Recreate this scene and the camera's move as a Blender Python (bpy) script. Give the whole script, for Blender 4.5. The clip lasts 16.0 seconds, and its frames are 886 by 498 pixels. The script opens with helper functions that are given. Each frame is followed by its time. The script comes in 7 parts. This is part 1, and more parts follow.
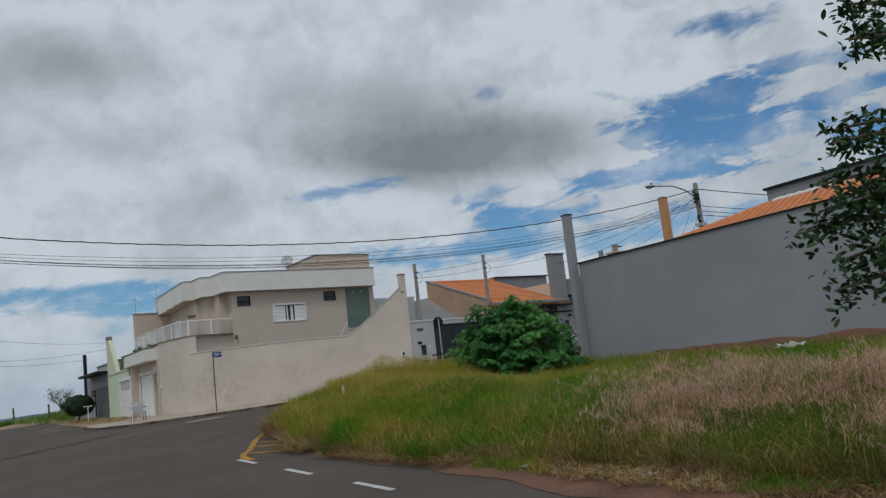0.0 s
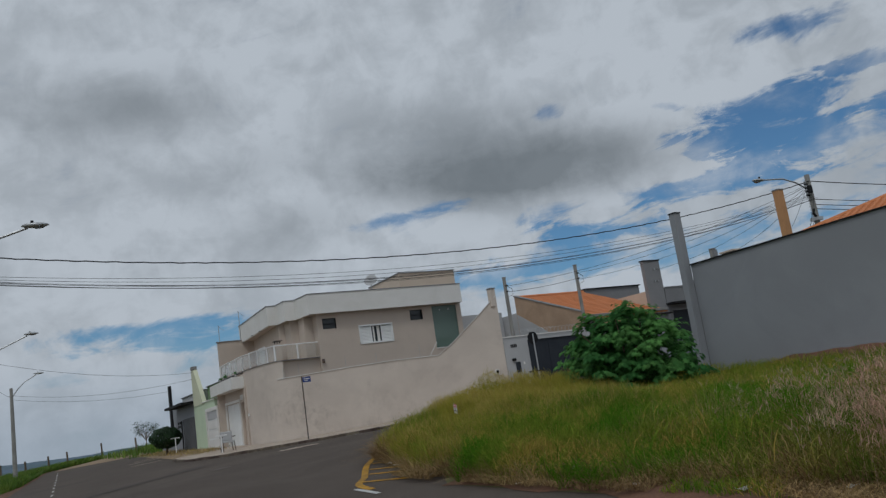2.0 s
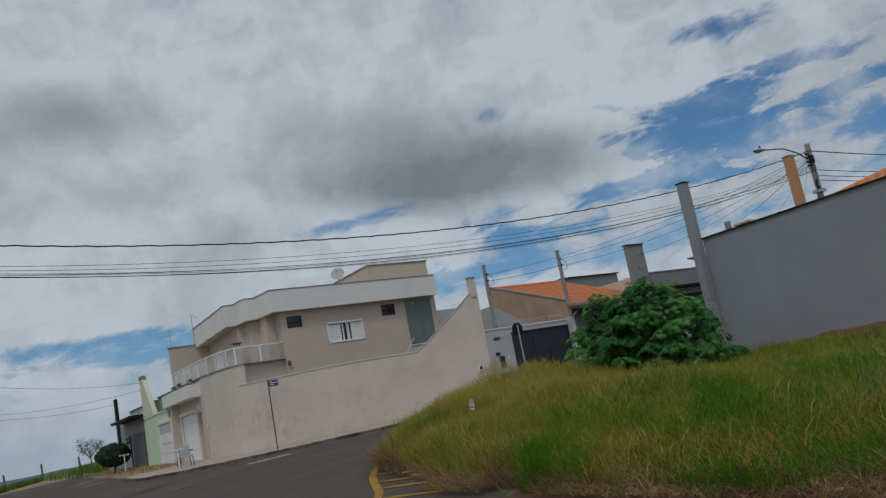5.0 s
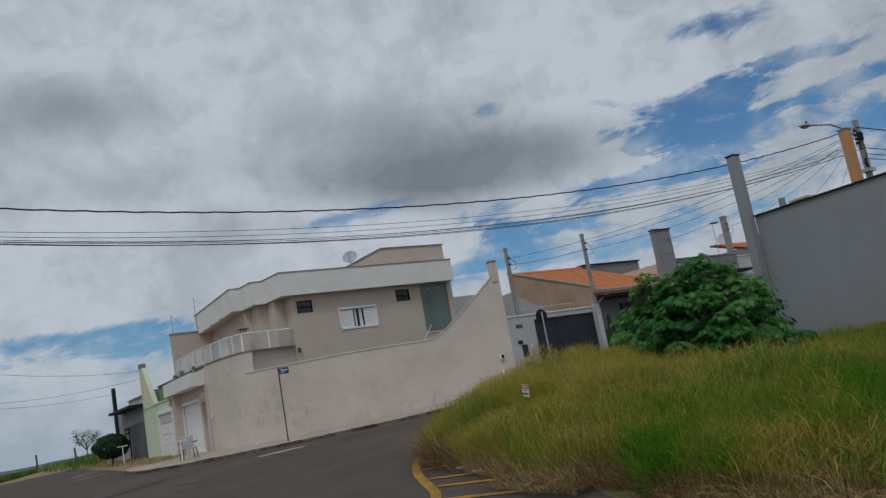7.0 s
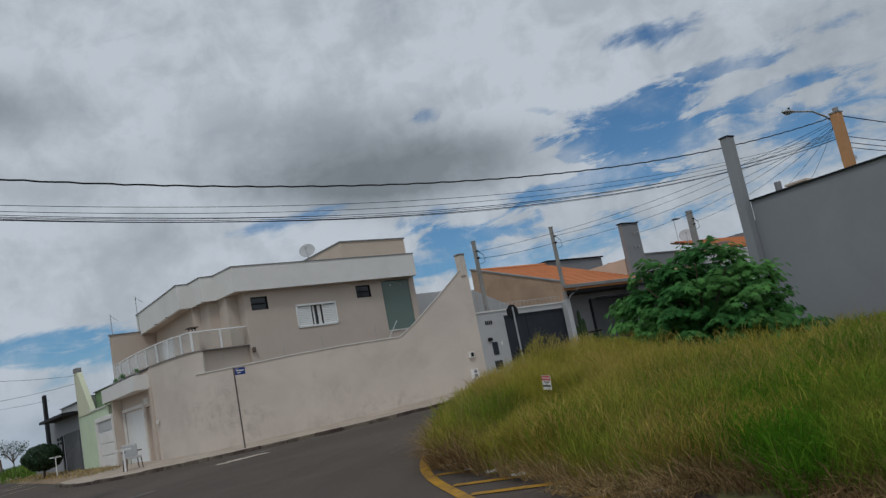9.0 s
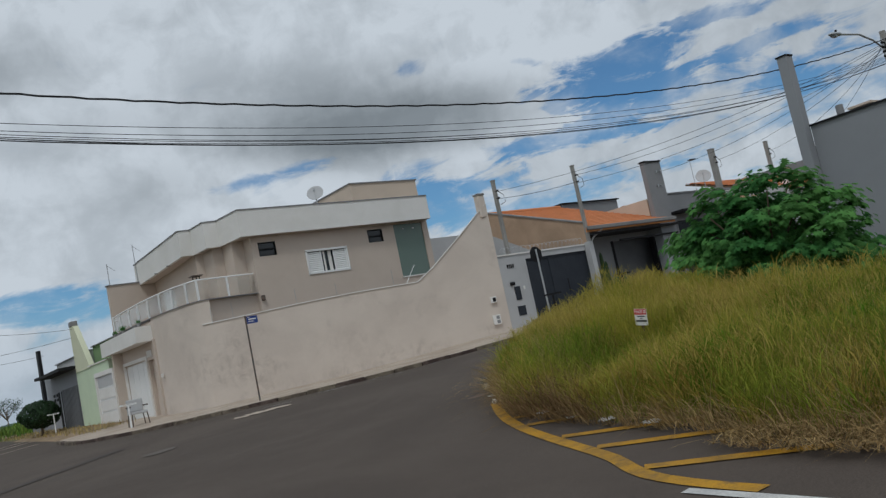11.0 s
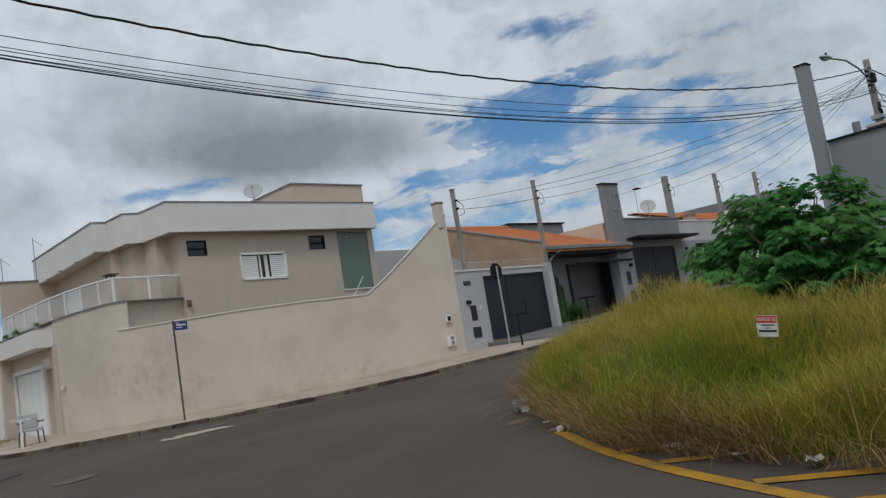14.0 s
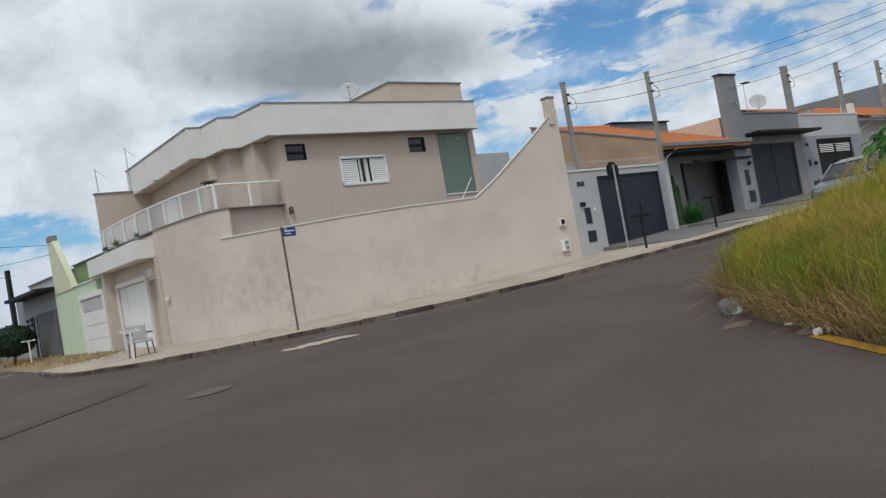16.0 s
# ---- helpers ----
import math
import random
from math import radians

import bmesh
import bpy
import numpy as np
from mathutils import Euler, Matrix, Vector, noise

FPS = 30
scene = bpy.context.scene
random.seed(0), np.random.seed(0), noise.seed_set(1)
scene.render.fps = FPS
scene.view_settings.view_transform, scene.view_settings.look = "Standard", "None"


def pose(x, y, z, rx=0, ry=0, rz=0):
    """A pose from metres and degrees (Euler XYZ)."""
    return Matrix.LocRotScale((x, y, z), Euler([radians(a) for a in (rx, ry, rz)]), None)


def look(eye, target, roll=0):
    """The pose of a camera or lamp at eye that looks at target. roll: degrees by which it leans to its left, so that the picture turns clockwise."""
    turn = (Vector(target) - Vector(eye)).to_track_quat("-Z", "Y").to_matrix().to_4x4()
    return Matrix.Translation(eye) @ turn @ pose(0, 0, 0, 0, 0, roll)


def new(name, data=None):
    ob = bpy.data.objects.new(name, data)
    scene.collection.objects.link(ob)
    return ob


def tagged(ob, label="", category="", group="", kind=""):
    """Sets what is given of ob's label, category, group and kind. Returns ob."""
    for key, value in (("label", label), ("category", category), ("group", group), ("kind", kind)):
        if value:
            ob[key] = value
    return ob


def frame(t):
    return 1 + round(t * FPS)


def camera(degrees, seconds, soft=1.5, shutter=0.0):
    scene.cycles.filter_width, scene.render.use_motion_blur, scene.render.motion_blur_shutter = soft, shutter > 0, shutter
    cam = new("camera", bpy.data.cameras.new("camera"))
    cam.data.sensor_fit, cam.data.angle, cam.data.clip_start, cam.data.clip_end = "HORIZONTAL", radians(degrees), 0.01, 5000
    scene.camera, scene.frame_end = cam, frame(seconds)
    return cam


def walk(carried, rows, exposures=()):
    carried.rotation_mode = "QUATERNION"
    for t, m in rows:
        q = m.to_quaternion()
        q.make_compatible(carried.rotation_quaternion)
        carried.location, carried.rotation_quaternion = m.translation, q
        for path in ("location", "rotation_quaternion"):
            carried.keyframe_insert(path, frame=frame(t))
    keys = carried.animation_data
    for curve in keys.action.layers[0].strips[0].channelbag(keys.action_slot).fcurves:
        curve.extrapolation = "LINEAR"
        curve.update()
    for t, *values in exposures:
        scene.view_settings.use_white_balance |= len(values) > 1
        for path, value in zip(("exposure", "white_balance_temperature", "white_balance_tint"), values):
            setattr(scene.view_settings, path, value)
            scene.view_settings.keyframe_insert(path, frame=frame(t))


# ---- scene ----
cam = camera(55.2, 16.0, 1.35)
METRES, EYE, TILT, LEAN, TURN = 20.0, 1.5, 0.0, 0.0, -33.3
ROWS = [
    (0.0, 0.0, 0.0, 0.0, 0.98, 8.65, 6.44),
    (0.5, -0.0174, 0.0251, -0.0014, 2.06, 8.65, 7.32),
    (1.0, -0.0334, 0.0505, -0.0016, 3.95, 7.99, 7.75),
    (1.5, -0.0506, 0.0771, -0.0011, 5.03, 9.52, 7.77),
    (2.0, -0.0647, 0.1035, -0.0007, 5.88, 10.81, 8.34),
    (2.5, -0.08, 0.1333, -0.0005, 4.63, 10.8, 9.42),
    (3.0, -0.0932, 0.1608, 0.0001, 3.0, 10.27, 10.53),
    (5.5, -0.1666, 0.3058, 0.0029, 2.22, 10.55, 10.6),
    (6.0, -0.1802, 0.336, 0.003, 1.29, 10.35, 10.23),
    (6.5, -0.1934, 0.3642, 0.0043, 1.1, 10.82, 9.82),
    (7.0, -0.2085, 0.3906, 0.0046, 2.24, 10.13, 10.2),
    (7.5, -0.2246, 0.419, 0.0054, 3.6, 9.99, 10.5),
    (8.0, -0.2415, 0.4454, 0.0064, 1.52, 11.32, 10.5),
    (8.5, -0.2571, 0.4736, 0.0064, -0.06, 10.91, 10.16),
    (9.0, -0.2725, 0.4984, 0.0064, -2.0, 9.73, 10.93),
    (11.5, -0.3501, 0.6322, 0.0101, -2.74, 6.26, 11.79),
    (12.0, -0.3662, 0.6592, 0.0109, -2.01, 7.01, 11.22),
    (12.5, -0.3768, 0.6905, 0.0118, -4.34, 7.14, 11.61),
    (13.0, -0.3931, 0.7173, 0.0122, -5.37, 7.33, 11.72),
    (13.5, -0.4051, 0.744, 0.0123, -8.13, 7.41, 11.55),
    (14.0, -0.4215, 0.7702, 0.013, -10.03, 7.12, 9.31),
    (14.5, -0.4363, 0.7948, 0.0135, -10.2, 5.84, 7.7),
    (15.0, -0.4521, 0.8203, 0.0138, -9.06, 2.76, 8.59),
    (15.5, -0.4668, 0.847, 0.0133, -7.46, 1.48, 9.7),
    (16.0, -0.4839, 0.8724, 0.0153, -5.44, 2.03, 9.99),
]
walk(cam, [(t, pose(0, 0, EYE, TILT, LEAN, TURN) @ pose(METRES * x, METRES * y, METRES * z, 90 + pitch, roll, yaw)) for t, x, y, z, yaw, pitch, roll in ROWS],
     [(0.0, -0.42, 6100, 7), (0.5, -0.56, 6080, 7), (1.0, -0.57, 6080, 7), (2.0, -0.70, 6050, 7), (3.5, -0.67, 6050, 7), (7.0, -0.59, 6050, 7), (8.2, -0.66, 6040, 7), (9.0, -0.55, 6050, 7), (11.3, -0.39, 6080, 6), (12.5, -0.37, 6100, 6), (13.5, -0.33, 6130, 7), (14.5, -0.22, 6180, 7), (15.2, 0.0, 6220, 7), (16.0, 0.06, 6210, 7)])

# ---- world, sun, exposure ----
SUN_AZ, SUN_EL = radians(226), radians(56)


def node(tree, kind, **values):
    n = tree.nodes.new(kind)
    for key, value in values.items():
        if key in n.inputs:
            n.inputs[key].default_value = value
    return n


def math_node(tree, op, a, b=None, c=None, clamp=False):
    n = tree.nodes.new("ShaderNodeMath")
    n.operation, n.use_clamp = op, clamp
    for i, v in enumerate((a, b, c)):
        if v is None:
            continue
        if isinstance(v, (int, float)):
            n.inputs[i].default_value = v
        else:
            tree.links.new(v, n.inputs[i])
    return n.outputs[0]


def vec_node(tree, op, a, b=None):
    n = tree.nodes.new("ShaderNodeVectorMath")
    n.operation = op
    for i, v in enumerate((a, b)):
        if v is None:
            continue
        if isinstance(v, (tuple, list)):
            n.inputs[i].default_value = v
        else:
            tree.links.new(v, n.inputs[i])
    return n


def mix_node(tree, fac, a, b):
    n = tree.nodes.new("ShaderNodeMix")
    n.data_type = "RGBA"
    for i, v in ((0, fac), (6, a), (7, b)):
        if isinstance(v, (int, float)):
            n.inputs[i].default_value = v
        elif isinstance(v, (tuple, list)):
            n.inputs[i].default_value = (*v[:3], 1)
        else:
            tree.links.new(v, n.inputs[i])
    return n.outputs[2]


def ramp(tree, fac, lo, hi, a=0.0, b=1.0):
    n = tree.nodes.new("ShaderNodeMapRange")
    n.interpolation_type = "SMOOTHSTEP"
    for i, v in ((1, lo), (2, hi), (3, a), (4, b)):
        n.inputs[i].default_value = v
    tree.links.new(fac, n.inputs[0])
    return n.outputs[0]


def noise_tex(tree, vector, scale, detail=4.0, rough=0.55, distortion=0.0):
    n = tree.nodes.new("ShaderNodeTexNoise")
    n.inputs["Scale"].default_value, n.inputs["Detail"].default_value = scale, detail
    n.inputs["Roughness"].default_value, n.inputs["Distortion"].default_value = rough, distortion
    if vector is not None:
        tree.links.new(vector, n.inputs["Vector"])
    return n.outputs[0]


def make_world():
    world = bpy.data.worlds.new("sky")
    world.use_nodes = True
    scene.world = world
    t = world.node_tree
    t.nodes.clear()
    sky = t.nodes.new("ShaderNodeTexSky")
    sky.sky_type, sky.sun_disc = "NISHITA", False
    sky.sun_elevation, sky.sun_rotation = SUN_EL, SUN_AZ
    sky.air_density, sky.dust_density, sky.ozone_density = 1.0, 0.6, 1.6
    way = t.nodes.new("ShaderNodeTexCoord").outputs["Generated"]
    xyz = t.nodes.new("ShaderNodeSeparateXYZ")
    t.links.new(way, xyz.inputs[0])
    up = math_node(t, "MAXIMUM", xyz.outputs[2], 0.0)
    # bearing and height over the horizon, in degrees
    az = math_node(t, "MULTIPLY", math_node(t, "ARCTAN2", xyz.outputs[0], xyz.outputs[1]), 57.2958)
    el = math_node(t, "MULTIPLY", math_node(t, "ARCSINE", xyz.outputs[2]), 57.2958)
    deck = t.nodes.new("ShaderNodeCombineXYZ")
    t.links.new(az, deck.inputs[0])
    t.links.new(el, deck.inputs[1])
    turn = t.nodes.new("ShaderNodeMapping")
    turn.vector_type = "TEXTURE"
    turn.inputs["Rotation"].default_value = (0, 0, radians(5))
    turn.inputs["Scale"].default_value = (13.0, 4.2, 1.0)
    t.links.new(deck.outputs[0], turn.inputs[0])
    streak = noise_tex(t, turn.outputs[0], 1.0, 9.0, 0.58, 0.5)
    big = noise_tex(t, way, 5.5, 8.0, 0.52, 0.3)
    puff = noise_tex(t, way, 13.0, 9.0, 0.58, 0.5)
    curl = noise_tex(t, way, 30.0, 8.0, 0.6, 0.6)
    # wisps bend the borders of the named clouds and gaps
    bend = math_node(t, "SUBTRACT", noise_tex(t, turn.outputs[0], 2.6, 10.0, 0.62, 0.6), 0.5)
    bulge = math_node(t, "SUBTRACT", noise_tex(t, way, 18.0, 9.0, 0.6, 0.2), 0.5)

    def patch(at, long, wide, slope, wisp, lump):
        c, q = math.cos(radians(slope)), math.sin(radians(slope))
        du, dv = math_node(t, "SUBTRACT", az, at[0]), math_node(t, "SUBTRACT", el, at[1])
        a = math_node(t, "ADD", math_node(t, "MULTIPLY", du, c / long), math_node(t, "MULTIPLY", dv, q / long))
        b = math_node(t, "SUBTRACT", math_node(t, "MULTIPLY", dv, c / wide), math_node(t, "MULTIPLY", du, q / wide))
        far = math_node(t, "SQRT", math_node(t, "ADD", math_node(t, "MULTIPLY", a, a), math_node(t, "MULTIPLY", b, b)))
        far = math_node(t, "ADD", far, math_node(t, "ADD", math_node(t, "MULTIPLY", bend, wisp), math_node(t, "MULTIPLY", bulge, lump)))
        return far

    def total(items, wisp, lump, outer, inner):
        out = None
        for amount, u, v, long, wide, slope in items:
            p = math_node(t, "MULTIPLY", ramp(t, patch((u, v), long, wide, slope, wisp, lump), outer, inner), amount)
            out = p if out is None else math_node(t, "ADD", out, p)
        return out

    gaps = math_node(t, "MINIMUM", total(GAPS + LOW_GAPS, 3.4, 1.0, 1.75, 0.1), 1.0)
    greys = math_node(t, "MINIMUM", total(GREYS, 0.3, 0.6, 1.7, 0.0), 0.9)
    brights = total(BRIGHTS, 1.2, 1.4, 1.6, 0.1)
    cover = math_node(t, "ADD", math_node(t, "MULTIPLY", streak, 0.6), math_node(t, "MULTIPLY", puff, 0.4))
    cover = math_node(t, "ADD", cover, math_node(t, "MULTIPLY", greys, 0.12))
    cover = math_node(t, "SUBTRACT", cover, math_node(t, "MULTIPLY", gaps, 0.30))
    cover = ramp(t, cover, 0.14, 0.44)
    shade = math_node(t, "ADD", math_node(t, "MULTIPLY", puff, 0.38), math_node(t, "MULTIPLY", big, 0.20))
    shade = math_node(t, "ADD", shade, math_node(t, "MULTIPLY", streak, 0.22))
    shade = math_node(t, "ADD", shade, math_node(t, "MULTIPLY", curl, 0.17))
    shade = ramp(t, shade, 0.39, 0.585, 0.71, 1.05)
    shade = math_node(t, "ADD", shade, math_node(t, "MULTIPLY", brights, 0.30), clamp=True)
    shade = math_node(t, "MULTIPLY", shade, math_node(t, "SUBTRACT", 1.0, math_node(t, "MULTIPLY", greys, 0.86), clamp=True))
    cloud = mix_node(t, shade, (0.165, 0.187, 0.204), (0.752, 0.782, 0.826))
    blue = vec_node(t, "MULTIPLY", sky.outputs[0], (0.060, 0.084, 0.100))
    colour = mix_node(t, cover, blue.outputs[0], cloud)
    # haze towards the horizon
    haze = ramp(t, up, 0.14, 0.0, 0.0, 0.55)
    colour = mix_node(t, haze, colour, (0.42, 0.50, 0.60))
    out = t.nodes.new("ShaderNodeBackground")
    out.inputs["Strength"].default_value = 1.0
    t.links.new(colour, out.inputs[0])
    end = t.nodes.new("ShaderNodeOutputWorld")
    t.links.new(out.outputs[0], end.inputs[0])


# blue gaps, grey bellies and bright rims of the clouds: amount, bearing, height, half length, half width, slope in degrees
GAPS = [
    (0.9, 54.5, 20.1, 2.6, 0.85, -3), (0.9, 59.0, 16.8, 5.2, 0.8, 4), (0.85, 60.5, 14.5, 4.5, 0.6, 3), (0.9, 52.4, 16.0, 6.0, 0.9, 2),
    (1.0, 51.0, 14.2, 5.0, 1.5, -5), (0.8, 57.5, 12.6, 7.0, 1.5, -2), (1.0, 49.0, 12.3, 4.6, 1.1, 6), (0.8, 44.6, 12.0, 4.8, 0.6, -3),
    (0.65, 37.7, 18.4, 1.2, 0.55, -7), (0.6, 45.6, 17.3, 1.5, 0.35, -22), (0.9, 26.9, 13.3, 3.7, 0.5, 5), (0.8, 37.4, 12.3, 2.3, 0.8, 8),
    (0.7, 40.7, 10.1, 4.2, 0.65, -4), (1.0, 42.5, 8.2, 8.5, 1.9, -4), (0.9, 32.0, 7.8, 3.5, 1.15, -6), (0.6, 8.5, 7.9, 6.2, 0.42, 3),
    (0.75, 69.0, 9.5, 10.0, 3.4, 2),
]
LOW_GAPS = [
    (0.65, 13.7, 6.8, 6.5, 0.7, 2), (0.6, 9.1, 7.5, 6.0, 0.6, 4), (0.55, 14.8, 5.6, 5.0, 1.0, 3), (0.5, 3.1, 5.3, 5.0, 0.6, 3),
]
GREYS = [
    (0.72, 33.2, 16.4, 7.2, 3.2, -12), (0.6, 30.6, 14.9, 7.5, 1.5, -8), (0.55, 41.0, 15.0, 5.8, 2.1, -7), (0.6, 8.2, 21.7, 6.1, 2.0, 3),
    (0.25, 24.1, 18.8, 3.5, 2.7, -8), (0.25, 18.6, 13.5, 4.1, 1.5, 2), (0.2, 15.9, 17.5, 4.4, 1.5, 9), (0.32, 63.0, 14.0, 10.0, 4.5, 2), (0.2, 46.0, 9.5, 6.0, 2.0, 0),
]
BRIGHTS = [
    (0.4, 42.8, 17.6, 5.8, 1.1, -2), (0.4, 37.0, 20.7, 5.5, 1.2, 14), (0.4, 17.9, 26.3, 2.3, 2.3, -4), (0.2, 47.3, 20.2, 5.9, 1.5, 9),
    (0.4, 10.3, 24.5, 4.2, 0.9, -2), (0.4, 16.7, 23.5, 2.2, 2.2, -4), (0.5, 37.6, 14.1, 3.5, 1.2, 13), (0.4, 54.2, 14.9, 5.1, 0.55, 4),
    (0.5, 30.0, 12.0, 6.0, 0.8, -8), (0.4, 22.0, 20.5, 4.0, 2.0, 10), (0.35, 5.0, 14.0, 6.0, 1.5, 5),
]
make_world()

sun = new("sun", bpy.data.lights.new("sun", "SUN"))
sun.data.energy, sun.data.angle, sun.data.color = 1.15, radians(12), (1.0, 0.965, 0.91)
sun.matrix_world = look((0, 0, 40), (-40 * math.sin(SUN_AZ) / math.tan(SUN_EL), -40 * math.cos(SUN_AZ) / math.tan(SUN_EL), 0))


# ---- materials ----
def material(name, base, rough=0.7, metal=0.0, tint=None, size=1.2, amount=0.5, grain=40.0, bump=0.15, speckle=0.12, stains=None, spread=0.0, island=False):
    """A surface in base colour, mottled towards tint at one size and speckled at a finer one. stains: (colour, size, threshold)."""
    m = bpy.data.materials.new(name)
    m.use_nodes = True
    t = m.node_tree
    bsdf = t.nodes["Principled BSDF"]
    at = t.nodes.new("ShaderNodeTexCoord").outputs["Object"]
    colour = mix_node(t, 0.0, base, base)
    if tint:
        f = ramp(t, noise_tex(t, at, size, 5.0, 0.6, 0.4), 0.35, 0.7, 0.0, amount)
        colour = mix_node(t, f, colour, tint)
    if stains:
        c, s, th = stains
        f = ramp(t, noise_tex(t, at, s, 8.0, 0.7, 0.15), th, th + 0.16, 0.0, 0.8)
        colour = mix_node(t, f, colour, c)
    g = noise_tex(t, at, grain, 3.0, 0.6)
    if speckle:
        hsv = t.nodes.new("ShaderNodeHueSaturation")
        t.links.new(colour, hsv.inputs["Color"])
        t.links.new(ramp(t, g, 0.25, 0.75, 1 - speckle, 1 + speckle), hsv.inputs["Value"])
        colour = hsv.outputs[0]
    if spread:
        hsv = t.nodes.new("ShaderNodeHueSaturation")
        t.links.new(colour, hsv.inputs["Color"])
        r = t.nodes.new("ShaderNodeNewGeometry").outputs["Random Per Island"] if island else t.nodes.new("ShaderNodeObjectInfo").outputs["Random"]
        t.links.new(ramp(t, r, 0.0, 1.0, 1 - spread, 1 + spread), hsv.inputs["Value"])
        t.links.new(ramp(t, r, 0.0, 1.0, 0.5 - spread * 0.08, 0.5 + spread * 0.08), hsv.inputs["Hue"])
        colour = hsv.outputs[0]
    t.links.new(colour, bsdf.inputs["Base Color"])
    bsdf.inputs["Metallic"].default_value = metal
    bsdf.inputs["Specular IOR Level"].default_value = 0.25 if rough >= 0.6 else 0.5
    t.links.new(ramp(t, g, 0.2, 0.8, max(rough - 0.08, 0.02), min(rough + 0.08, 1.0)), bsdf.inputs["Roughness"])
    if bump:
        b = t.nodes.new("ShaderNodeBump")
        b.inputs["Strength"].default_value, b.inputs["Distance"].default_value = bump, 0.01
        t.links.new(g, b.inputs["Height"])
        t.links.new(b.outputs[0], bsdf.inputs["Normal"])
    return m


def leaf_material(name, base, tip, spread=0.35, rough=0.55, through_light=0.25, dry=None, patch=0.55, sere=None):
    """Leaves and blades: colour varies from piece to piece, and some light passes through."""
    m = bpy.data.materials.new(name)
    m.use_nodes = True
    t = m.node_tree
    bsdf = t.nodes["Principled BSDF"]
    r = t.nodes.new("ShaderNodeNewGeometry").outputs["Random Per Island"]
    at = t.nodes.new("ShaderNodeTexCoord").outputs["Object"]
    f = math_node(t, "ADD", math_node(t, "MULTIPLY", r, 0.6), ramp(t, noise_tex(t, at, patch, 4.0), 0.38, 0.62, -0.25, 0.65), clamp=True)
    if sere:
        # yellower towards one end of the lot
        xyz = t.nodes.new("ShaderNodeSeparateXYZ")
        t.links.new(at, xyz.inputs[0])
        f = math_node(t, "ADD", f, ramp(t, xyz.outputs[1], *sere, -0.35, 0.42), clamp=True)
    colour = mix_node(t, f, base, tip)
    if dry:
        r3 = math_node(t, "FRACT", math_node(t, "MULTIPLY", r, 13.7))
        patchy = ramp(t, noise_tex(t, at, 0.8, 5.0), 0.42, 0.66, -0.35, 0.55)
        colour = mix_node(t, math_node(t, "GREATER_THAN", math_node(t, "ADD", patchy, 0.12), r3), colour, dry)
    hsv = t.nodes.new("ShaderNodeHueSaturation")
    t.links.new(colour, hsv.inputs["Color"])
    r2 = math_node(t, "FRACT", math_node(t, "MULTIPLY", r, 7.31))
    t.links.new(ramp(t, r2, 0.0, 1.0, 1 - spread, 1 + spread), hsv.inputs["Value"])
    t.links.new(hsv.outputs[0], bsdf.inputs["Base Color"])
    bsdf.inputs["Roughness"].default_value = rough
    bsdf.inputs["Specular IOR Level"].default_value = 0.22 if rough < 0.65 else 0.06
    thin = t.nodes.new("ShaderNodeBsdfTranslucent")
    t.links.new(hsv.outputs[0], thin.inputs[0])
    add = t.nodes.new("ShaderNodeMixShader")
    add.inputs[0].default_value = through_light
    t.links.new(bsdf.outputs[0], add.inputs[1])
    t.links.new(thin.outputs[0], add.inputs[2])
    t.links.new(add.outputs[0], t.nodes["Material Output"].inputs[0])
    return m


def glass_material(name, colour, rough=0.05, alpha=1.0):
    m = bpy.data.materials.new(name)
    m.use_nodes = True
    b = m.node_tree.nodes["Principled BSDF"]
    b.inputs["Base Color"].default_value = (*colour, 1)
    b.inputs["Roughness"].default_value, b.inputs["Transmission Weight"].default_value, b.inputs["IOR"].default_value = rough, alpha, 1.45
    return m


def weathered(m, spots, dirt):
    """Grimy blotches on a plastered wall: spots are (x, z, half width, half height, amount)."""
    t = m.node_tree
    bsdf = t.nodes["Principled BSDF"]
    clean = bsdf.inputs["Base Color"].links[0].from_socket
    at = t.nodes.new("ShaderNodeTexCoord").outputs["Object"]
    xyz = t.nodes.new("ShaderNodeSeparateXYZ")
    t.links.new(at, xyz.inputs[0])
    grime = ramp(t, noise_tex(t, at, 2.6, 9.0, 0.68, 0.5), 0.40, 0.66)
    streak = t.nodes.new("ShaderNodeMapping")
    streak.inputs["Scale"].default_value = (2.4, 2.4, 0.5)
    t.links.new(at, streak.inputs[0])
    grime = math_node(t, "MULTIPLY", grime, ramp(t, noise_tex(t, streak.outputs[0], 1.6, 6.0, 0.6), 0.34, 0.62, 0.25, 1.0))
    out = None
    for x, z, w, h, amount in spots:
        a = math_node(t, "MULTIPLY", math_node(t, "SUBTRACT", xyz.outputs[0], x), 1 / w)
        b = math_node(t, "MULTIPLY", math_node(t, "SUBTRACT", xyz.outputs[2], z), 1 / h)
        far = math_node(t, "SQRT", math_node(t, "ADD", math_node(t, "MULTIPLY", a, a), math_node(t, "MULTIPLY", b, b)))
        p = math_node(t, "MULTIPLY", ramp(t, far, 1.2, 0.2), amount)
        out = p if out is None else math_node(t, "ADD", out, p)
    f = math_node(t, "MULTIPLY", math_node(t, "MINIMUM", out, 1.0), grime)
    t.links.new(mix_node(t, f, clean, dirt), bsdf.inputs["Base Color"])


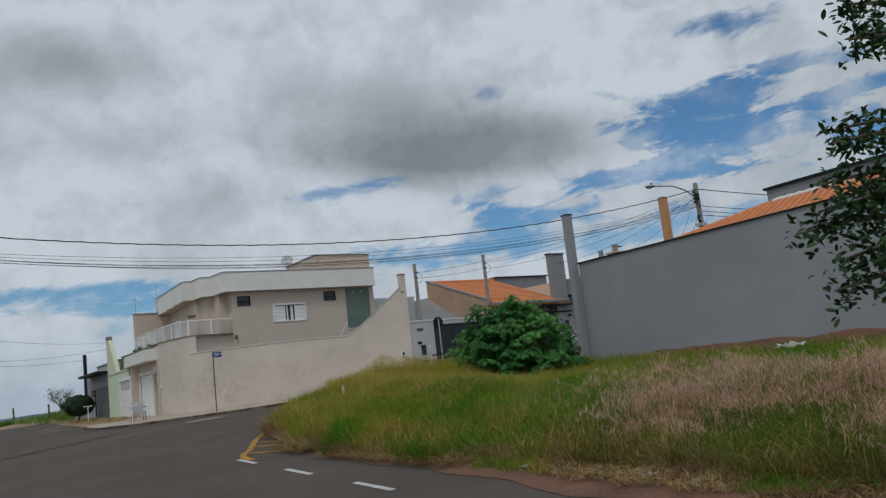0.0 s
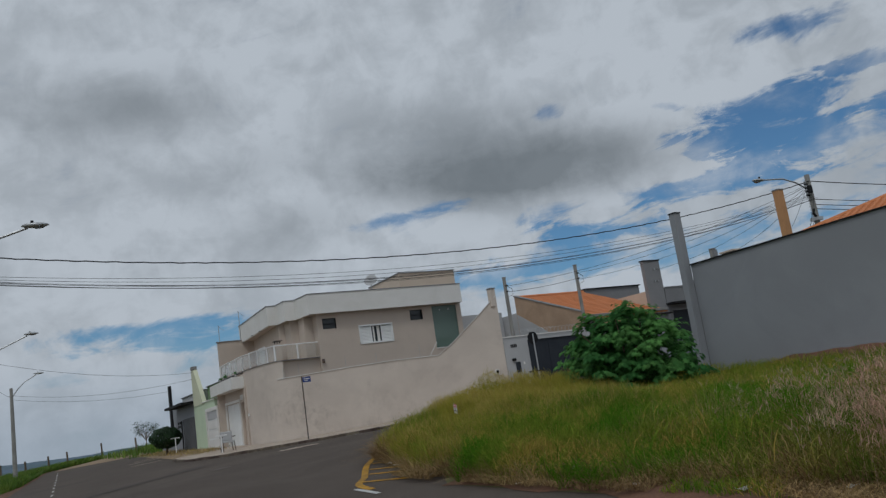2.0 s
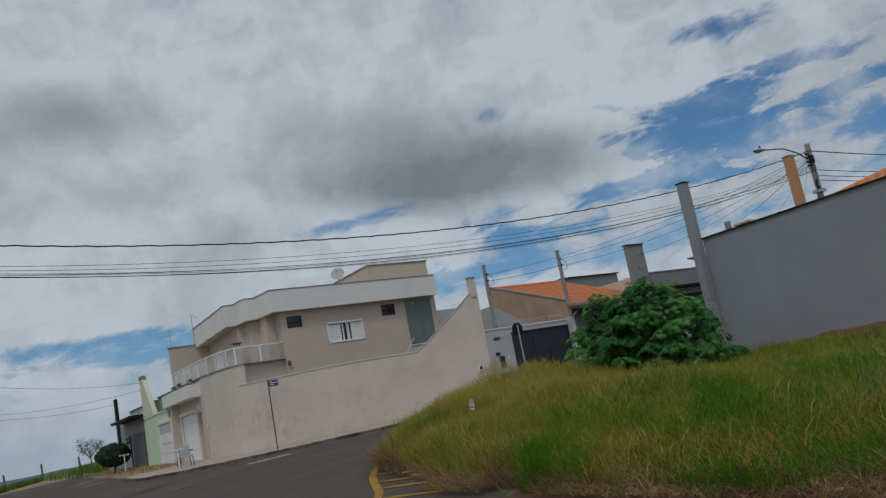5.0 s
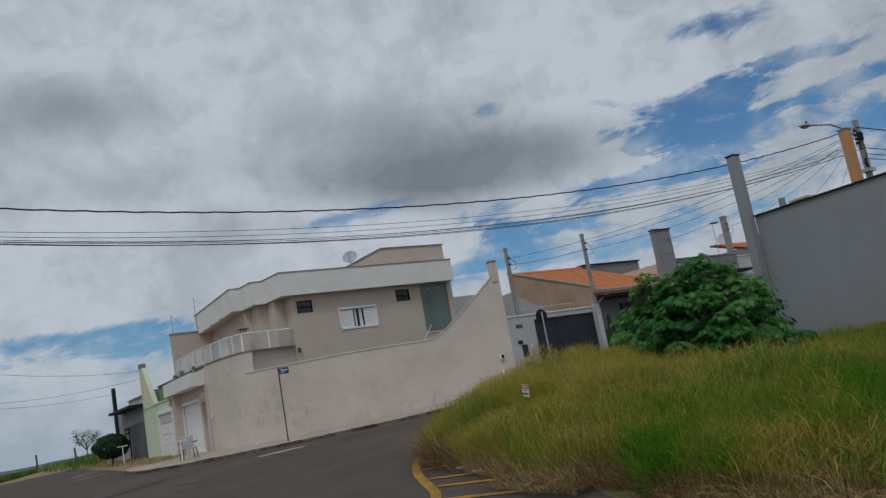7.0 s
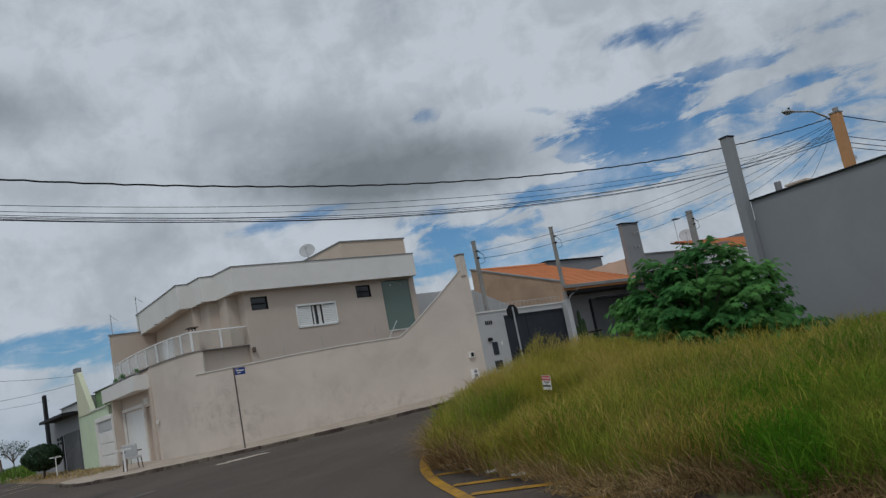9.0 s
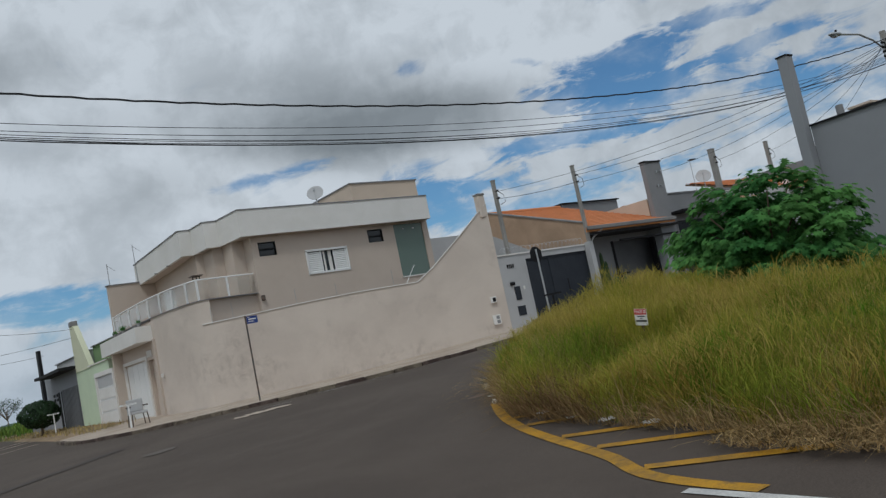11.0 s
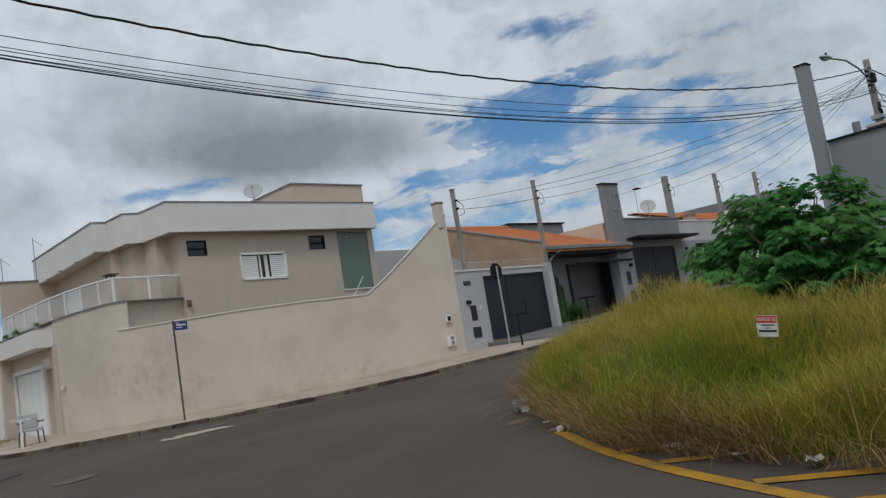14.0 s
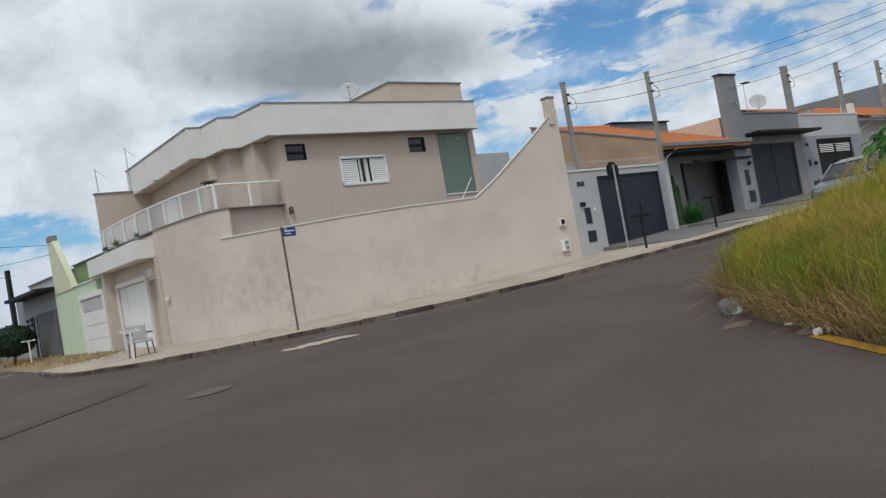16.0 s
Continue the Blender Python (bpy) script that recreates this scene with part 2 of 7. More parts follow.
ASPHALT = material("asphalt", (0.079, 0.062, 0.051), 0.92, tint=(0.106, 0.084, 0.069), size=0.35, amount=0.8, grain=90, bump=0.5, speckle=0.35, stains=((0.04, 0.038, 0.037), 0.16, 0.58))
RAMP = material("ramp_concrete", (0.19, 0.182, 0.172), 0.9, tint=(0.14, 0.134, 0.126), size=1.0, amount=0.8, grain=50, bump=0.3, stains=((0.25, 0.235, 0.22), 0.7, 0.6))
IRON = material("cast_iron", (0.125, 0.108, 0.094), 0.85, tint=(0.10, 0.086, 0.074), size=5, amount=0.8, grain=30, bump=0.6)
TAR = material("tar", (0.062, 0.052, 0.046), 0.9, tint=(0.078, 0.064, 0.054), size=1.5, amount=0.9, grain=60, bump=0.3)
EARTH = material("earth", (0.175, 0.088, 0.055), 0.95, tint=(0.105, 0.062, 0.040), size=0.8, amount=0.8, grain=25, bump=0.6, speckle=0.3)
SAND = material("washed_sand", (0.19, 0.135, 0.105), 0.95, tint=(0.105, 0.08, 0.066), size=3.0, amount=0.9, grain=40, bump=0.4, speckle=0.25)
DIRT = material("trodden_dirt", (0.31, 0.22, 0.145), 0.95, tint=(0.20, 0.15, 0.085), size=0.9, amount=0.8, grain=25, bump=0.6, speckle=0.25)
LAND = material("land", (0.10, 0.105, 0.04), 0.95, tint=(0.20, 0.15, 0.08), size=0.12, amount=0.8, grain=6, bump=0.5, speckle=0.3)
CONCRETE = material("concrete", (0.46, 0.385, 0.315), 0.9, tint=(0.33, 0.265, 0.21), size=0.9, amount=0.8, grain=50, bump=0.35, speckle=0.16, stains=((0.33, 0.2, 0.12), 0.5, 0.6))
GREY_CONCRETE = material("grey_concrete", (0.27, 0.265, 0.26), 0.9, tint=(0.19, 0.185, 0.18), size=1.2, amount=0.8, grain=50, bump=0.3)
KERB = material("kerb_stone", (0.075, 0.055, 0.045), 0.92, tint=(0.20, 0.16, 0.125), size=2.5, amount=0.8, grain=30, bump=0.6, speckle=0.3, spread=0.25)
CREAM = material("cream_plaster", (0.65, 0.57, 0.50), 0.9, tint=(0.565, 0.49, 0.43), size=0.5, amount=0.8, grain=70, bump=0.25, speckle=0.05, stains=((0.52, 0.45, 0.395), 0.6, 0.56))
weathered(CREAM, [(13.2, 2.6, 1.1, 1.1, 0.6), (14.4, 2.1, 1.0, 0.9, 0.55), (14.0, 3.6, 1.0, 0.6, 0.35), (17.4, 2.4, 1.6, 0.8, 0.3), (19.2, 1.75, 1.8, 0.45, 0.55), (16.4, 1.35, 2.6, 0.4, 0.5), (22.3, 1.8, 0.8, 0.4, 0.35)], (0.37, 0.31, 0.27))
CREAM_HOUSE = material("cream_house_paint", (0.57, 0.485, 0.415), 0.9, tint=(0.515, 0.435, 0.37), size=0.6, amount=0.7, grain=70, bump=0.2, speckle=0.04)
WHITE = material("white_paint", (0.78, 0.76, 0.73), 0.75, tint=(0.70, 0.68, 0.64), size=0.8, amount=0.6, grain=60, bump=0.12, speckle=0.04)
WHITE_METAL = material("white_metal", (0.82, 0.82, 0.81), 0.45, tint=(0.76, 0.76, 0.75), size=2, amount=0.5, grain=60, bump=0.05, speckle=0.03)
BEIGE = material("beige_paint", (0.64, 0.53, 0.43), 0.9, tint=(0.57, 0.47, 0.38), size=0.7, amount=0.7, grain=60, bump=0.2, speckle=0.05)
GREY_WALL = material("grey_plaster", (0.305, 0.315, 0.335), 0.88, tint=(0.262, 0.270, 0.288), size=0.35, amount=0.8, grain=60, bump=0.25, speckle=0.05, stains=((0.33, 0.34, 0.355), 0.4, 0.62))
LIGHT_GREY = material("light_grey_paint", (0.50, 0.50, 0.505), 0.85, tint=(0.43, 0.43, 0.435), size=0.6, amount=0.7, grain=60, bump=0.2, speckle=0.05)
MID_GREY = material("mid_grey_paint", (0.26, 0.26, 0.268), 0.85, tint=(0.215, 0.215, 0.22), size=0.6, amount=0.7, grain=60, bump=0.2, speckle=0.05)
CHARCOAL = material("charcoal_metal", (0.028, 0.033, 0.043), 0.62, tint=(0.038, 0.043, 0.053), size=1.5, amount=0.6, grain=50, bump=0.06)
BLACK = material("black_paint", (0.013, 0.013, 0.015), 0.7, grain=50, bump=0.05)
# near-black colour that stands in for shade inside rooms, porch and cup
INSIDE_SHADE = material("painted_inside_shade", (0.03, 0.03, 0.032), 0.9, grain=20, bump=0.0)
BARE = material("bare_render", (0.50, 0.35, 0.24), 0.95, tint=(0.40, 0.28, 0.19), size=0.8, amount=0.9, grain=40, bump=0.4, speckle=0.1, stains=((0.52, 0.49, 0.45), 0.35, 0.60))
TILE = material("clay_tile", (0.62, 0.25, 0.11), 0.85, tint=(0.52, 0.21, 0.095), size=1.5, amount=0.7, grain=30, bump=0.3, speckle=0.12, stains=((0.45, 0.18, 0.08), 1.2, 0.66))
ORANGE = material("orange_paint", (0.60, 0.26, 0.10), 0.8, tint=(0.5, 0.22, 0.09), size=1.0, amount=0.7, grain=40, bump=0.15)
TERRACOTTA = material("faded_terracotta_paint", (0.56, 0.30, 0.14), 0.85, tint=(0.48, 0.26, 0.13), size=1.4, amount=0.8, grain=40, bump=0.2, stains=((0.40, 0.24, 0.14), 1.1, 0.6))
CACTUS = material("cactus_skin", (0.045, 0.085, 0.035), 0.7, tint=(0.07, 0.11, 0.05), size=4.0, amount=0.8, grain=30, bump=0.3)
GREEN_PAINT = material("pale_green_paint", (0.60, 0.70, 0.51), 0.85, tint=(0.53, 0.63, 0.46), size=0.6, amount=0.7, grain=60, bump=0.2, speckle=0.04)
GREEN_DEEP = material("green_paint", (0.32, 0.46, 0.25), 0.85, tint=(0.28, 0.41, 0.22), size=0.6, amount=0.7, grain=60, bump=0.2, speckle=0.04)
YELLOW_GREEN = material("yellow_green_paint", (0.66, 0.67, 0.49), 0.85, tint=(0.60, 0.61, 0.45), size=0.6, amount=0.7, grain=60, bump=0.2, speckle=0.04)
YELLOW = material("yellow_road_paint", (0.47, 0.245, 0.018), 0.8, tint=(0.22, 0.13, 0.035), size=2.6, amount=0.9, stains=((0.095, 0.075, 0.055), 1.7, 0.54), grain=60, bump=0.2, speckle=0.25)
ROAD_WHITE = material("white_road_paint", (0.56, 0.55, 0.52), 0.8, tint=(0.42, 0.41, 0.40), size=4.0, amount=0.9, grain=60, bump=0.2, speckle=0.2)
POLE = material("pole_concrete", (0.33, 0.32, 0.30), 0.9, tint=(0.25, 0.24, 0.225), size=2.0, amount=0.8, grain=40, bump=0.3)
GALV = material("galvanised_steel", (0.48, 0.49, 0.50), 0.45, 0.7, tint=(0.38, 0.39, 0.4), size=5, amount=0.7, grain=30, bump=0.1)
CABLE = material("black_cable", (0.02, 0.02, 0.021), 0.7, grain=30, bump=0.0)
BROWN_POST = material("brown_steel", (0.10, 0.095, 0.09), 0.6, tint=(0.16, 0.10, 0.07), size=6, amount=0.8, grain=30, bump=0.1)
BLUE_SIGN = material("blue_enamel", (0.015, 0.045, 0.22), 0.4, grain=40, bump=0.02, speckle=0.03)
RED_SIGN = material("red_print", (0.55, 0.03, 0.03), 0.5, grain=40, bump=0.02, speckle=0.03)
PRINT = material("black_print", (0.03, 0.03, 0.03), 0.6, grain=40, bump=0.0, speckle=0.0)
BARK = material("bark", (0.16, 0.12, 0.085), 0.95, tint=(0.10, 0.075, 0.055), size=6, amount=0.9, grain=30, bump=0.7)
SILVER = material("silver_car_paint", (0.22, 0.235, 0.26), 0.3, 0.6, grain=80, bump=0.0, speckle=0.04)
RUBBER = material("rubber", (0.025, 0.025, 0.025), 0.8, grain=40, bump=0.1)
CLEAR = glass_material("clear_plastic", (0.85, 0.92, 0.92), 0.12, 0.9)
RAIL_GLASS = glass_material("rail_glass", (0.93, 0.96, 0.955), 0.08, 1.0)
GREEN_GLASS = glass_material("green_glass", (0.23, 0.32, 0.275), 0.03, 0.45)
DARK_GLASS = glass_material("dark_glass", (0.03, 0.035, 0.04), 0.05, 0.2)
GRASS = leaf_material("grass_blades", (0.095, 0.225, 0.014), (0.335, 0.335, 0.055), 0.34, 0.85, 0.45, (0.44, 0.32, 0.08), 0.75, (15.0, 24.5))
HAZE = leaf_material("grass_flower_heads", (0.37, 0.34, 0.05), (0.50, 0.39, 0.11), 0.25, 0.9, 0.5)
VERGE = leaf_material("verge_blades", (0.075, 0.16, 0.02), (0.17, 0.24, 0.04), 0.4)
GRASS_DRY = leaf_material("dry_grass", (0.33, 0.235, 0.09), (0.42, 0.34, 0.14), 0.38, 0.8, 0.25)
STRAW = leaf_material("matted_straw", (0.20, 0.125, 0.06), (0.42, 0.30, 0.14), 0.45, 0.85, 0.15)
SEED = leaf_material("pink_seed_heads", (0.60, 0.36, 0.27), (0.60, 0.46, 0.32), 0.28, 0.95, 0.4)
CASTOR = leaf_material("castor_leaves", (0.052, 0.165, 0.046), (0.12, 0.275, 0.075), 0.34, 0.7, 0.4)
OLIVE = leaf_material("olive_grass", (0.10, 0.165, 0.020), (0.275, 0.245, 0.060), 0.38, 0.85, 0.35, (0.33, 0.22, 0.10), 0.9)
DOOR_GREY = material("door_grey_paint", (0.15, 0.154, 0.162), 0.7, tint=(0.125, 0.128, 0.135), size=1.0, amount=0.7, grain=50, bump=0.1)
TREE_LEAF = leaf_material("tree_leaves", (0.030, 0.068, 0.024), (0.055, 0.11, 0.034), 0.4, 0.45, 0.2)
HEDGE_LEAF = leaf_material("dense_leaves", (0.02, 0.045, 0.018), (0.035, 0.07, 0.025), 0.4, 0.5, 0.15)
HILL = material("far_hills", (0.11, 0.15, 0.20), 1.0, tint=(0.09, 0.14, 0.15), size=0.01, amount=0.8, grain=0.05, bump=0.0)


# ---- building helpers ----
def level(x, y):
    """Height of the ground."""
    x, y = min(max(x, -30.0), 75.0), min(max(y, -40.0), 105.0)
    return -0.40 + 0.060 * x + 0.016 * y + 0.1 * math.exp(-((x - 10) ** 2 / 40 + (y - 29) ** 2 / 100)) - 0.09 * math.exp(-((x - 17.5) ** 2 / 14 + (y - 40) ** 2 / 22))


def link(name, bm, mat, smooth=False):
    me = bpy.data.meshes.new(name)
    bm.normal_update()
    bm.to_mesh(me)
    bm.free()
    if mat:
        me.materials.append(mat)
    if smooth:
        me.shade_smooth()
    return new(name, me)


def part(name, bm, mat, parent=None, label="", smooth=False):
    ob = link(name, bm, mat, smooth)
    if parent is not None:
        ob.parent = parent
        m = parent.matrix_basis.copy()
        up = parent.parent
        while up is not None:
            m = up.matrix_basis @ m
            up = up.parent
        if parent.type == "EMPTY":
            ob.matrix_parent_inverse = m.inverted()
    if label:
        ob["label"] = label
    return ob


def thing(name, at, label, category, group="", kind=""):
    e = new(name)
    e.empty_display_size = 0.2
    e.matrix_basis = Matrix.Translation(at)
    return tagged(e, label, category, group, kind)


def box(x0, y0, z0, x1, y1, z1, bm=None, bevel=0.0):
    b = bm or bmesh.new()
    v = [b.verts.new((x, y, z)) for z in (min(z0, z1), max(z0, z1)) for y in (min(y0, y1), max(y0, y1)) for x in (min(x0, x1), max(x0, x1))]
    fs = [b.faces.new([v[i] for i in f]) for f in ((0, 2, 3, 1), (4, 5, 7, 6), (0, 1, 5, 4), (2, 6, 7, 3), (0, 4, 6, 2), (1, 3, 7, 5))]
    if bevel:
        es = {e for f in fs for e in f.edges}
        bmesh.ops.bevel(b, geom=list(es), offset=bevel, segments=1, affect="EDGES")
    return b


def solid(ring, tops, bm=None):
    """A closed body: ring is a list of (x, y, z) at the bottom, tops the same points' heights above."""
    b = bm or bmesh.new()
    lo = [b.verts.new(p) for p in ring]
    hi = [b.verts.new((p[0], p[1], z)) for p, z in zip(ring, tops)]
    n = len(ring)
    b.faces.new(hi)
    b.faces.new(lo[::-1])
    for i in range(n):
        j = (i + 1) % n
        b.faces.new((lo[i], lo[j], hi[j], hi[i]))
    return b


def plan_body(points, z0, z1, bm=None):
    """A plan outline (anticlockwise) raised from z0 to z1."""
    return solid([(x, y, z0) for x, y in points], [z1] * len(points), bm)


def offset_line(line, d):
    """A plan polyline moved to its left by d."""
    out = []
    for i, p in enumerate(line):
        a, b = Vector(line[max(i - 1, 0)]), Vector(line[min(i + 1, len(line) - 1)])
        w = (b - a).normalized()
        out.append((p[0] - w.y * d, p[1] + w.x * d))
    return out


def wall_run(line, bottoms, tops, thick, bm=None):
    """A wall along a plan polyline, thickness to its left."""
    b = bm or bmesh.new()
    back = offset_line(line, thick)
    rows = []
    for (x, y), (u, v), z0, z1 in zip(line, back, bottoms, tops):
        rows.append([b.verts.new(p) for p in ((x, y, z0), (x, y, z1), (u, v, z1), (u, v, z0))])
    for r, s in zip(rows, rows[1:]):
        for k in range(4):
            j = (k + 1) % 4
            b.faces.new((r[k], r[j], s[j], s[k]))
    b.faces.new(rows[0][::-1])
    b.faces.new(rows[-1])
    bmesh.ops.recalc_face_normals(b, faces=b.faces)
    return b


def tube(points, radius, sides=8, bm=None, end=None):
    """A round bar along points, tapering to the radius end."""
    b = bm or bmesh.new()
    n, rings = len(points), []
    for i, p in enumerate(points):
        p = Vector(p)
        w = (Vector(points[min(i + 1, n - 1)]) - Vector(points[max(i - 1, 0)])).normalized()
        side = w.cross(Vector((0, 0, 1)) if abs(w.z) < 0.9 else Vector((1, 0, 0))).normalized()
        up = side.cross(w)
        r = radius if end is None else radius + (end - radius) * i / max(n - 1, 1)
        rings.append([b.verts.new(p + r * (math.cos(a) * side + math.sin(a) * up)) for a in (math.tau * k / sides for k in range(sides))])
    for r, s in zip(rings, rings[1:]):
        for k in range(sides):
            j = (k + 1) % sides
            b.faces.new((r[k], r[j], s[j], s[k]))
    b.faces.new(rings[0][::-1])
    b.faces.new(rings[-1])
    bmesh.ops.recalc_face_normals(b, faces=b.faces)
    return b


def sheet(xs, ys, height, bm=None):
    b = bm or bmesh.new()
    g = [[b.verts.new((x, y, height(x, y))) for x in xs] for y in ys]
    for i in range(len(ys) - 1):
        for j in range(len(xs) - 1):
            b.faces.new((g[i][j], g[i][j + 1], g[i + 1][j + 1], g[i + 1][j]))
    return b


def between(line_a, line_b, lift, steps=6, bm=None, rise=0.0):
    """A strip of ground between two plan polylines of equal length, laid on the ground."""
    b = bm or bmesh.new()
    rows = []
    for (x, y), (u, v) in zip(line_a, line_b):
        rows.append([b.verts.new((x + (u - x) * k / steps, y + (v - y) * k / steps, level(x + (u - x) * k / steps, y + (v - y) * k / steps) + lift + (rise if k else 0.0))) for k in range(steps + 1)])
    for r, s in zip(rows, rows[1:]):
        for k in range(steps):
            b.faces.new((r[k], r[k + 1], s[k + 1], s[k]))
    bmesh.ops.recalc_face_normals(b, faces=b.faces)
    return b


def raw_mesh(name, verts, faces, mat):
    """A mesh from numpy arrays: verts (n, 3), faces (m, 3)."""
    me = bpy.data.meshes.new(name)
    me.vertices.add(len(verts))
    me.vertices.foreach_set("co", np.asarray(verts, dtype=np.float32).ravel())
    me.loops.add(len(faces) * 3)
    me.loops.foreach_set("vertex_index", np.asarray(faces, dtype=np.int32).ravel())
    me.polygons.add(len(faces))
    me.polygons.foreach_set("loop_start", np.arange(0, len(faces) * 3, 3, dtype=np.int32))
    me.update(calc_edges=True)
    me.materials.append(mat)
    return new(name, me)


def smooth_line(points, n):
    """n points along a plan polyline, rounded."""
    pts = [Vector((*p, 0)) for p in points]
    out = []
    for i in range(n):
        s = i / (n - 1) * (len(pts) - 1)
        k = min(int(s), len(pts) - 2)
        f = s - k
        p0, p1, p2, p3 = pts[max(k - 1, 0)], pts[k], pts[k + 1], pts[min(k + 2, len(pts) - 1)]
        q = 0.5 * ((2 * p1) + (p2 - p0) * f + (2 * p0 - 5 * p1 + 4 * p2 - p3) * f * f + (3 * p1 - p0 - 3 * p2 + p3) * f ** 3)
        out.append((q.x, q.y))
    return out


# ---- ground, road, pavement ----
def ground_height(x, y):
    """The lot's soil lies low under the grass and just under the asphalt of the street."""
    return level(x, y) - 0.03


def build_ground():
    xs = [-3000, -1200, -400, -150, -70] + [-30 + 3.0 * i for i in range(36)] + [110, 180, 400, 1200, 3000]
    ys = [-1500, -500, -150, -70] + [-40 + 3.0 * i for i in range(49)] + [130, 200, 400, 1000, 3000]
    tagged(part("ground", sheet(xs, ys, ground_height), LAND), "dry grassy land with bare soil out to the horizon", "ground", kind="structure")


build_ground()

KERB_FAR = smooth_line([(8.75, 52.0), (8.45, 49.0), (8.5, 46.6), (9.35, 43.7), (10.65, 41.3), (12.25, 39.4), (14.6, 37.6), (17.0, 36.5), (19.3, 35.7), (22.1, 34.9), (24.6, 34.5), (32.0, 34.3), (45.0, 34.2), (70.0, 34.2)], 130)
KERB_LOT = smooth_line([(5.2, -12.0), (5.6, 0.0), (6.05, 8.0), (6.15, 14.0), (6.3, 18.0), (6.98, 19.6), (8.06, 22.0), (9.22, 23.8), (11.2, 26.2), (14.0, 27.8), (19.0, 28.3), (28.0, 28.4), (45.0, 28.4), (70.0, 28.4)], 110)


def left_edge(y):
    """Where the asphalt of the long street ends on the open side."""
    return -2.9 + 0.067 * y + 0.034 * max(0.0, y - 48) + 0.45 * max(0.0, y - 86)


def lot_margin(y):
    """Width of the painted asphalt between the kerb line and the soil."""
    return max(0.6 * max(0.0, min(1.0, (25.0 - y) / 4.0)), 1.25 * max(0.0, min(1.0, (y - 14.5) / 2.5)) * max(0.0, min(1.0, (24.5 - y) / 3.0)))


LOT_EDGE = [(p[0] + (q[0] - p[0]) * lot_margin(p[1]), p[1] + (q[1] - p[1]) * lot_margin(p[1])) for p, q in zip(KERB_LOT, offset_line(KERB_LOT, -1.0))]


def build_road():
    ys = [-14 + 0.75 * i for i in range(148)]
    b = bmesh.new()
    rows = []
    for y in ys:
        x0 = left_edge(y)
        x1 = 75.0 if y < 49 else max(9.6 + 0.02 * (y - 50), x0 + 1.0)
        xs = [x0 + (x1 - x0) * (k / 60) ** 1.6 for k in range(61)]
        rows.append([b.verts.new((x, y, level(x, y))) for x in xs])
    for r, q in zip(rows, rows[1:]):
        for k in range(60):
            b.faces.new((r[k], r[k + 1], q[k + 1], q[k]))
    tagged(part("road", b, ASPHALT, smooth=True), "worn grey-brown asphalt of two streets that meet", "road", kind="structure")
    lot = LOT_EDGE
    b = bmesh.new()
    rows = []
    for i, (x, y) in enumerate(lot):
        u, v = x + max(0.0, 80 - x), min(y, 26.0) - 1.5
        rows.append([b.verts.new((x + (u - x) * f, y + (v - y) * f, level(x + (u - x) * f, y + (v - y) * f) + (0.03 if f else 0.004))) for f in ((k / 14) ** 1.8 for k in range(15))])
    for r, q in zip(rows, rows[1:]):
        for k in range(14):
            b.faces.new((r[k], r[k + 1], q[k + 1], q[k]))
    bmesh.ops.recalc_face_normals(b, faces=b.faces)
    tagged(part("lot_soil", b, LAND), "weedy soil of the vacant lot", "ground", kind="structure")


build_road()


def build_pavement():
    walk_far = [p for p in KERB_FAR]
    back = []
    for x, y in walk_far:
        if y > 44.1:
            back.append((12.4, max(y, 45)))
        elif x < 23.5:
            s = max(0.0, (x - 9.5) / (23.5 - 9.5))
            back.append((12.4 + (23.6 - 12.4) * s, 45.0 + (39.6 - 45.0) * s))
        else:
            back.append((x, 39.9))
    b = between(walk_far, back, 0.10, 5)
    tagged(part("pavement", b, CONCRETE), "cracked beige concrete pavement along the walls", "pavement", kind="structure")
    b = bmesh.new()
    for x0, x1, lo, hi in ((24.3, 28.3, 0.10, 0.22), (29.4, 33.3, 0.10, 0.22), (34.5, 38.5, 0.10, 0.22)):
        y0, y1 = 35.8, 39.5
        v = []
        for i in range(9):
            y = y0 + (y1 - y0) * i / 8
            h = lo + (hi - lo) * i / 8 + 0.012
            v.append([b.verts.new((x, y, level(x, y) + h)) for x in (x0, (x0 + x1) / 2, x1)] + [b.verts.new((x, y, level(x, y) - 0.02)) for x in (x0, x1)])
        for r, s in zip(v, v[1:]):
            b.faces.new((r[0], r[1], s[1], s[0]))
            b.faces.new((r[1], r[2], s[2], s[1]))
            b.faces.new((r[0], s[0], s[3], r[3]))
            b.faces.new((r[2], r[4], s[4], s[2]))
    bmesh.ops.recalc_face_normals(b, faces=b.faces)
    tagged(part("pavement_ramp", b, RAMP), "grey concrete ramps up to the gates", "driveway ramp", kind="structure")


build_pavement()


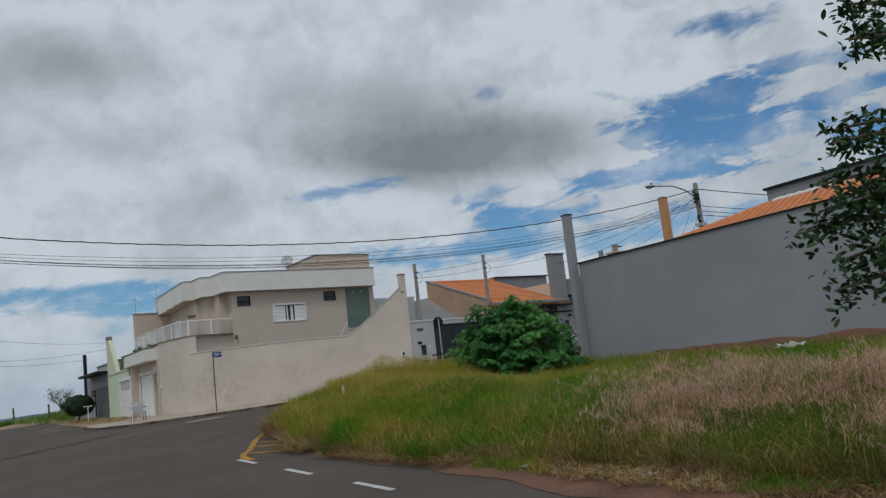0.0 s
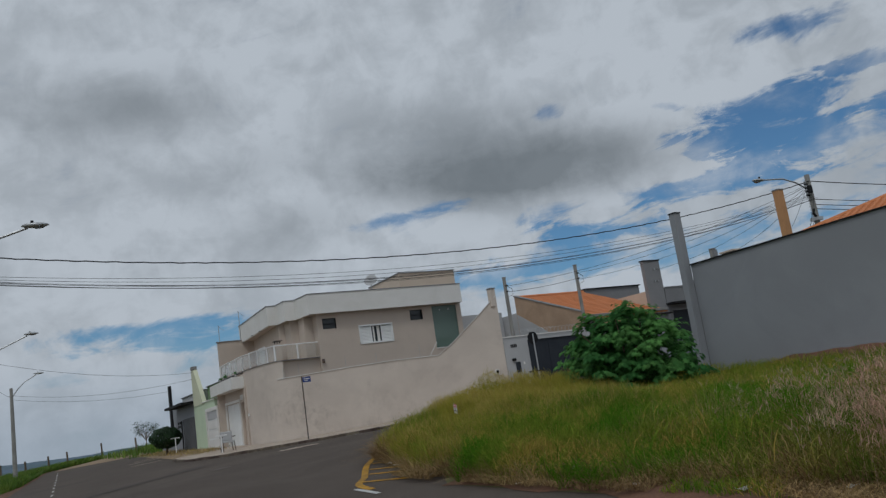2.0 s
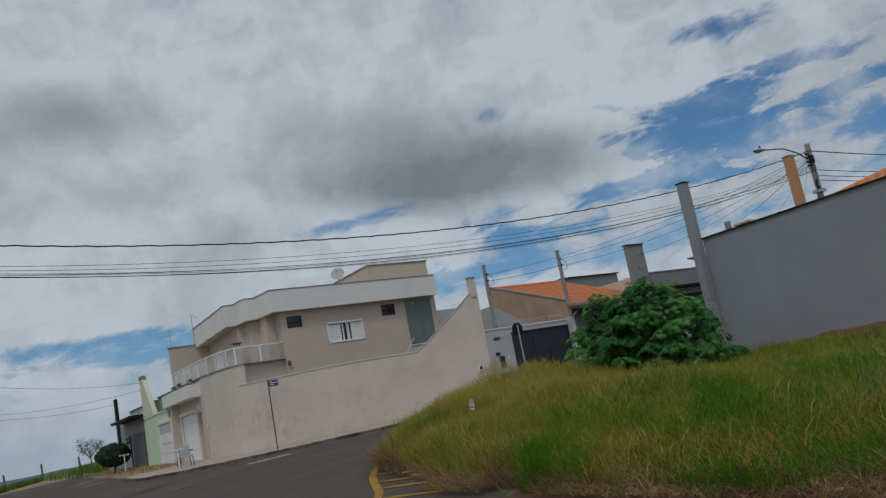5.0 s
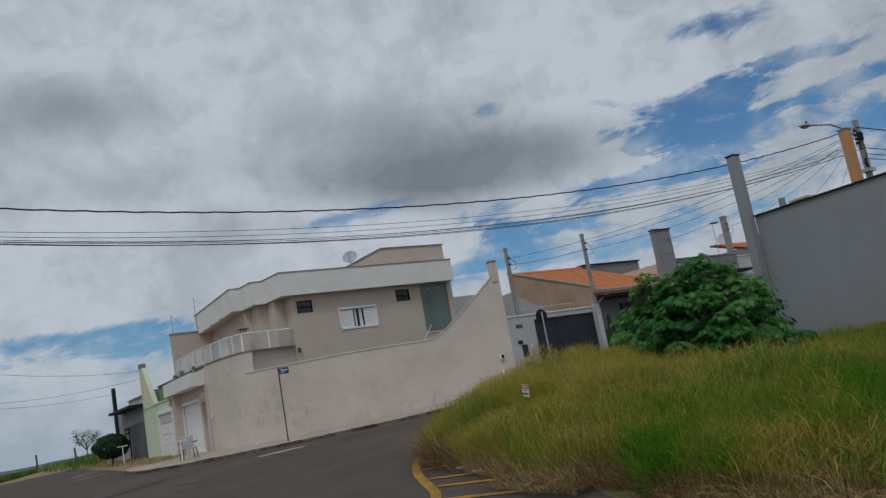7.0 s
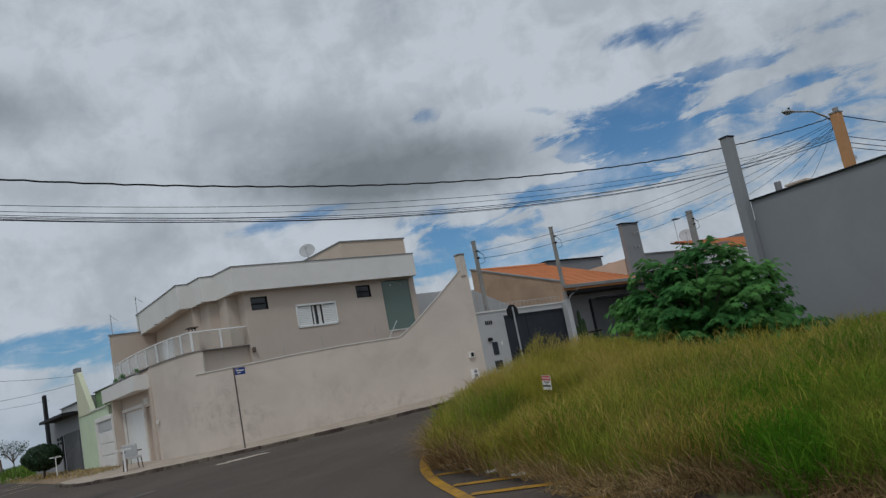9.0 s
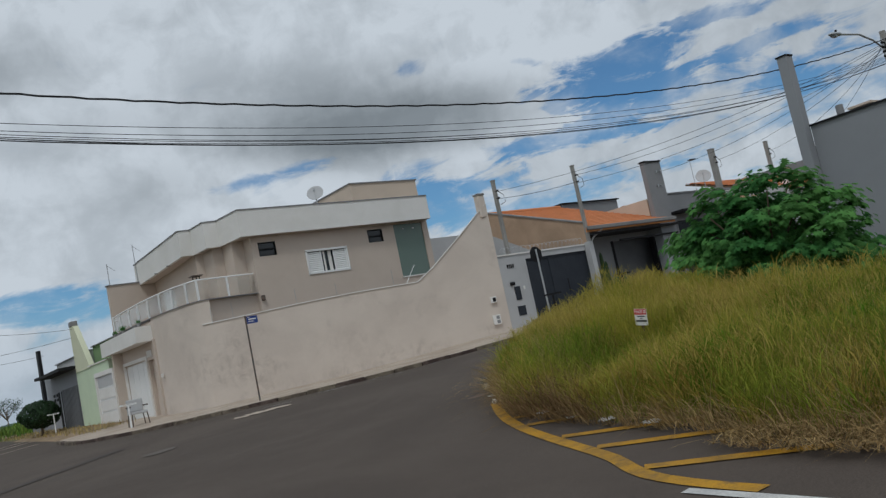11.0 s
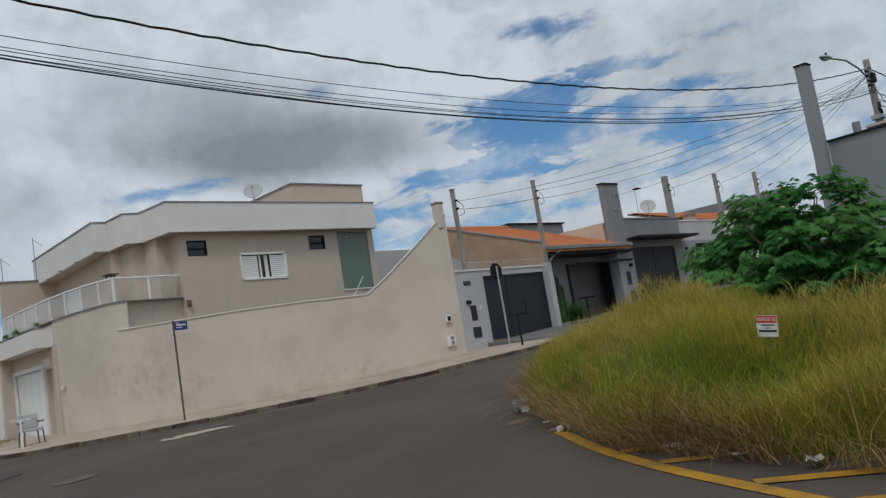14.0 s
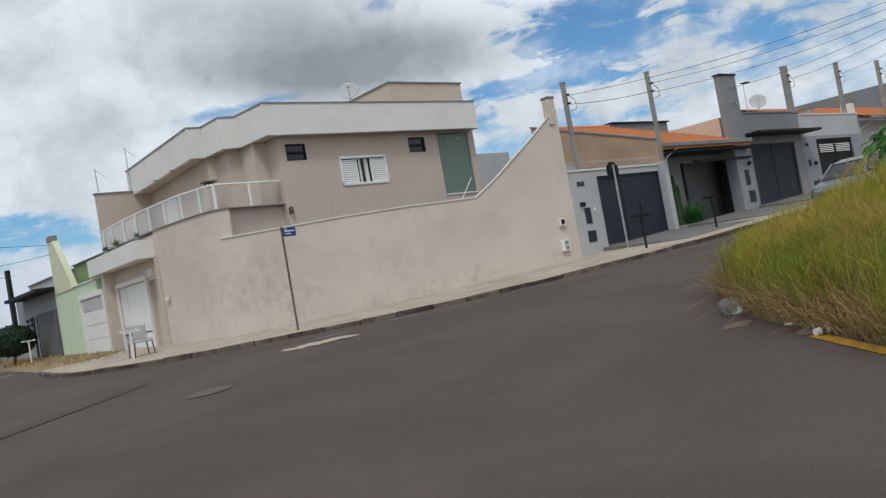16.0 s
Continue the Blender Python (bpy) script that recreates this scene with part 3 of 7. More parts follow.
def build_kerb():
    k = thing("kerb", (*KERB_FAR[40], level(*KERB_FAR[40])), "dark weathered concrete kerb stones beside the road", "kerb", kind="structure")
    line, rng = KERB_FAR, random.Random(3)
    # even steps of one stone
    at, pts = 0.0, [Vector(p) for p in line]
    steps, want = [pts[0]], 0.95
    for a, c in zip(pts, pts[1:]):
        d = (c - a).length
        while at + d >= want:
            a = a + (c - a) * ((want - at) / d)
            d = (c - a).length
            at = 0.0
            steps.append(a.copy())
        at += d
    for a, c in zip(steps, steps[1:]):
        w = (c - a).normalized()
        nrm = Vector((-w.y, w.x))
        a2, c2 = a + w * 0.012, c - w * 0.012
        j = rng.uniform(-0.012, 0.012)
        ring = [a2 - nrm * (0.03 + j), c2 - nrm * (0.03 + j), c2 + nrm * 0.12, a2 + nrm * 0.12]
        b = solid([(p.x, p.y, level(p.x, p.y) - 0.05) for p in ring], [level(p.x, p.y) + 0.115 + j for p in ring])
        bmesh.ops.bevel(b, geom=list(b.edges), offset=0.012, segments=1, affect="EDGES")
        part("kerb_stone", b, KERB, k)


def build_marks():
    # yellow edge and hatching at the lot's corner
    edge = [p for p in KERB_LOT if 17.2 < p[1] < 24.4]
    b = between(edge, offset_line(edge, 0.15), 0.009, 2)
    for y in (18.75, 19.75, 20.75, 21.75, 22.6):
        x0, y0 = next(p for p in KERB_LOT if p[1] > y)
        x1, y1 = x0 + 0.38 * 1.5, y0 - 0.92 * 1.5
        between([(x0 - 0.02, y0), (x1, y1)], [(x0 + 0.10, y0 + 0.10), (x1 + 0.14, y1 + 0.06)], 0.0115, 2, b)
    tagged(part("yellow_hatching", b, YELLOW), "faded yellow hatching painted at the road corner", "road marking", kind="structure")
    for i in range(8):
        y0 = 16.7 - 3.2 * i
        x0 = 4.80 + 0.067 * y0
        b = between([(x0, y0), (x0 + 0.09, y0 + 1.34)], [(x0 + 0.105, y0), (x0 + 0.195, y0 + 1.34)], 0.009, 2)
        tagged(part("white_dash", b, ROAD_WHITE), "worn white dash painted on the asphalt", "road marking", "dashes along the lot", "structure")
    for i in range(16):
        y0 = 20.0 + 3.6 * i
        x0 = -0.75 + 0.067 * y0
        b = between([(x0, y0), (x0 + 0.1, y0 + 1.3)], [(x0 + 0.1, y0), (x0 + 0.2, y0 + 1.3)], 0.012, 2)
        tagged(part("white_dash", b, ROAD_WHITE), "worn white dash painted on the asphalt", "road marking", "dashes along the verge", "structure")
    # repaired places
    rng = random.Random(4)
    pa, pb = [], []
    for i in range(15):
        f = i / 14
        x, y = 10.15 + 1.4 * f, 36.5 - 0.66 * f
        wd = 0.34 + 0.12 * math.sin(3 * f) + rng.uniform(-0.14, 0.14)
        pa.append((x, y - wd * rng.uniform(0.3, 1.0)))
        pb.append((x + 0.03, y + wd * rng.uniform(0.8, 1.4)))
    b = between(pa, pb, 0.014, 2)
    tagged(part("concrete_patch", b, CONCRETE), "ragged pale cement patch in the asphalt", "road patch", kind="structure")
    for pts in ([(11.4, 37.4), (12.2, 36.9)], [(13.2, 37.3), (14.2, 36.6)], [(14.6, 36.6), (15.6, 36.0)], [(16.6, 36.2), (17.4, 35.8)]):
        b = between([pts[0], ((pts[0][0] + pts[1][0]) / 2, (pts[0][1] + pts[1][1]) / 2), pts[1]], [(pts[0][0] + 0.02, pts[0][1] + 0.03), ((pts[0][0] + pts[1][0]) / 2 + 0.05, (pts[0][1] + pts[1][1]) / 2 + 0.2), (pts[1][0] + 0.02, pts[1][1] + 0.04)], 0.014, 2)
        tagged(part("cement_smear", b, GREY_CONCRETE), "pale cement smear on the asphalt", "road patch", "cement smears", "structure")
    b = between([(2.6, 34.6), (5.2, 36.2), (7.55, 37.75)], [(2.5, 35.1), (5.05, 36.75), (7.4, 38.3)], 0.013, 2)
    tagged(part("tar_patch", b, TAR), "dark tar strip across the asphalt", "road patch", kind="structure")
    b = bmesh.new()
    cx, cy = 7.1, 33.5
    ring = [b.verts.new((cx + 0.37 * math.cos(a), cy + 0.37 * math.sin(a), level(cx, cy) + 0.004)) for a in (math.tau * k / 28 for k in range(28))]
    b.faces.new(ring)
    for v in b.verts:
        v.co.z = level(v.co.x, v.co.y) + 0.012
    inner = bmesh.ops.inset_region(b, faces=list(b.faces), thickness=0.05, depth=-0.006)
    tagged(part("manhole_cover", b, IRON), "round worn manhole cover set in the asphalt", "manhole", kind="structure")
    for x, y, w, d in ((8.6, 60.6, 1.3, 0.5), (8.0, 56.2, 0.9, 0.35), (8.9, 63.4, 0.7, 0.5)):
        b = between([(x - w, y), (x, y + 0.15), (x + w, y - 0.05)], [(x - w * 0.7, y + d), (x + 0.1, y + d * 1.2), (x + w * 0.9, y + d * 0.8)], 0.014, 2)
        tagged(part("cement_smear", b, CONCRETE), "pale cement smear on the asphalt", "road patch", "cement smears", "structure")
    # bare soil on the lot's edge
    line = [p for p in KERB_LOT if -12 < p[1] < 15.6]
    inner = offset_line(line, -1.0)
    spill = [0.58 - 0.42 * max(0.0, min(1.0, (11.5 - y) / 4.0)) + 0.09 * math.sin(y * 2.3) + 0.05 * math.sin(y * 5.9) for x, y in line]
    b = between([(p[0] + (q[0] - p[0]) * w, p[1] + (q[1] - p[1]) * w) for p, q, w in zip(line, inner, spill)], offset_line(line, -1.9), 0.008, 4, rise=0.035)
    tagged(part("soil_verge", b, EARTH), "bare reddish soil and litter at the lot's edge", "verge", kind="structure")
    left = [(left_edge(y), y) for y in range(-12, 96, 3)]
    b = between([(x - 0.9, y) for x, y in left], left, 0.008, 3)
    tagged(part("soil_verge", b, EARTH), "bare reddish soil beside the asphalt", "verge", kind="structure")
    b = between([(4.6, 83), (5.2, 87), (7.6, 92), (12.5, 102)], [(11.9, 78), (12.0, 85), (13.0, 92), (16.5, 102)], 0.02, 4)
    tagged(part("dirt_track", b, DIRT), "reddish dirt track beyond the end of the asphalt", "track", kind="structure")
    b = between([(8.9, 52.2), (9.2, 55), (9.5, 61), (9.7, 68)], [(11.8, 52.2), (11.9, 55), (11.9, 61), (11.9, 68)], 0.01, 3, rise=0.1)
    tagged(part("earth_strip", b, DIRT), "trodden earth strip before the houses", "verge", kind="structure")


build_marks()


def build_hills():
    b = bmesh.new()
    rows = []
    for i in range(241):
        a = radians(-60 + 0.75 * i)
        r = 2600
        h = 36 + 17 * noise.noise((i * 0.13, 1.7, 0.0)) + 7 * noise.noise((i * 0.41, 5.1, 0.0)) + 1.6 * noise.noise((i * 1.7, 2.2, 0.0))
        rows.append([b.verts.new((r * math.sin(a), r * math.cos(a), -5)), b.verts.new((1.08 * r * math.sin(a), 1.08 * r * math.cos(a), max(h, 6)))])
    for p, q in zip(rows, rows[1:]):
        b.faces.new((p[0], q[0], q[1], p[1]))
    tagged(part("backdrop_hills", b, HILL), "blue-grey wooded hills on the horizon", "hills", kind="structure")


build_hills()


# ---- cream corner house ----
WALL_LINE = [(12.78, 44.45), (14.0, 43.62), (16.0, 42.62), (18.0, 41.66), (20.1, 40.66), (20.75, 40.35), (22.0, 39.74), (23.1, 39.22)]
WALL_TOP = [4.22, 4.24, 4.30, 4.31, 4.25, 4.72, 5.82, 6.85]


def bars(parent, x, y, z, count, w, h, gap, step=(1, 0), mat=None, depth=0.02, name="number"):
    """Plain bars in place of figures."""
    for i in range(count):
        px, py = x + step[0] * gap * i, y + step[1] * gap * i
        if step[0]:
            b = box(px, py - depth, z, px + w, py, z + h)
        else:
            b = box(px - depth, py, z, px, py + w, z + h)
        part(name, b, mat or BLACK, parent)


def holed_wall(x0, x1, y0, y1, zb, zt, holes):
    """One wall slab along x with rectangular openings (x0, x1, z0, z1)."""
    xs = sorted({x0, x1, *(v for q in holes for v in q[:2])})
    zs = sorted({zb, zt, *(v for q in holes for v in q[2:] if zb <= v <= zt)})
    b = bmesh.new()
    def vert(cache, x, y, z):
        key = (x, y, z)
        if key not in cache:
            cache[key] = b.verts.new(key)
        return cache[key]
    made = {}
    solid_cell = lambda i, k: 0 <= i < len(xs) - 1 and 0 <= k < len(zs) - 1 and not any(q[0] <= xs[i] and xs[i + 1] <= q[1] and q[2] <= zs[k] and zs[k + 1] <= q[3] for q in holes)
    for i in range(len(xs) - 1):
        for k in range(len(zs) - 1):
            if not solid_cell(i, k):
                continue
            a, c, lo, hi = xs[i], xs[i + 1], zs[k], zs[k + 1]
            p = lambda x, y, z: vert(made, x, y, z)
            b.faces.new((p(a, y0, lo), p(c, y0, lo), p(c, y0, hi), p(a, y0, hi)))
            b.faces.new((p(a, y1, lo), p(a, y1, hi), p(c, y1, hi), p(c, y1, lo)))
            for di, dk, e in ((-1, 0, ((a, lo), (a, hi))), (1, 0, ((c, lo), (c, hi))), (0, -1, ((a, lo), (c, lo))), (0, 1, ((a, hi), (c, hi)))):
                if not solid_cell(i + di, k + dk):
                    (u, v), (m, n) = e
                    b.faces.new((p(u, y0, v), p(m, y0, n), p(m, y1, n), p(u, y1, v)))
    bmesh.ops.recalc_face_normals(b, faces=b.faces)
    return b


def build_cream_house():
    h = thing("corner_house", (18, 46, 1.2), "cream two-storey corner house with a white parapet and walled yard", "house")
    # yard wall along the street
    bottoms = [level(x, y) - 0.1 for x, y in WALL_LINE]
    w = part("yard_wall", wall_run(WALL_LINE, bottoms, WALL_TOP, 0.18), CREAM, h, "stained cream plaster yard wall, steeply raised at one end")
    cope = wall_run([(x - 0.02, y - 0.035) for x, y in WALL_LINE], [z - 0.003 for z in WALL_TOP], [z + 0.032 for z in WALL_TOP], 0.24)
    part("coping", cope, WHITE, w, "thin white coping strip")
    # end post of the wall
    part("end_post", box(22.80, 39.24, 6.3, 23.12, 39.54, 7.2, bevel=0.02), CREAM, w)
    part("end_post_cap", box(22.78, 39.22, 7.2, 23.14, 39.56, 7.28, bevel=0.015), GREY_CONCRETE, w)
    # side wall under the balcony, gently curved
    side = smooth_line([(13.1, 44.26), (12.78, 44.52), (12.56, 45.0), (12.36, 46.0), (12.22, 47.1), (12.15, 48.35)], 20)
    part("side_wall", wall_run(side[::-1], [level(x, y) - 0.1 for x, y in side[::-1]], [5.12] * 20, 0.2), CREAM, h, "curved cream plaster wall below the balcony")
    part("inner_wall", wall_run([(12.86, 44.5), (15.4, 44.62)], [3.6, 3.6], [5.12, 5.12], 0.18), CREAM_HOUSE, h)
    # balcony slab edge
    edge = side[::-1] + [(15.4, 44.5)]
    edge = [(12.2, 53.9), (12.12, 51.0)] + edge
    part("balcony_edge", wall_run(offset_line(edge, -0.05), [5.12] * len(edge), [5.15] * len(edge), 0.3), MID_GREY, h)
    slab = [(12.4, 53.9), (12.35, 51.0), (12.4, 48.3), (12.6, 46.0), (13.0, 44.7), (15.3, 44.7), (15.3, 53.9)]
    part("balcony_floor", plan_body(slab, 4.95, 5.1), CREAM_HOUSE, h)
    # balcony railing
    rail_line = [(12.2, 53.6), (12.14, 51.0), (12.16, 48.4), (12.38, 46.1), (12.82, 44.5), (15.3, 44.62)]
    fine = smooth_line(rail_line[:5], 25) + [(15.3, 44.62)]
    r = part("balcony_railing", tube([(x, y, 5.93) for x, y in fine[:25]], 0.035, 6), WHITE_METAL, h, "white metal railing with clear panels")
    part("top_rail", tube([(*fine[24], 5.93), (*fine[25], 5.93)], 0.035, 6), WHITE_METAL, r)
    posts = [fine[i] for i in range(0, 25, 3)] + [(14.05, 44.56), (15.25, 44.62)]
    for x, y in posts:
        part("railing_post", box(x - 0.035, y - 0.035, 5.15, x + 0.035, y + 0.035, 5.95), WHITE_METAL, r)
    for a, c in zip(posts, posts[1:]):
        part("railing_panel", wall_run([a, c], [5.21, 5.21], [5.87, 5.87], 0.012), RAIL_GLASS, r, "clear glass panel")
    # garage bay under the canopy
    g = level(12.2, 51)
    front = bmesh.new()
    for y0, y1, z0, z1 in ((48.35, 48.62, g, 5.0), (49.45, 49.72, g, 5.0), (52.9, 54.1, g, 5.0), (48.62, 49.45, 3.58, 5.0), (49.72, 52.9, 3.62, 5.0)):
        box(12.15, y0, z0 - 0.05, 12.4, y1, z1, front)
    part("garage_wall", front, CREAM_HOUSE, h)
    d = part("garage_door", box(12.24, 49.72, g, 12.3, 52.9, 3.62), WHITE_METAL, h, "white sheet-metal garage door")
    for i in range(4):
        y = 49.78 + 0.78 * i
        part("door_panel", box(12.228, y, g + 0.04, 12.238, y + 0.74, 3.58), WHITE_METAL, d)
    for y0, y1, z0, z1 in ((49.6, 49.74, g, 3.74), (52.88, 53.02, g, 3.74), (49.74, 52.88, 3.6, 3.74)):
        part("door_frame", box(12.1, y0, z0, 12.2, y1, z1), WHITE, d)
    part("entrance_door", box(12.3, 48.62, g, 12.36, 49.45, 3.58), CREAM_HOUSE, h, "narrow cream entrance door")
    part("pilaster", box(12.08, 48.2, g, 12.3, 48.5, 4.3), CREAM_HOUSE, h)
    part("house_bell", box(12.06, 47.72, 2.7, 12.12, 47.92, 2.84), WHITE, h)
    bars(h, 12.15, 48.93, 3.66, 4, 0.11, 0.27, 0.16, (0, 1), WHITE)
    part("pilaster", box(11.72, 52.95, g - 0.05, 12.2, 53.14, 4.28), CREAM_HOUSE, h)
    canopy = plan_body([(11.48, 48.4), (12.35, 48.4), (12.35, 54.3), (11.62, 54.3)], 4.25, 4.88)
    c = part("canopy", canopy, WHITE, h, "white concrete canopy over the garage")
    for y in (49.6, 51.2, 52.8):
        part("downlight", tube([(11.85, y, 4.26), (11.85, y, 4.29)], 0.08, 12), GREY_CONCRETE, c)
    # upper floor
    floor2 = [(15.2, 44.35), (23.85, 44.35), (23.85, 54.0), (14.45, 54.0), (14.0, 47.2), (14.3, 47.1), (14.3, 46.1), (14.72, 46.05), (14.72, 45.1), (15.2, 45.05)]
    openings = [(15.49, 16.25, 6.53, 7.09), (17.52, 19.42, 5.6, 6.54), (20.61, 21.38, 6.6, 7.16), (22.0, 23.55, 4.95, 7.28)]
    n = len(floor2)
    for i in range(1, n):
        part("side_wall", wall_run([floor2[i], floor2[(i + 1) % n]], [1.2, 1.2], [7.45, 7.45], 0.2), CREAM_HOUSE, h)
    part("facade", holed_wall(15.402, 23.648, 44.35, 44.55, 1.2, 7.45, openings), CREAM_HOUSE, h, "plain cream painted upper facade")
    # near-black sheet painted as the unlit rooms behind the windows
    part("room_shade_sheet", box(15.3, 44.9, 4.9, 23.6, 45.1, 7.44), INSIDE_SHADE, h)
    # white parapet, stepping back along the side
    eave = [(14.70, 43.98), (23.74, 43.85), (23.74, 54.4), (13.74, 54.4), (13.42, 47.15), (13.92, 47.1), (13.98, 45.8), (14.53, 45.7)]
    m = len(eave)
    para = bmesh.new()
    for i in range(m):
        wall_run([eave[i], eave[(i + 1) % m]], [7.33, 7.33], [8.37, 8.37], 0.14, para)
    p = part("parapet", para, WHITE, h, "white painted parapet band")
    part("soffit", plan_body(offset_line(eave, 0.01), 7.35, 7.45), CREAM_HOUSE, p)
    part("flat_roof", plan_body(offset_line(eave, 0.1), 8.1, 8.16), GREY_CONCRETE, p)
    cap = bmesh.new()
    for i in range(m):
        wall_run(offset_line([eave[i], eave[(i + 1) % m]], -0.03), [8.37, 8.37], [8.41, 8.41], 0.2, cap)
    part("parapet_cap", cap, MID_GREY, p, "thin grey metal flashing")
    # roof-top tank room
    tank = solid([(20.43, 44.7, 8.0), (23.95, 44.7, 8.0), (23.95, 49.0, 8.0), (20.43, 49.0, 8.0)], [9.32] * 4)
    t = part("tank_room", tank, BEIGE, h, "beige box room on the roof")
    part("tank_cap", box(20.38, 44.65, 9.32, 24.0, 49.05, 9.37), MID_GREY, t)
    # end wall by the balcony
    e = part("end_wall", box(12.25, 53.9, 4.95, 14.5, 54.1, 7.45), CREAM_HOUSE, h)
    part("end_wall_cap", box(12.2, 53.85, 7.45, 14.5, 54.15, 7.5), MID_GREY, e)
    door = part("balcony_door", box(14.17, 50.9, 5.1, 14.3, 52.2, 6.64), WHITE_METAL, h, "white louvred balcony door")
    for i in range(16):
        z = 5.2 + 0.088 * i
        part("slat", box(14.145, 50.98, z, 14.168, 52.12, z + 0.06), WHITE_METAL, door)
    for x, y in ((13.55, 49.2), (13.6, 51.0), (13.75, 52.8), (14.05, 46.5)):
        part("downlight", tube([(x, y, 7.325), (x, y, 7.352)], 0.09, 12), GREY_CONCRETE, p)
    # windows
    for x0, x1, z0, z1 in (openings[0], openings[2]):
        w = part("small_window", box(x0, 44.43, z0, x1, 44.45, z1), DARK_GLASS, h, "small dark awning window")
        for q in ((x0, z0, x1, z0 + 0.035), (x0, z1 - 0.035, x1, z1), (x0, z0, x0 + 0.035, z1), (x1 - 0.035, z0, x1, z1)):
            part("window_frame", box(q[0], 44.36, q[1], q[2], 44.46, q[3]), BLACK, w)
        part("sash", box(x0 + 0.04, 44.30, z0 + 0.25, x1 - 0.04, 44.32, z0 + 0.29), BLACK, w)
    x0, x1, z0, z1 = openings[1]
    w = part("shutter_window", box(x0, 44.46, z0, x1, 44.48, z1), DARK_GLASS, h, "white louvred shutter window, half open")
    for q in ((x0 - 0.04, z0 - 0.04, x1 + 0.04, z0 + 0.04), (x0 - 0.04, z1 - 0.04, x1 + 0.04, z1 + 0.04), (x0 - 0.04, z0, x0 + 0.03, z1), (x1 - 0.03, z0, x1 + 0.04, z1)):
        part("window_frame", box(q[0], 44.31, q[1], q[2], 44.47, q[3]), WHITE_METAL, w)
    for a, c2 in ((x0, x0 + 0.72), (x1 - 0.66, x1)):
        s = part("shutter", box(a + 0.02, 44.37, z0 + 0.03, a + 0.08, 44.42, z1 - 0.03), WHITE_METAL, w)
        part("shutter_frame", box(c2 - 0.08, 44.37, z0 + 0.03, c2 - 0.02, 44.42, z1 - 0.03), WHITE_METAL, s)
        for i in range(11):
            z = z0 + 0.06 + 0.077 * i
            slat = box(a + 0.05, -0.022, -0.03, c2 - 0.05, 0.022, 0.035)
            bmesh.ops.rotate(slat, verts=slat.verts, cent=(0, 0, 0), matrix=Matrix.Rotation(radians(-35), 3, "X"))
            bmesh.ops.translate(slat, verts=slat.verts, vec=(0, 44.4, z))
            part("slat", slat, WHITE_METAL, s)
    part("curtain", box(18.32, 44.43, z0 + 0.05, 18.40, 44.45, z1 - 0.05), WHITE, w)
    part("curtain", box(18.55, 44.43, z0 + 0.05, 18.70, 44.45, z1 - 0.05), WHITE, w)
    x0, x1, z0, z1 = openings[3]
    w = part("glass_door", box(x0, 44.40, z0, x1, 44.42, z1), GREEN_GLASS, h, "tall green-tinted glass panel")
    part("sill", box(x0 - 0.03, 44.3, z0 - 0.05, x1 + 0.03, 44.5, z0), WHITE, w)
    for x in (x0 + 0.5, x0 + 1.05):
        part("glass_fitting", tube([(x, 44.36, z1 - 0.22), (x, 44.40, z1 - 0.22)], 0.04, 10), WHITE, w)
    # meter boxes on the yard wall
    def wall_at(x):
        s = (x - 12.8) / 10.0
        return 44.2 - 4.85 * s
    nrm = Vector((-0.436, -0.9))
    def plate(name, x, z, wd, ht, mat, parent, out=0.02, label=""):
        a = Vector((x, wall_at(x)))
        t2 = Vector((0.9, -0.436))
        p0, p1 = a - t2 * wd / 2 + nrm * 0.10, a + t2 * wd / 2 + nrm * 0.10
        b = wall_run([tuple(p0 + nrm * out), tuple(p1 + nrm * out)], [z, z], [z + ht, z + ht], 0.14 + out)
        return part(name, b, mat, parent, label)
    m1 = plate("meter_box", 22.62, 2.88, 0.22, 0.24, WHITE, h, 0.01, "white framed meter window")
    plate("meter_window", 22.64, 2.92, 0.12, 0.16, BLACK, m1, 0.02)
    m2 = plate("letter_box", 22.6, 2.02, 0.31, 0.38, WHITE, h, 0.01, "white letter box panel")
    plate("letter_slot", 22.64, 2.06, 0.13, 0.13, MID_GREY, m2, 0.02)
    plate("letter_slot", 22.64, 2.23, 0.13, 0.13, MID_GREY, m2, 0.02)
    # thin rods on the wall
    for x, hgt in ((13.05, 0.45), (13.75, 0.5), (15.9, 0.55), (17.3, 0.5), (19.3, 0.6)):
        y = wall_at(x) + 0.1
        part("fence_rod", tube([(x, y, 4.2), (x, y, 4.35 + hgt)], 0.009, 5), GALV, h)
    part("fence_rod", tube([(19.75, 40.92, 4.3), (20.15, 40.75, 4.95)], 0.014, 5), WHITE_METAL, h)
    part("wall_lamp", box(15.22, 44.2, 4.78, 15.36, 44.34, 5.0, bevel=0.03), BROWN_POST, h, "small bronze wall lantern")
    return h


build_cream_house()


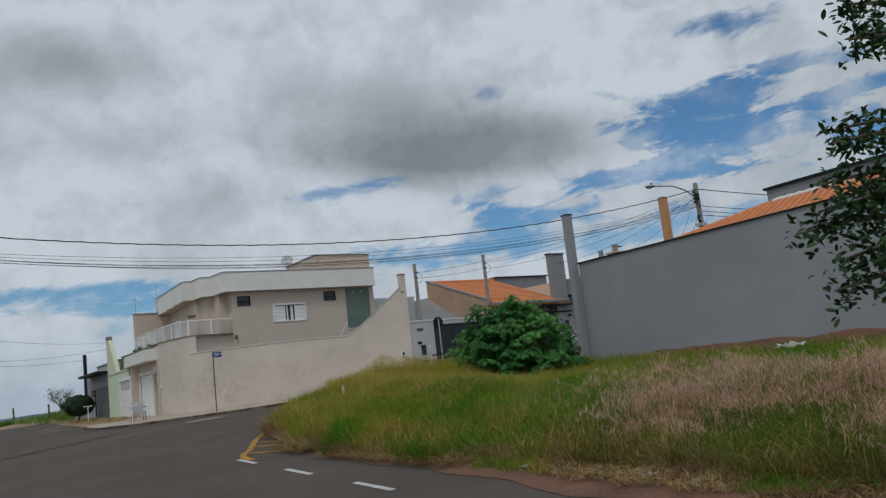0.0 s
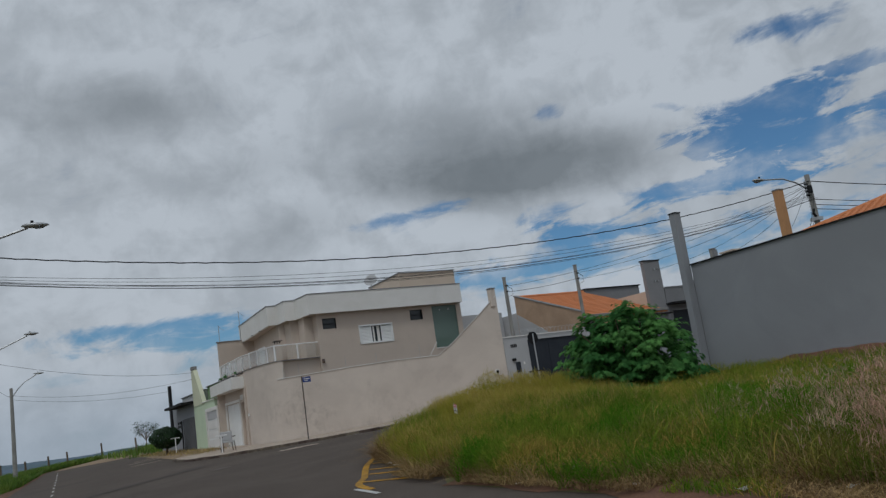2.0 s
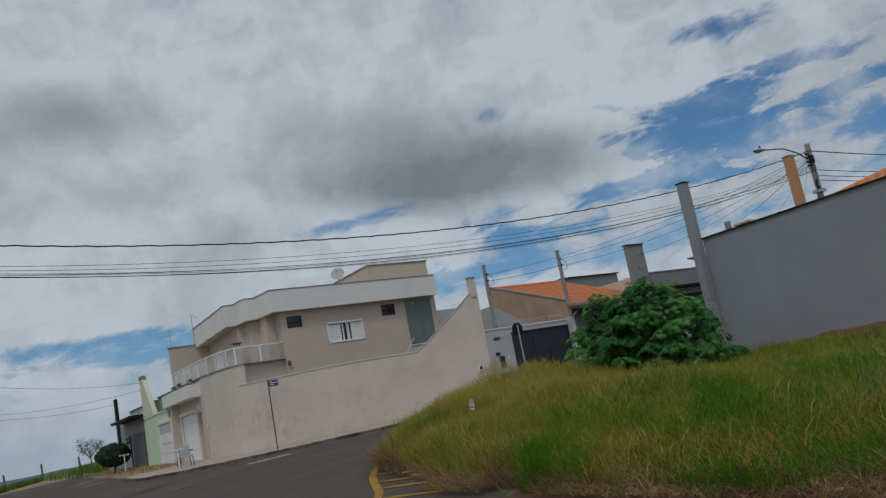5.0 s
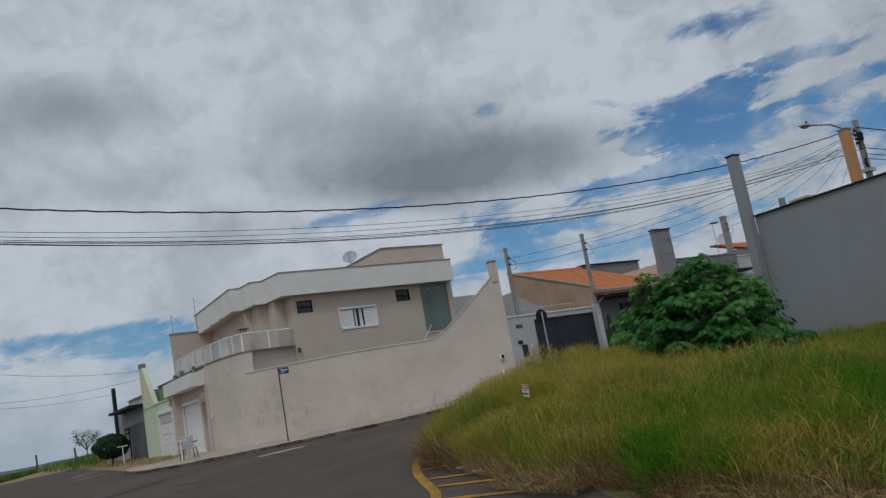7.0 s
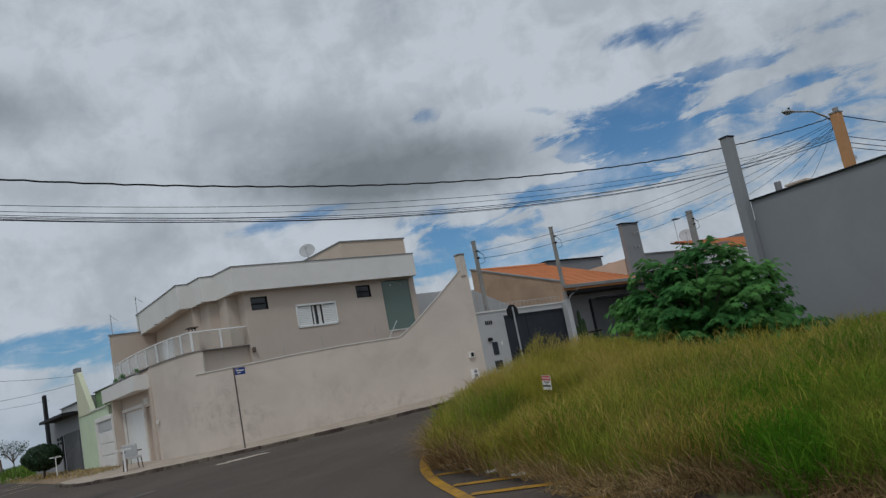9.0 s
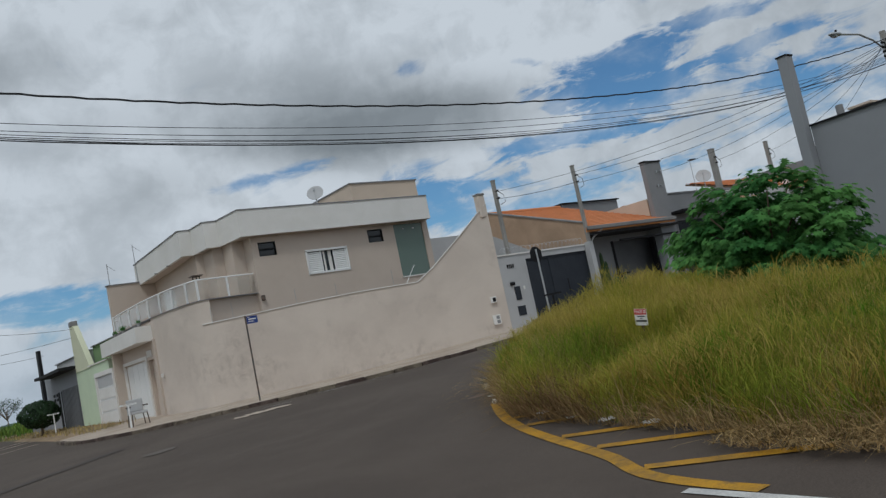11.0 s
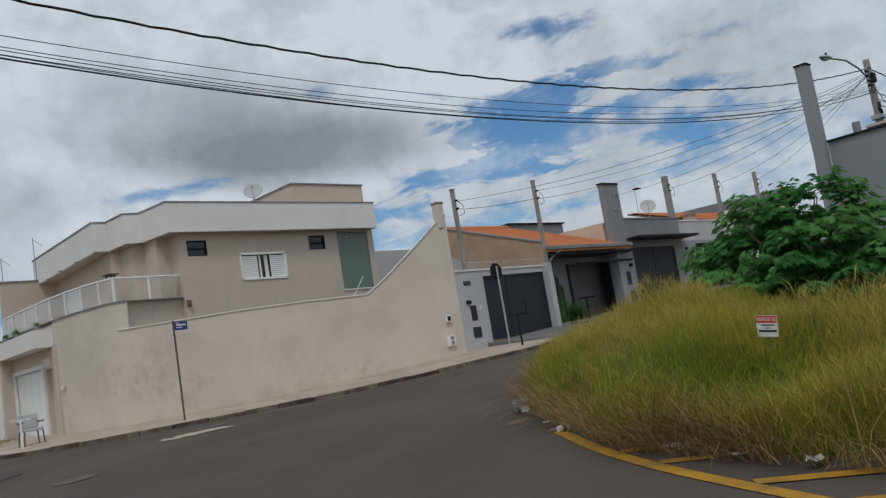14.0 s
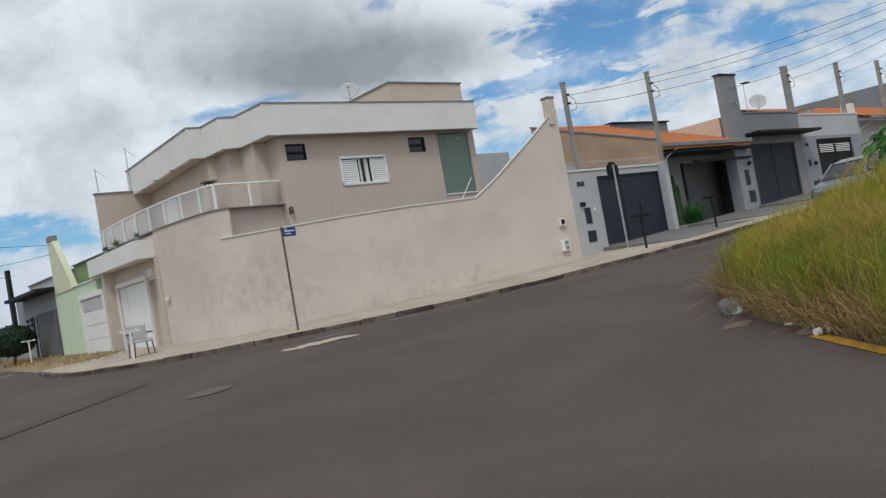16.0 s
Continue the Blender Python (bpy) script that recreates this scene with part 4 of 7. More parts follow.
def satellite_dish(at, turn, radius, mat, label, foot=0.35):
    d = thing("satellite_dish", at, label, "satellite dish")
    bm = bmesh.new()
    rings = []
    for i in range(7):
        r = radius * i / 6
        rings.append([bm.verts.new((r * math.cos(a), -0.22 * r * r / radius, r * math.sin(a))) for a in (math.tau * k / 24 for k in range(24))] if i else [bm.verts.new((0, 0, 0))])
    for k in range(24):
        bm.faces.new((rings[0][0], rings[1][k], rings[1][(k + 1) % 24]))
    for a, c in zip(rings[1:], rings[2:]):
        for k in range(24):
            bm.faces.new((a[k], c[k], c[(k + 1) % 24], a[(k + 1) % 24]))
    m = Matrix.Translation(Vector(at) + Vector((0, 0, foot + radius * 0.8))) @ Matrix.Rotation(radians(turn), 4, "Z") @ Matrix.Rotation(radians(-28), 4, "X")
    bmesh.ops.transform(bm, matrix=m, verts=bm.verts)
    r = bmesh.ops.solidify(bm, geom=list(bm.faces), thickness=0.012)
    part("reflector", bm, mat, d, smooth=True)
    top = m @ Vector((0, 0.05, 0))
    part("mast", tube([at, (at[0], at[1], top.z - 0.1), top], 0.03, 8), GALV, d)
    feed = m @ Vector((0, -0.75 * radius, 0))
    part("feed_arm", tube([m @ Vector((0, -0.1, -0.8 * radius)), feed], 0.012, 6), GALV, d)
    part("receiver", box(feed.x - 0.04, feed.y - 0.04, feed.z - 0.04, feed.x + 0.04, feed.y + 0.04, feed.z + 0.04, bevel=0.01), GALV, d)


satellite_dish((18.85, 45.0, 8.16), -38, 0.36, LIGHT_GREY, "grey satellite dish on the flat roof", 0.62)


# ---- row of houses behind the gates ----
def grid_gate(parent, x0, x1, y, z0, z1, mat, name="gate", panels=2, label=""):
    """A sheet-metal gate with a frame and upright ribs."""
    g = part(name, box(x0, y, z0, x1, y + 0.04, z1), mat, parent, label)
    for q in ((x0, z0, x0 + 0.07, z1), (x1 - 0.07, z0, x1, z1), (x0 + 0.07, z1 - 0.08, x1 - 0.07, z1), (x0 + 0.07, z0, x1 - 0.07, z0 + 0.08)):
        part("gate_frame", box(q[0], y - 0.035, q[1], q[2], y - 0.002, q[3]), mat, g)
    for i in range(1, panels):
        x = x0 + (x1 - x0) * i / panels
        part("gate_stile", box(x - 0.03, y - 0.03, z0 + 0.08, x + 0.03, y - 0.002, z1 - 0.08), mat, g)
    k = int((x1 - x0) / 0.2)
    for i in range(k):
        x = x0 + 0.09 + (x1 - x0 - 0.18) * i / k
        part("gate_rib", box(x, y - 0.006, z0 + 0.08, x + 0.17, y - 0.001, z1 - 0.08), mat, g)
    return g


def wall_with_gap(x0, x1, y0, y1, zb, zt, gap):
    return holed_wall(x0, x1, y0, y1, zb, zt, [(gap[0], gap[1], zb, gap[2])])


def tiled_roof(parent, x0, x1, y0, z0, y1, z1, label="orange clay tile roof"):
    """Rows of rounded clay tiles, each course lapping the one below."""
    bm = bmesh.new()
    courses = max(int(math.hypot(y1 - y0, z1 - z0) / 0.38), 3)
    n = int((x1 - x0) / 0.11) * 1
    for c in range(courses):
        f0, f1 = c / courses, (c + 1.08) / courses
        lift0, lift1 = 0.05, 0.0
        prev = None
        for i in range(n + 1):
            x = x0 + (x1 - x0) * i / n
            up = 0.045 * abs(math.sin(math.pi * i / 2 + 0.6))
            a = bm.verts.new((x, y0 + (y1 - y0) * f0, z0 + (z1 - z0) * f0 + up + lift0))
            q = bm.verts.new((x, y0 + (y1 - y0) * f1, z0 + (z1 - z0) * f1 + up + lift1))
            lo = bm.verts.new((x, y0 + (y1 - y0) * f0, z0 + (z1 - z0) * f0 - 0.01))
            if prev:
                bm.faces.new((prev[0], a, q, prev[1]))
                bm.faces.new((prev[2], lo, a, prev[0]))
            prev = (a, q, lo)
    r = part("roof_tiles", bm, TILE, parent, label)
    under = solid([(x0, y0, z0 - 0.12), (x1, y0, z0 - 0.12), (x1, y1, z1 - 0.12), (x0, y1, z1 - 0.12)], [z0 - 0.02, z0 - 0.02, z1 - 0.02, z1 - 0.02])
    part("roof_boards", under, BARK, parent)
    return r


def build_gate_house():
    h = thing("gate_house", (25.7, 40, 1.9), "light grey street wall with a charcoal gate and razor wire", "house")
    part("street_wall", wall_with_gap(23.15, 28.4, 39.28, 39.46, 1.4, 4.64, (24.62, 28.22, 4.42)), LIGHT_GREY, h)
    part("wall_coping", box(23.13, 39.24, 4.64, 28.32, 39.5, 4.7), WHITE, h)
    grid_gate(h, 24.62, 26.0, 39.36, 2.0, 4.42, CHARCOAL, "gate", 1, "charcoal sheet-metal pedestrian gate")
    g = grid_gate(h, 26.0, 28.22, 39.36, 2.02, 4.42, CHARCOAL, "gate", 1, "charcoal sheet-metal garage gate")
    part("gate_handle", tube([(26.75, 39.26, 2.75), (26.75, 39.26, 3.35)], 0.02, 8), BLACK, g)
    part("end_pillar", box(28.2, 39.0, 1.7, 28.46, 39.27, 4.75), LIGHT_GREY, h)
    bars(h, 23.55, 39.28, 4.12, 4, 0.06, 0.16, 0.1)
    part("wall_lamp", box(23.5, 39.16, 3.42, 23.72, 39.28, 3.56, bevel=0.03), BLACK, h)
    part("mail_slot", box(23.7, 39.25, 2.82, 23.98, 39.28, 3.36), CHARCOAL, h, "tall dark mailbox plate")
    part("meter_door", box(23.66, 39.25, 2.18, 24.06, 39.28, 2.56), CHARCOAL, h, "square dark meter door")
    part("intercom", box(24.18, 39.25, 3.2, 24.26, 39.28, 3.34), WHITE, h)
    # coil of razor wire
    for k in range(20):
        pts = []
        for i in range(13):
            a = math.tau * i / 12
            pts.append((23.5 + 0.235 * k + 0.10 * math.sin(a * 0.5), 39.37 + 0.13 * math.cos(a), 4.84 + 0.15 * math.sin(a)))
        part("wire_coil", tube(pts, 0.008, 4), GALV, h)
    # the yard's back building
    part("back_wall", box(23.2, 47.0, 1.5, 28.2, 47.2, 6.9), LIGHT_GREY, h)
    part("back_window", box(24.0, 46.95, 5.1, 24.7, 47.0, 5.9), DARK_GLASS, h)
    part("side_wall", box(23.15, 39.5, 1.5, 23.3, 47.0, 4.6), LIGHT_GREY, h)


build_gate_house()


def build_tile_house():
    h = thing("tile_roof_house", (31, 42, 2.1), "grey house with an orange clay tile roof over its garage", "house")
    # gable wall towards the yard
    ring = [(28.32, 39.2, 1.6), (28.5, 39.2, 1.6), (28.5, 45.5, 1.6), (28.32, 45.5, 1.6)]
    part("gable_wall", solid(ring, [5.58, 5.58, 7.62, 7.62]), BARE, h, "bare brown cement-rendered gable wall")
    pale = solid([(28.308, 42.0, 4.7), (28.316, 42.0, 4.7), (28.316, 45.45, 4.7), (28.308, 45.45, 4.7)], [4.75, 4.75, 6.5, 6.5])
    part("plaster_patch", pale, LIGHT_GREY, h, "pale skimmed plaster patch")
    part("gable_back", box(28.32, 45.5, 1.6, 28.5, 50.0, 6.6), LIGHT_GREY, h)
    cope = wall_run([(28.28, 39.15), (28.28, 45.55)], [5.58, 7.62], [5.64, 7.68], -0.26)
    part("gable_coping", cope, GREY_CONCRETE, h)
    tiled_roof(h, 28.5, 33.5, 38.75, 5.3, 45.5, 7.5)
    part("ridge", tube([(28.5, 45.5, 7.56), (33.6, 45.5, 7.56)], 0.09, 8), TILE, h)
    part("gutter", box(27.95, 38.62, 5.2, 34.0, 38.74, 5.36, bevel=0.02), GREY_CONCRETE, h, "grey metal eave gutter")
    part("fascia_board", box(27.95, 38.74, 5.12, 34.0, 38.78, 5.3), ORANGE, h)
    part("downpipe", tube([(28.9, 38.7, 5.2), (28.6, 39.05, 4.9), (28.42, 39.1, 4.6), (28.42, 39.1, 2.2)], 0.04, 8), LIGHT_GREY, h)
    part("garage_front", wall_with_gap(28.5, 34.6, 40.0, 40.2, 1.7, 5.5, (30.75, 34.3, 4.72)), MID_GREY, h)
    # added ceiling and sides block light from the garage; ceiling painted near-black for shade
    part("porch_shade_slab", box(28.5, 38.8, 5.0, 34.4, 42.0, 5.08), INSIDE_SHADE, h)
    part("porch_shade_side", box(30.6, 40.2, 1.8, 30.74, 40.7, 5.0), DOOR_GREY, h)
    part("porch_shade_side", box(34.3, 40.2, 1.8, 34.44, 40.7, 5.0), DOOR_GREY, h)
    grid_gate(h, 30.74, 34.3, 40.5, 2.2, 4.98, DOOR_GREY, "garage_door", 1, "grey sheet-metal garage door in shade")
    part("gate_track", box(30.4, 39.1, 4.60, 34.5, 39.2, 4.68), BLACK, h)
    part("garage_jamb", box(33.34, 39.7, 2.0, 33.46, 40.0, 4.66), BLACK, h)
    part("garage_jamb", box(30.68, 39.95, 2.0, 30.8, 40.4, 4.72), BLACK, h)
    part("front_pillar", box(33.46, 39.2, 1.8, 34.6, 40.0, 5.5), GREY_WALL, h)
    part("mail_slot", box(33.92, 39.16, 3.5, 34.2, 39.2, 4.1), CHARCOAL, h)
    part("meter_door", box(33.98, 39.16, 2.75, 34.4, 39.2, 3.22), CHARCOAL, h)
    part("wall_lamp", box(34.22, 39.08, 4.32, 34.42, 39.2, 4.46, bevel=0.03), BLACK, h)
    bars(h, 28.75, 39.98, 4.5, 4, 0.07, 0.16, 0.11)
    for x, z in ((29.05, 3.7), (29.2, 3.35)):
        part("wall_plate", box(x, 39.96, z, x + 0.18, 40.0, z + 0.24), BLACK, h)
    part("planter", box(29.0, 39.3, 1.8, 30.6, 40.0, 2.24, bevel=0.03), GREY_CONCRETE, h)


build_tile_house()


def build_dark_gate_house():
    h = thing("dark_gate_house", (37, 40, 2.4), "grey house with a tall pillar and charcoal gate", "house")
    part("street_wall", wall_with_gap(34.6, 39.35, 39.3, 39.5, 2.0, 6.55, (34.9, 38.6, 5.2)), MID_GREY, h)
    part("wall_cap", box(34.4, 39.26, 6.55, 39.35, 39.54, 6.61), MID_GREY, h)
    t = part("tall_pillar", box(33.2, 39.12, 5.3, 34.4, 39.38, 8.14, bevel=0.01), MID_GREY, h, "tall grey chimney-like pillar")
    part("pillar_cap", box(33.16, 39.07, 8.14, 34.44, 39.43, 8.2), BLACK, t)
    for x, z in ((33.85, 7.6), (34.15, 7.6), (33.75, 6.9), (34.0, 6.9)):
        part("wire_hook", box(x, 39.02, z, x + 0.06, 39.1, z + 0.1), GALV, t)
    grid_gate(h, 34.9, 38.6, 39.4, 2.6, 5.2, CHARCOAL, "gate", 2, "charcoal sheet-metal double gate")
    part("canopy", box(34.35, 38.4, 5.52, 39.6, 39.3, 5.62), BLACK, h, "thin black canopy over the gate")
    ring = [(33.4, 39.6, 5.52), (33.56, 39.6, 5.52), (33.56, 46.0, 5.52), (33.4, 46.0, 5.52)]
    part("side_parapet", solid(ring, [6.46, 6.46, 6.55, 6.55]), BEIGE, h, "beige side parapet")
    part("rear_block", box(33.8, 45.5, 3.0, 38.2, 49.0, 7.7), MID_GREY, h)
    part("rear_block_cap", box(33.7, 45.4, 7.7, 38.3, 49.0, 7.76), BLACK, h)


build_dark_gate_house()


def build_lattice_gate_house():
    h = thing("lattice_gate_house", (42, 40, 2.6), "light grey house with a black gate and white grille", "house")
    part("street_wall", wall_with_gap(39.35, 45.4, 39.3, 39.5, 2.2, 5.4, (40.65, 44.25, 5.25)), GREY_WALL, h)
    part("upper_wall", box(39.37, 39.34, 5.4, 45.4, 39.5, 6.42), LIGHT_GREY, h)
    part("wall_cap", box(39.37, 39.3, 6.42, 45.4, 39.54, 6.47), WHITE, h)
    g = grid_gate(h, 40.65, 44.25, 39.4, 2.7, 5.25, BLACK, "gate", 2, "black sheet-metal gate")
    for x0, x1 in ((40.95, 42.3), (42.55, 43.95)):
        for i in range(5):
            part("grille_bar", box(x0, 39.33, 4.6 + 0.085 * i, x1, 39.36, 4.64 + 0.085 * i), WHITE_METAL, g)
    part("meter_door", box(39.75, 39.26, 2.75, 40.2, 39.3, 3.3), CHARCOAL, h)
    part("mail_slot", box(39.6, 39.26, 4.0, 39.75, 39.3, 4.3), CHARCOAL, h)
    part("wall_lamp", box(40.1, 39.2, 4.05, 40.25, 39.3, 4.2), BLACK, h)
    bars(h, 39.55, 39.3, 4.95, 3, 0.08, 0.12, 0.11)
    tiled_roof(h, 39.5, 45.3, 39.8, 6.2, 46.5, 7.4, "faded orange clay tile roof")
    part("vent", box(43.1, 40.6, 6.4, 43.6, 41.1, 7.05), LIGHT_GREY, h)
    part("vent_cap", box(43.0, 40.5, 7.05, 43.7, 41.2, 7.12), GREY_CONCRETE, h)


build_lattice_gate_house()


def build_far_tile_house():
    h = thing("far_tile_house", (49, 40, 3.0), "grey house with an orange tile roof and white gate", "house")
    part("street_wall", wall_with_gap(45.6, 62.0, 39.6, 39.8, 2.4, 6.1, (47.2, 51.5, 5.5)), LIGHT_GREY, h)
    g = grid_gate(h, 47.2, 51.5, 39.7, 3.0, 5.5, WHITE_METAL, "gate", 2, "white sheet-metal gate")
    for i in range(8):
        part("grille_bar", box(47.4 + 0.5 * i, 39.6, 4.9, 47.7 + 0.5 * i, 39.64, 5.3), BLACK, g)
    tiled_roof(h, 45.4, 62.0, 38.7, 6.1, 46.0, 8.35)
    part("gutter", box(45.3, 38.58, 6.0, 62.0, 38.7, 6.14), GREY_CONCRETE, h)
    part("downpipe", tube([(45.8, 38.7, 6.0), (45.6, 39.4, 5.6), (45.6, 39.5, 2.9)], 0.05, 8), LIGHT_GREY, h)
    ring = [(54.0, 47.2, 3.0), (72.0, 47.2, 3.0), (72.0, 54.0, 3.0), (54.0, 54.0, 3.0)]
    part("rear_block", solid(ring, [8.75, 10.95, 10.95, 8.75]), MID_GREY, h)
    part("vent", box(47.6, 40.6, 6.5, 48.1, 41.1, 7.3), WHITE, h)


build_far_tile_house()


def build_rear_houses():
    h = thing("rear_house", (28, 50, 2.5), "pale grey building with a sheet roof behind the yard", "house")
    part("house_wall", box(24.4, 49.0, 2.0, 30.0, 56.0, 6.2), LIGHT_GREY, h)
    roof = solid([(24.2, 48.6, 6.2), (30.2, 48.6, 6.2), (30.2, 56.0, 6.2), (24.2, 56.0, 6.2)], [6.5, 6.5, 7.6, 7.6])
    part("sheet_roof", roof, MID_GREY, h)
    part("verge", tube([(24.2, 48.6, 6.5), (24.2, 56, 7.6)], 0.07, 6), WHITE, h)


build_rear_houses()
satellite_dish((44.57, 44.0, 6.9), -52, 0.45, LIGHT_GREY, "grey satellite dish above the tile roof", 1.05)


# ---- houses on the long street ----
def build_green_house():
    h = thing("green_house", (12, 57, 1.4), "pale green house with a sloping yellow-green wing wall", "house")
    g = level(12, 57)
    part("street_wall", box(11.8, 54.1, g - 0.1, 12.0, 60.2, 4.15), GREEN_PAINT, h)
    part("wall_cap", box(11.74, 54.1, 4.15, 12.06, 57.6, 4.2), WHITE, h)
    wing = bmesh.new()
    lo = [wing.verts.new(p) for p in ((11.76, 57.2, 4.1), (11.76, 60.0, 4.1), (11.76, 60.0, 6.45), (11.76, 59.25, 6.42), (11.76, 58.1, 5.15))]
    hi = [wing.verts.new((v.co.x + 0.26, v.co.y, v.co.z)) for v in lo]
    wing.faces.new(lo)
    wing.faces.new(hi[::-1])
    for i in range(5):
        wing.faces.new((lo[i], hi[i], hi[(i + 1) % 5], lo[(i + 1) % 5]))
    bmesh.ops.recalc_face_normals(wing, faces=wing.faces)
    part("wing_wall", wing, YELLOW_GREEN, h, "sloping yellow-green wing wall")
    part("wing_cap", box(11.74, 59.4, 6.45, 12.04, 60.02, 6.68), GREY_CONCRETE, h)
    part("upper_wall", box(12.8, 54.6, 4.0, 13.0, 60.3, 5.28), GREEN_DEEP, h)
    part("upper_cap", box(12.7, 54.6, 5.28, 13.1, 60.3, 5.33), GREY_CONCRETE, h)
    gate = part("garage_gate", box(11.74, 53.0 + 0.3, g, 11.8, 56.2, 3.5), WHITE_METAL, h, "white panelled garage gate")
    for i in range(4):
        z = g + 0.08 + 0.56 * i
        part("gate_panel", box(11.71, 53.45, z, 11.74, 56.05, z + 0.48), WHITE if i < 3 else LIGHT_GREY, gate)
    for y0, y1, z0, z1 in ((53.15, 53.3, g, 3.7), (56.2, 56.35, g, 3.7), (53.3, 56.2, 3.5, 3.7)):
        part("gate_frame", box(11.66, y0, z0, 11.8, y1, z1), WHITE, gate)


def build_slate_house():
    h = thing("slate_house", (12, 63, 1.5), "dark grey house with a charcoal gate and black canopy", "house")
    g = level(12, 63)
    part("street_wall", box(11.85, 60.2, g - 0.1, 12.05, 68.0, 4.4), GREY_WALL, h)
    part("gate", box(11.78, 60.5, g, 11.84, 63.9, 3.5), DOOR_GREY, h, "charcoal sheet-metal gate")
    for i in range(12):
        part("gate_rib", box(11.76, 60.55 + 0.28 * i, g + 0.05, 11.78, 60.75 + 0.28 * i, 3.45), DOOR_GREY, h)
    for y in (63.95, 64.75):
        part("gate_slit", box(11.8, y, g, 11.84, y + 0.3, 3.45), BLACK, h)
    part("canopy", box(11.0, 60.25, 4.35, 12.0, 66.5, 4.5), BLACK, h, "flat black canopy slab")
    part("upper_wall", box(12.6, 60.3, 4.4, 12.8, 68.0, 5.15), LIGHT_GREY, h)
    part("upper_cap", box(12.5, 60.3, 5.15, 12.9, 68.0, 5.2), MID_GREY, h)
    part("tall_pillar", box(12.1, 70.2, g, 12.28, 70.75, 6.36), BLACK, h, "tall black gatepost pillar")
    for z in (3.0, 3.25):
        for y in (65.2, 65.9):
            part("wall_box", box(11.8, y, z, 11.85, y + 0.3, z + 0.15), BLACK, h)
    part("end_wall", box(11.9, 68.3, g, 12.1, 74, 3.2), MID_GREY, h)


build_green_house()
build_slate_house()


# ---- house with the grey flank wall beside the lot ----
def build_grey_house():
    h = thing("grey_house", (26, 18, 1.6), "house with a long blank grey flank wall and tile roof", "house")
    ys = [25.46, 21.5, 21.0, 12.0, 4.0, -4.0]
    line = [(23.13, y) for y in ys]
    part("flank_wall", wall_run(line, [level(23, y) - 0.2 for y in ys], [5.40, 5.38, 5.38, 5.36, 5.36, 5.36], 0.2), GREY_WALL, h, "long blank blue-grey plaster flank wall")
    part("wall_flashing", wall_run([(23.07, y) for y in ys], [5.40, 5.38, 5.38, 5.36, 5.36, 5.36], [5.45, 5.43, 5.43, 5.40, 5.40, 5.40], 0.3), BLACK, h, "black metal flashing")
    part("front_wall", box(23.2, 25.7, 1.6, 34.0, 25.9, 4.9), MID_GREY, h)
    part("corner_pillar", box(22.80, 25.46, 1.5, 23.12, 25.74, 7.42, bevel=0.01), GREY_WALL, h, "tall grey corner pillar")
    part("pillar_cap", box(22.78, 25.44, 7.42, 23.14, 25.76, 7.46), BLACK, h)
    part("orange_pillar", box(27.38, 24.38, 4.5, 27.68, 24.66, 7.98, bevel=0.01), TERRACOTTA, h, "tall orange painted pillar")
    part("orange_pillar_cap", box(27.36, 24.36, 7.98, 27.70, 24.68, 8.02), MID_GREY, h)
    # roof rising away from the flank wall to a white-edged ridge
    bm = bmesh.new()
    rows = 11
    for r in range(rows):
        f0, f1 = r / rows, (r + 1.12) / rows
        xa, xb = 23.32 + 3.7 * f0, 23.32 + 3.7 * f1
        za, zb = 5.38 + 1.1 * f0 + 0.03, 5.38 + 1.1 * f1
        end = 20.6 - 1.6 * f0
        n = int((end + 4.0) / 0.075)
        prev = None
        for i in range(n + 1):
            y = end - 0.075 * i
            up = 0.02 * (0.0, 0.8, 1.0, 0.5)[i % 4]
            a, c, lo = (bm.verts.new(q) for q in ((xa, y, za + up), (xb, y + 0.0, zb + up), (xa, y, za - 0.05)))
            if prev:
                bm.faces.new((prev[0], prev[1], c, a))
                bm.faces.new((prev[2], prev[0], a, lo))
            prev = (a, c, lo)
    bmesh.ops.recalc_face_normals(bm, faces=bm.faces)
    part("roof_tiles", bm, TILE, h, "orange clay tile roof")
    part("roof_boards", solid([(23.42, -4.0, 5.1), (27.0, -4.0, 5.1), (27.0, 18.9, 5.1), (23.42, 20.5, 5.1)], [5.34, 6.40, 6.40, 5.34]), BARK, h)
    part("verge_board", tube([(23.35, 20.6, 5.42), (27.02, 19.0, 6.5)], 0.07, 6), TILE, h)
    for k in range(56):
        y = 18.9 - 0.4 * k
        part("ridge_tile", tube([(27.05, y, 6.5), (27.05, y - 0.37, 6.53)], 0.085, 8), WHITE, h)
    part("rear_block", box(30.0, -4.0, 3.0, 36.0, 21.2, 7.55), GREY_WALL, h, "dark grey box storey behind the roof")
    part("rear_block_cap", box(29.9, -4.0, 7.55, 36.1, 21.3, 7.65), BLACK, h)
    part("chimney", tube([(24.0, 25.0, 4.9), (24.0, 25.0, 5.85)], 0.10, 12), MID_GREY, h)
    v = part("vent_stack", box(24.15, 24.3, 5.0, 24.5, 24.65, 5.55), BEIGE, h, "small beige vent stack with a cap")
    part("vent_cap", box(24.0, 24.15, 5.63, 24.65, 24.8, 5.69), BEIGE, v)
    for x, y in ((24.17, 24.32), (24.43, 24.32), (24.17, 24.58), (24.43, 24.58)):
        part("vent_leg", box(x, y, 5.55, x + 0.05, y + 0.05, 5.63), BEIGE, v)
    # reddish soil heaped against the wall's foot
    xs, ys2 = [21.6 + 0.16 * i for i in range(11)], [-4 + 0.25 * i for i in range(118)]
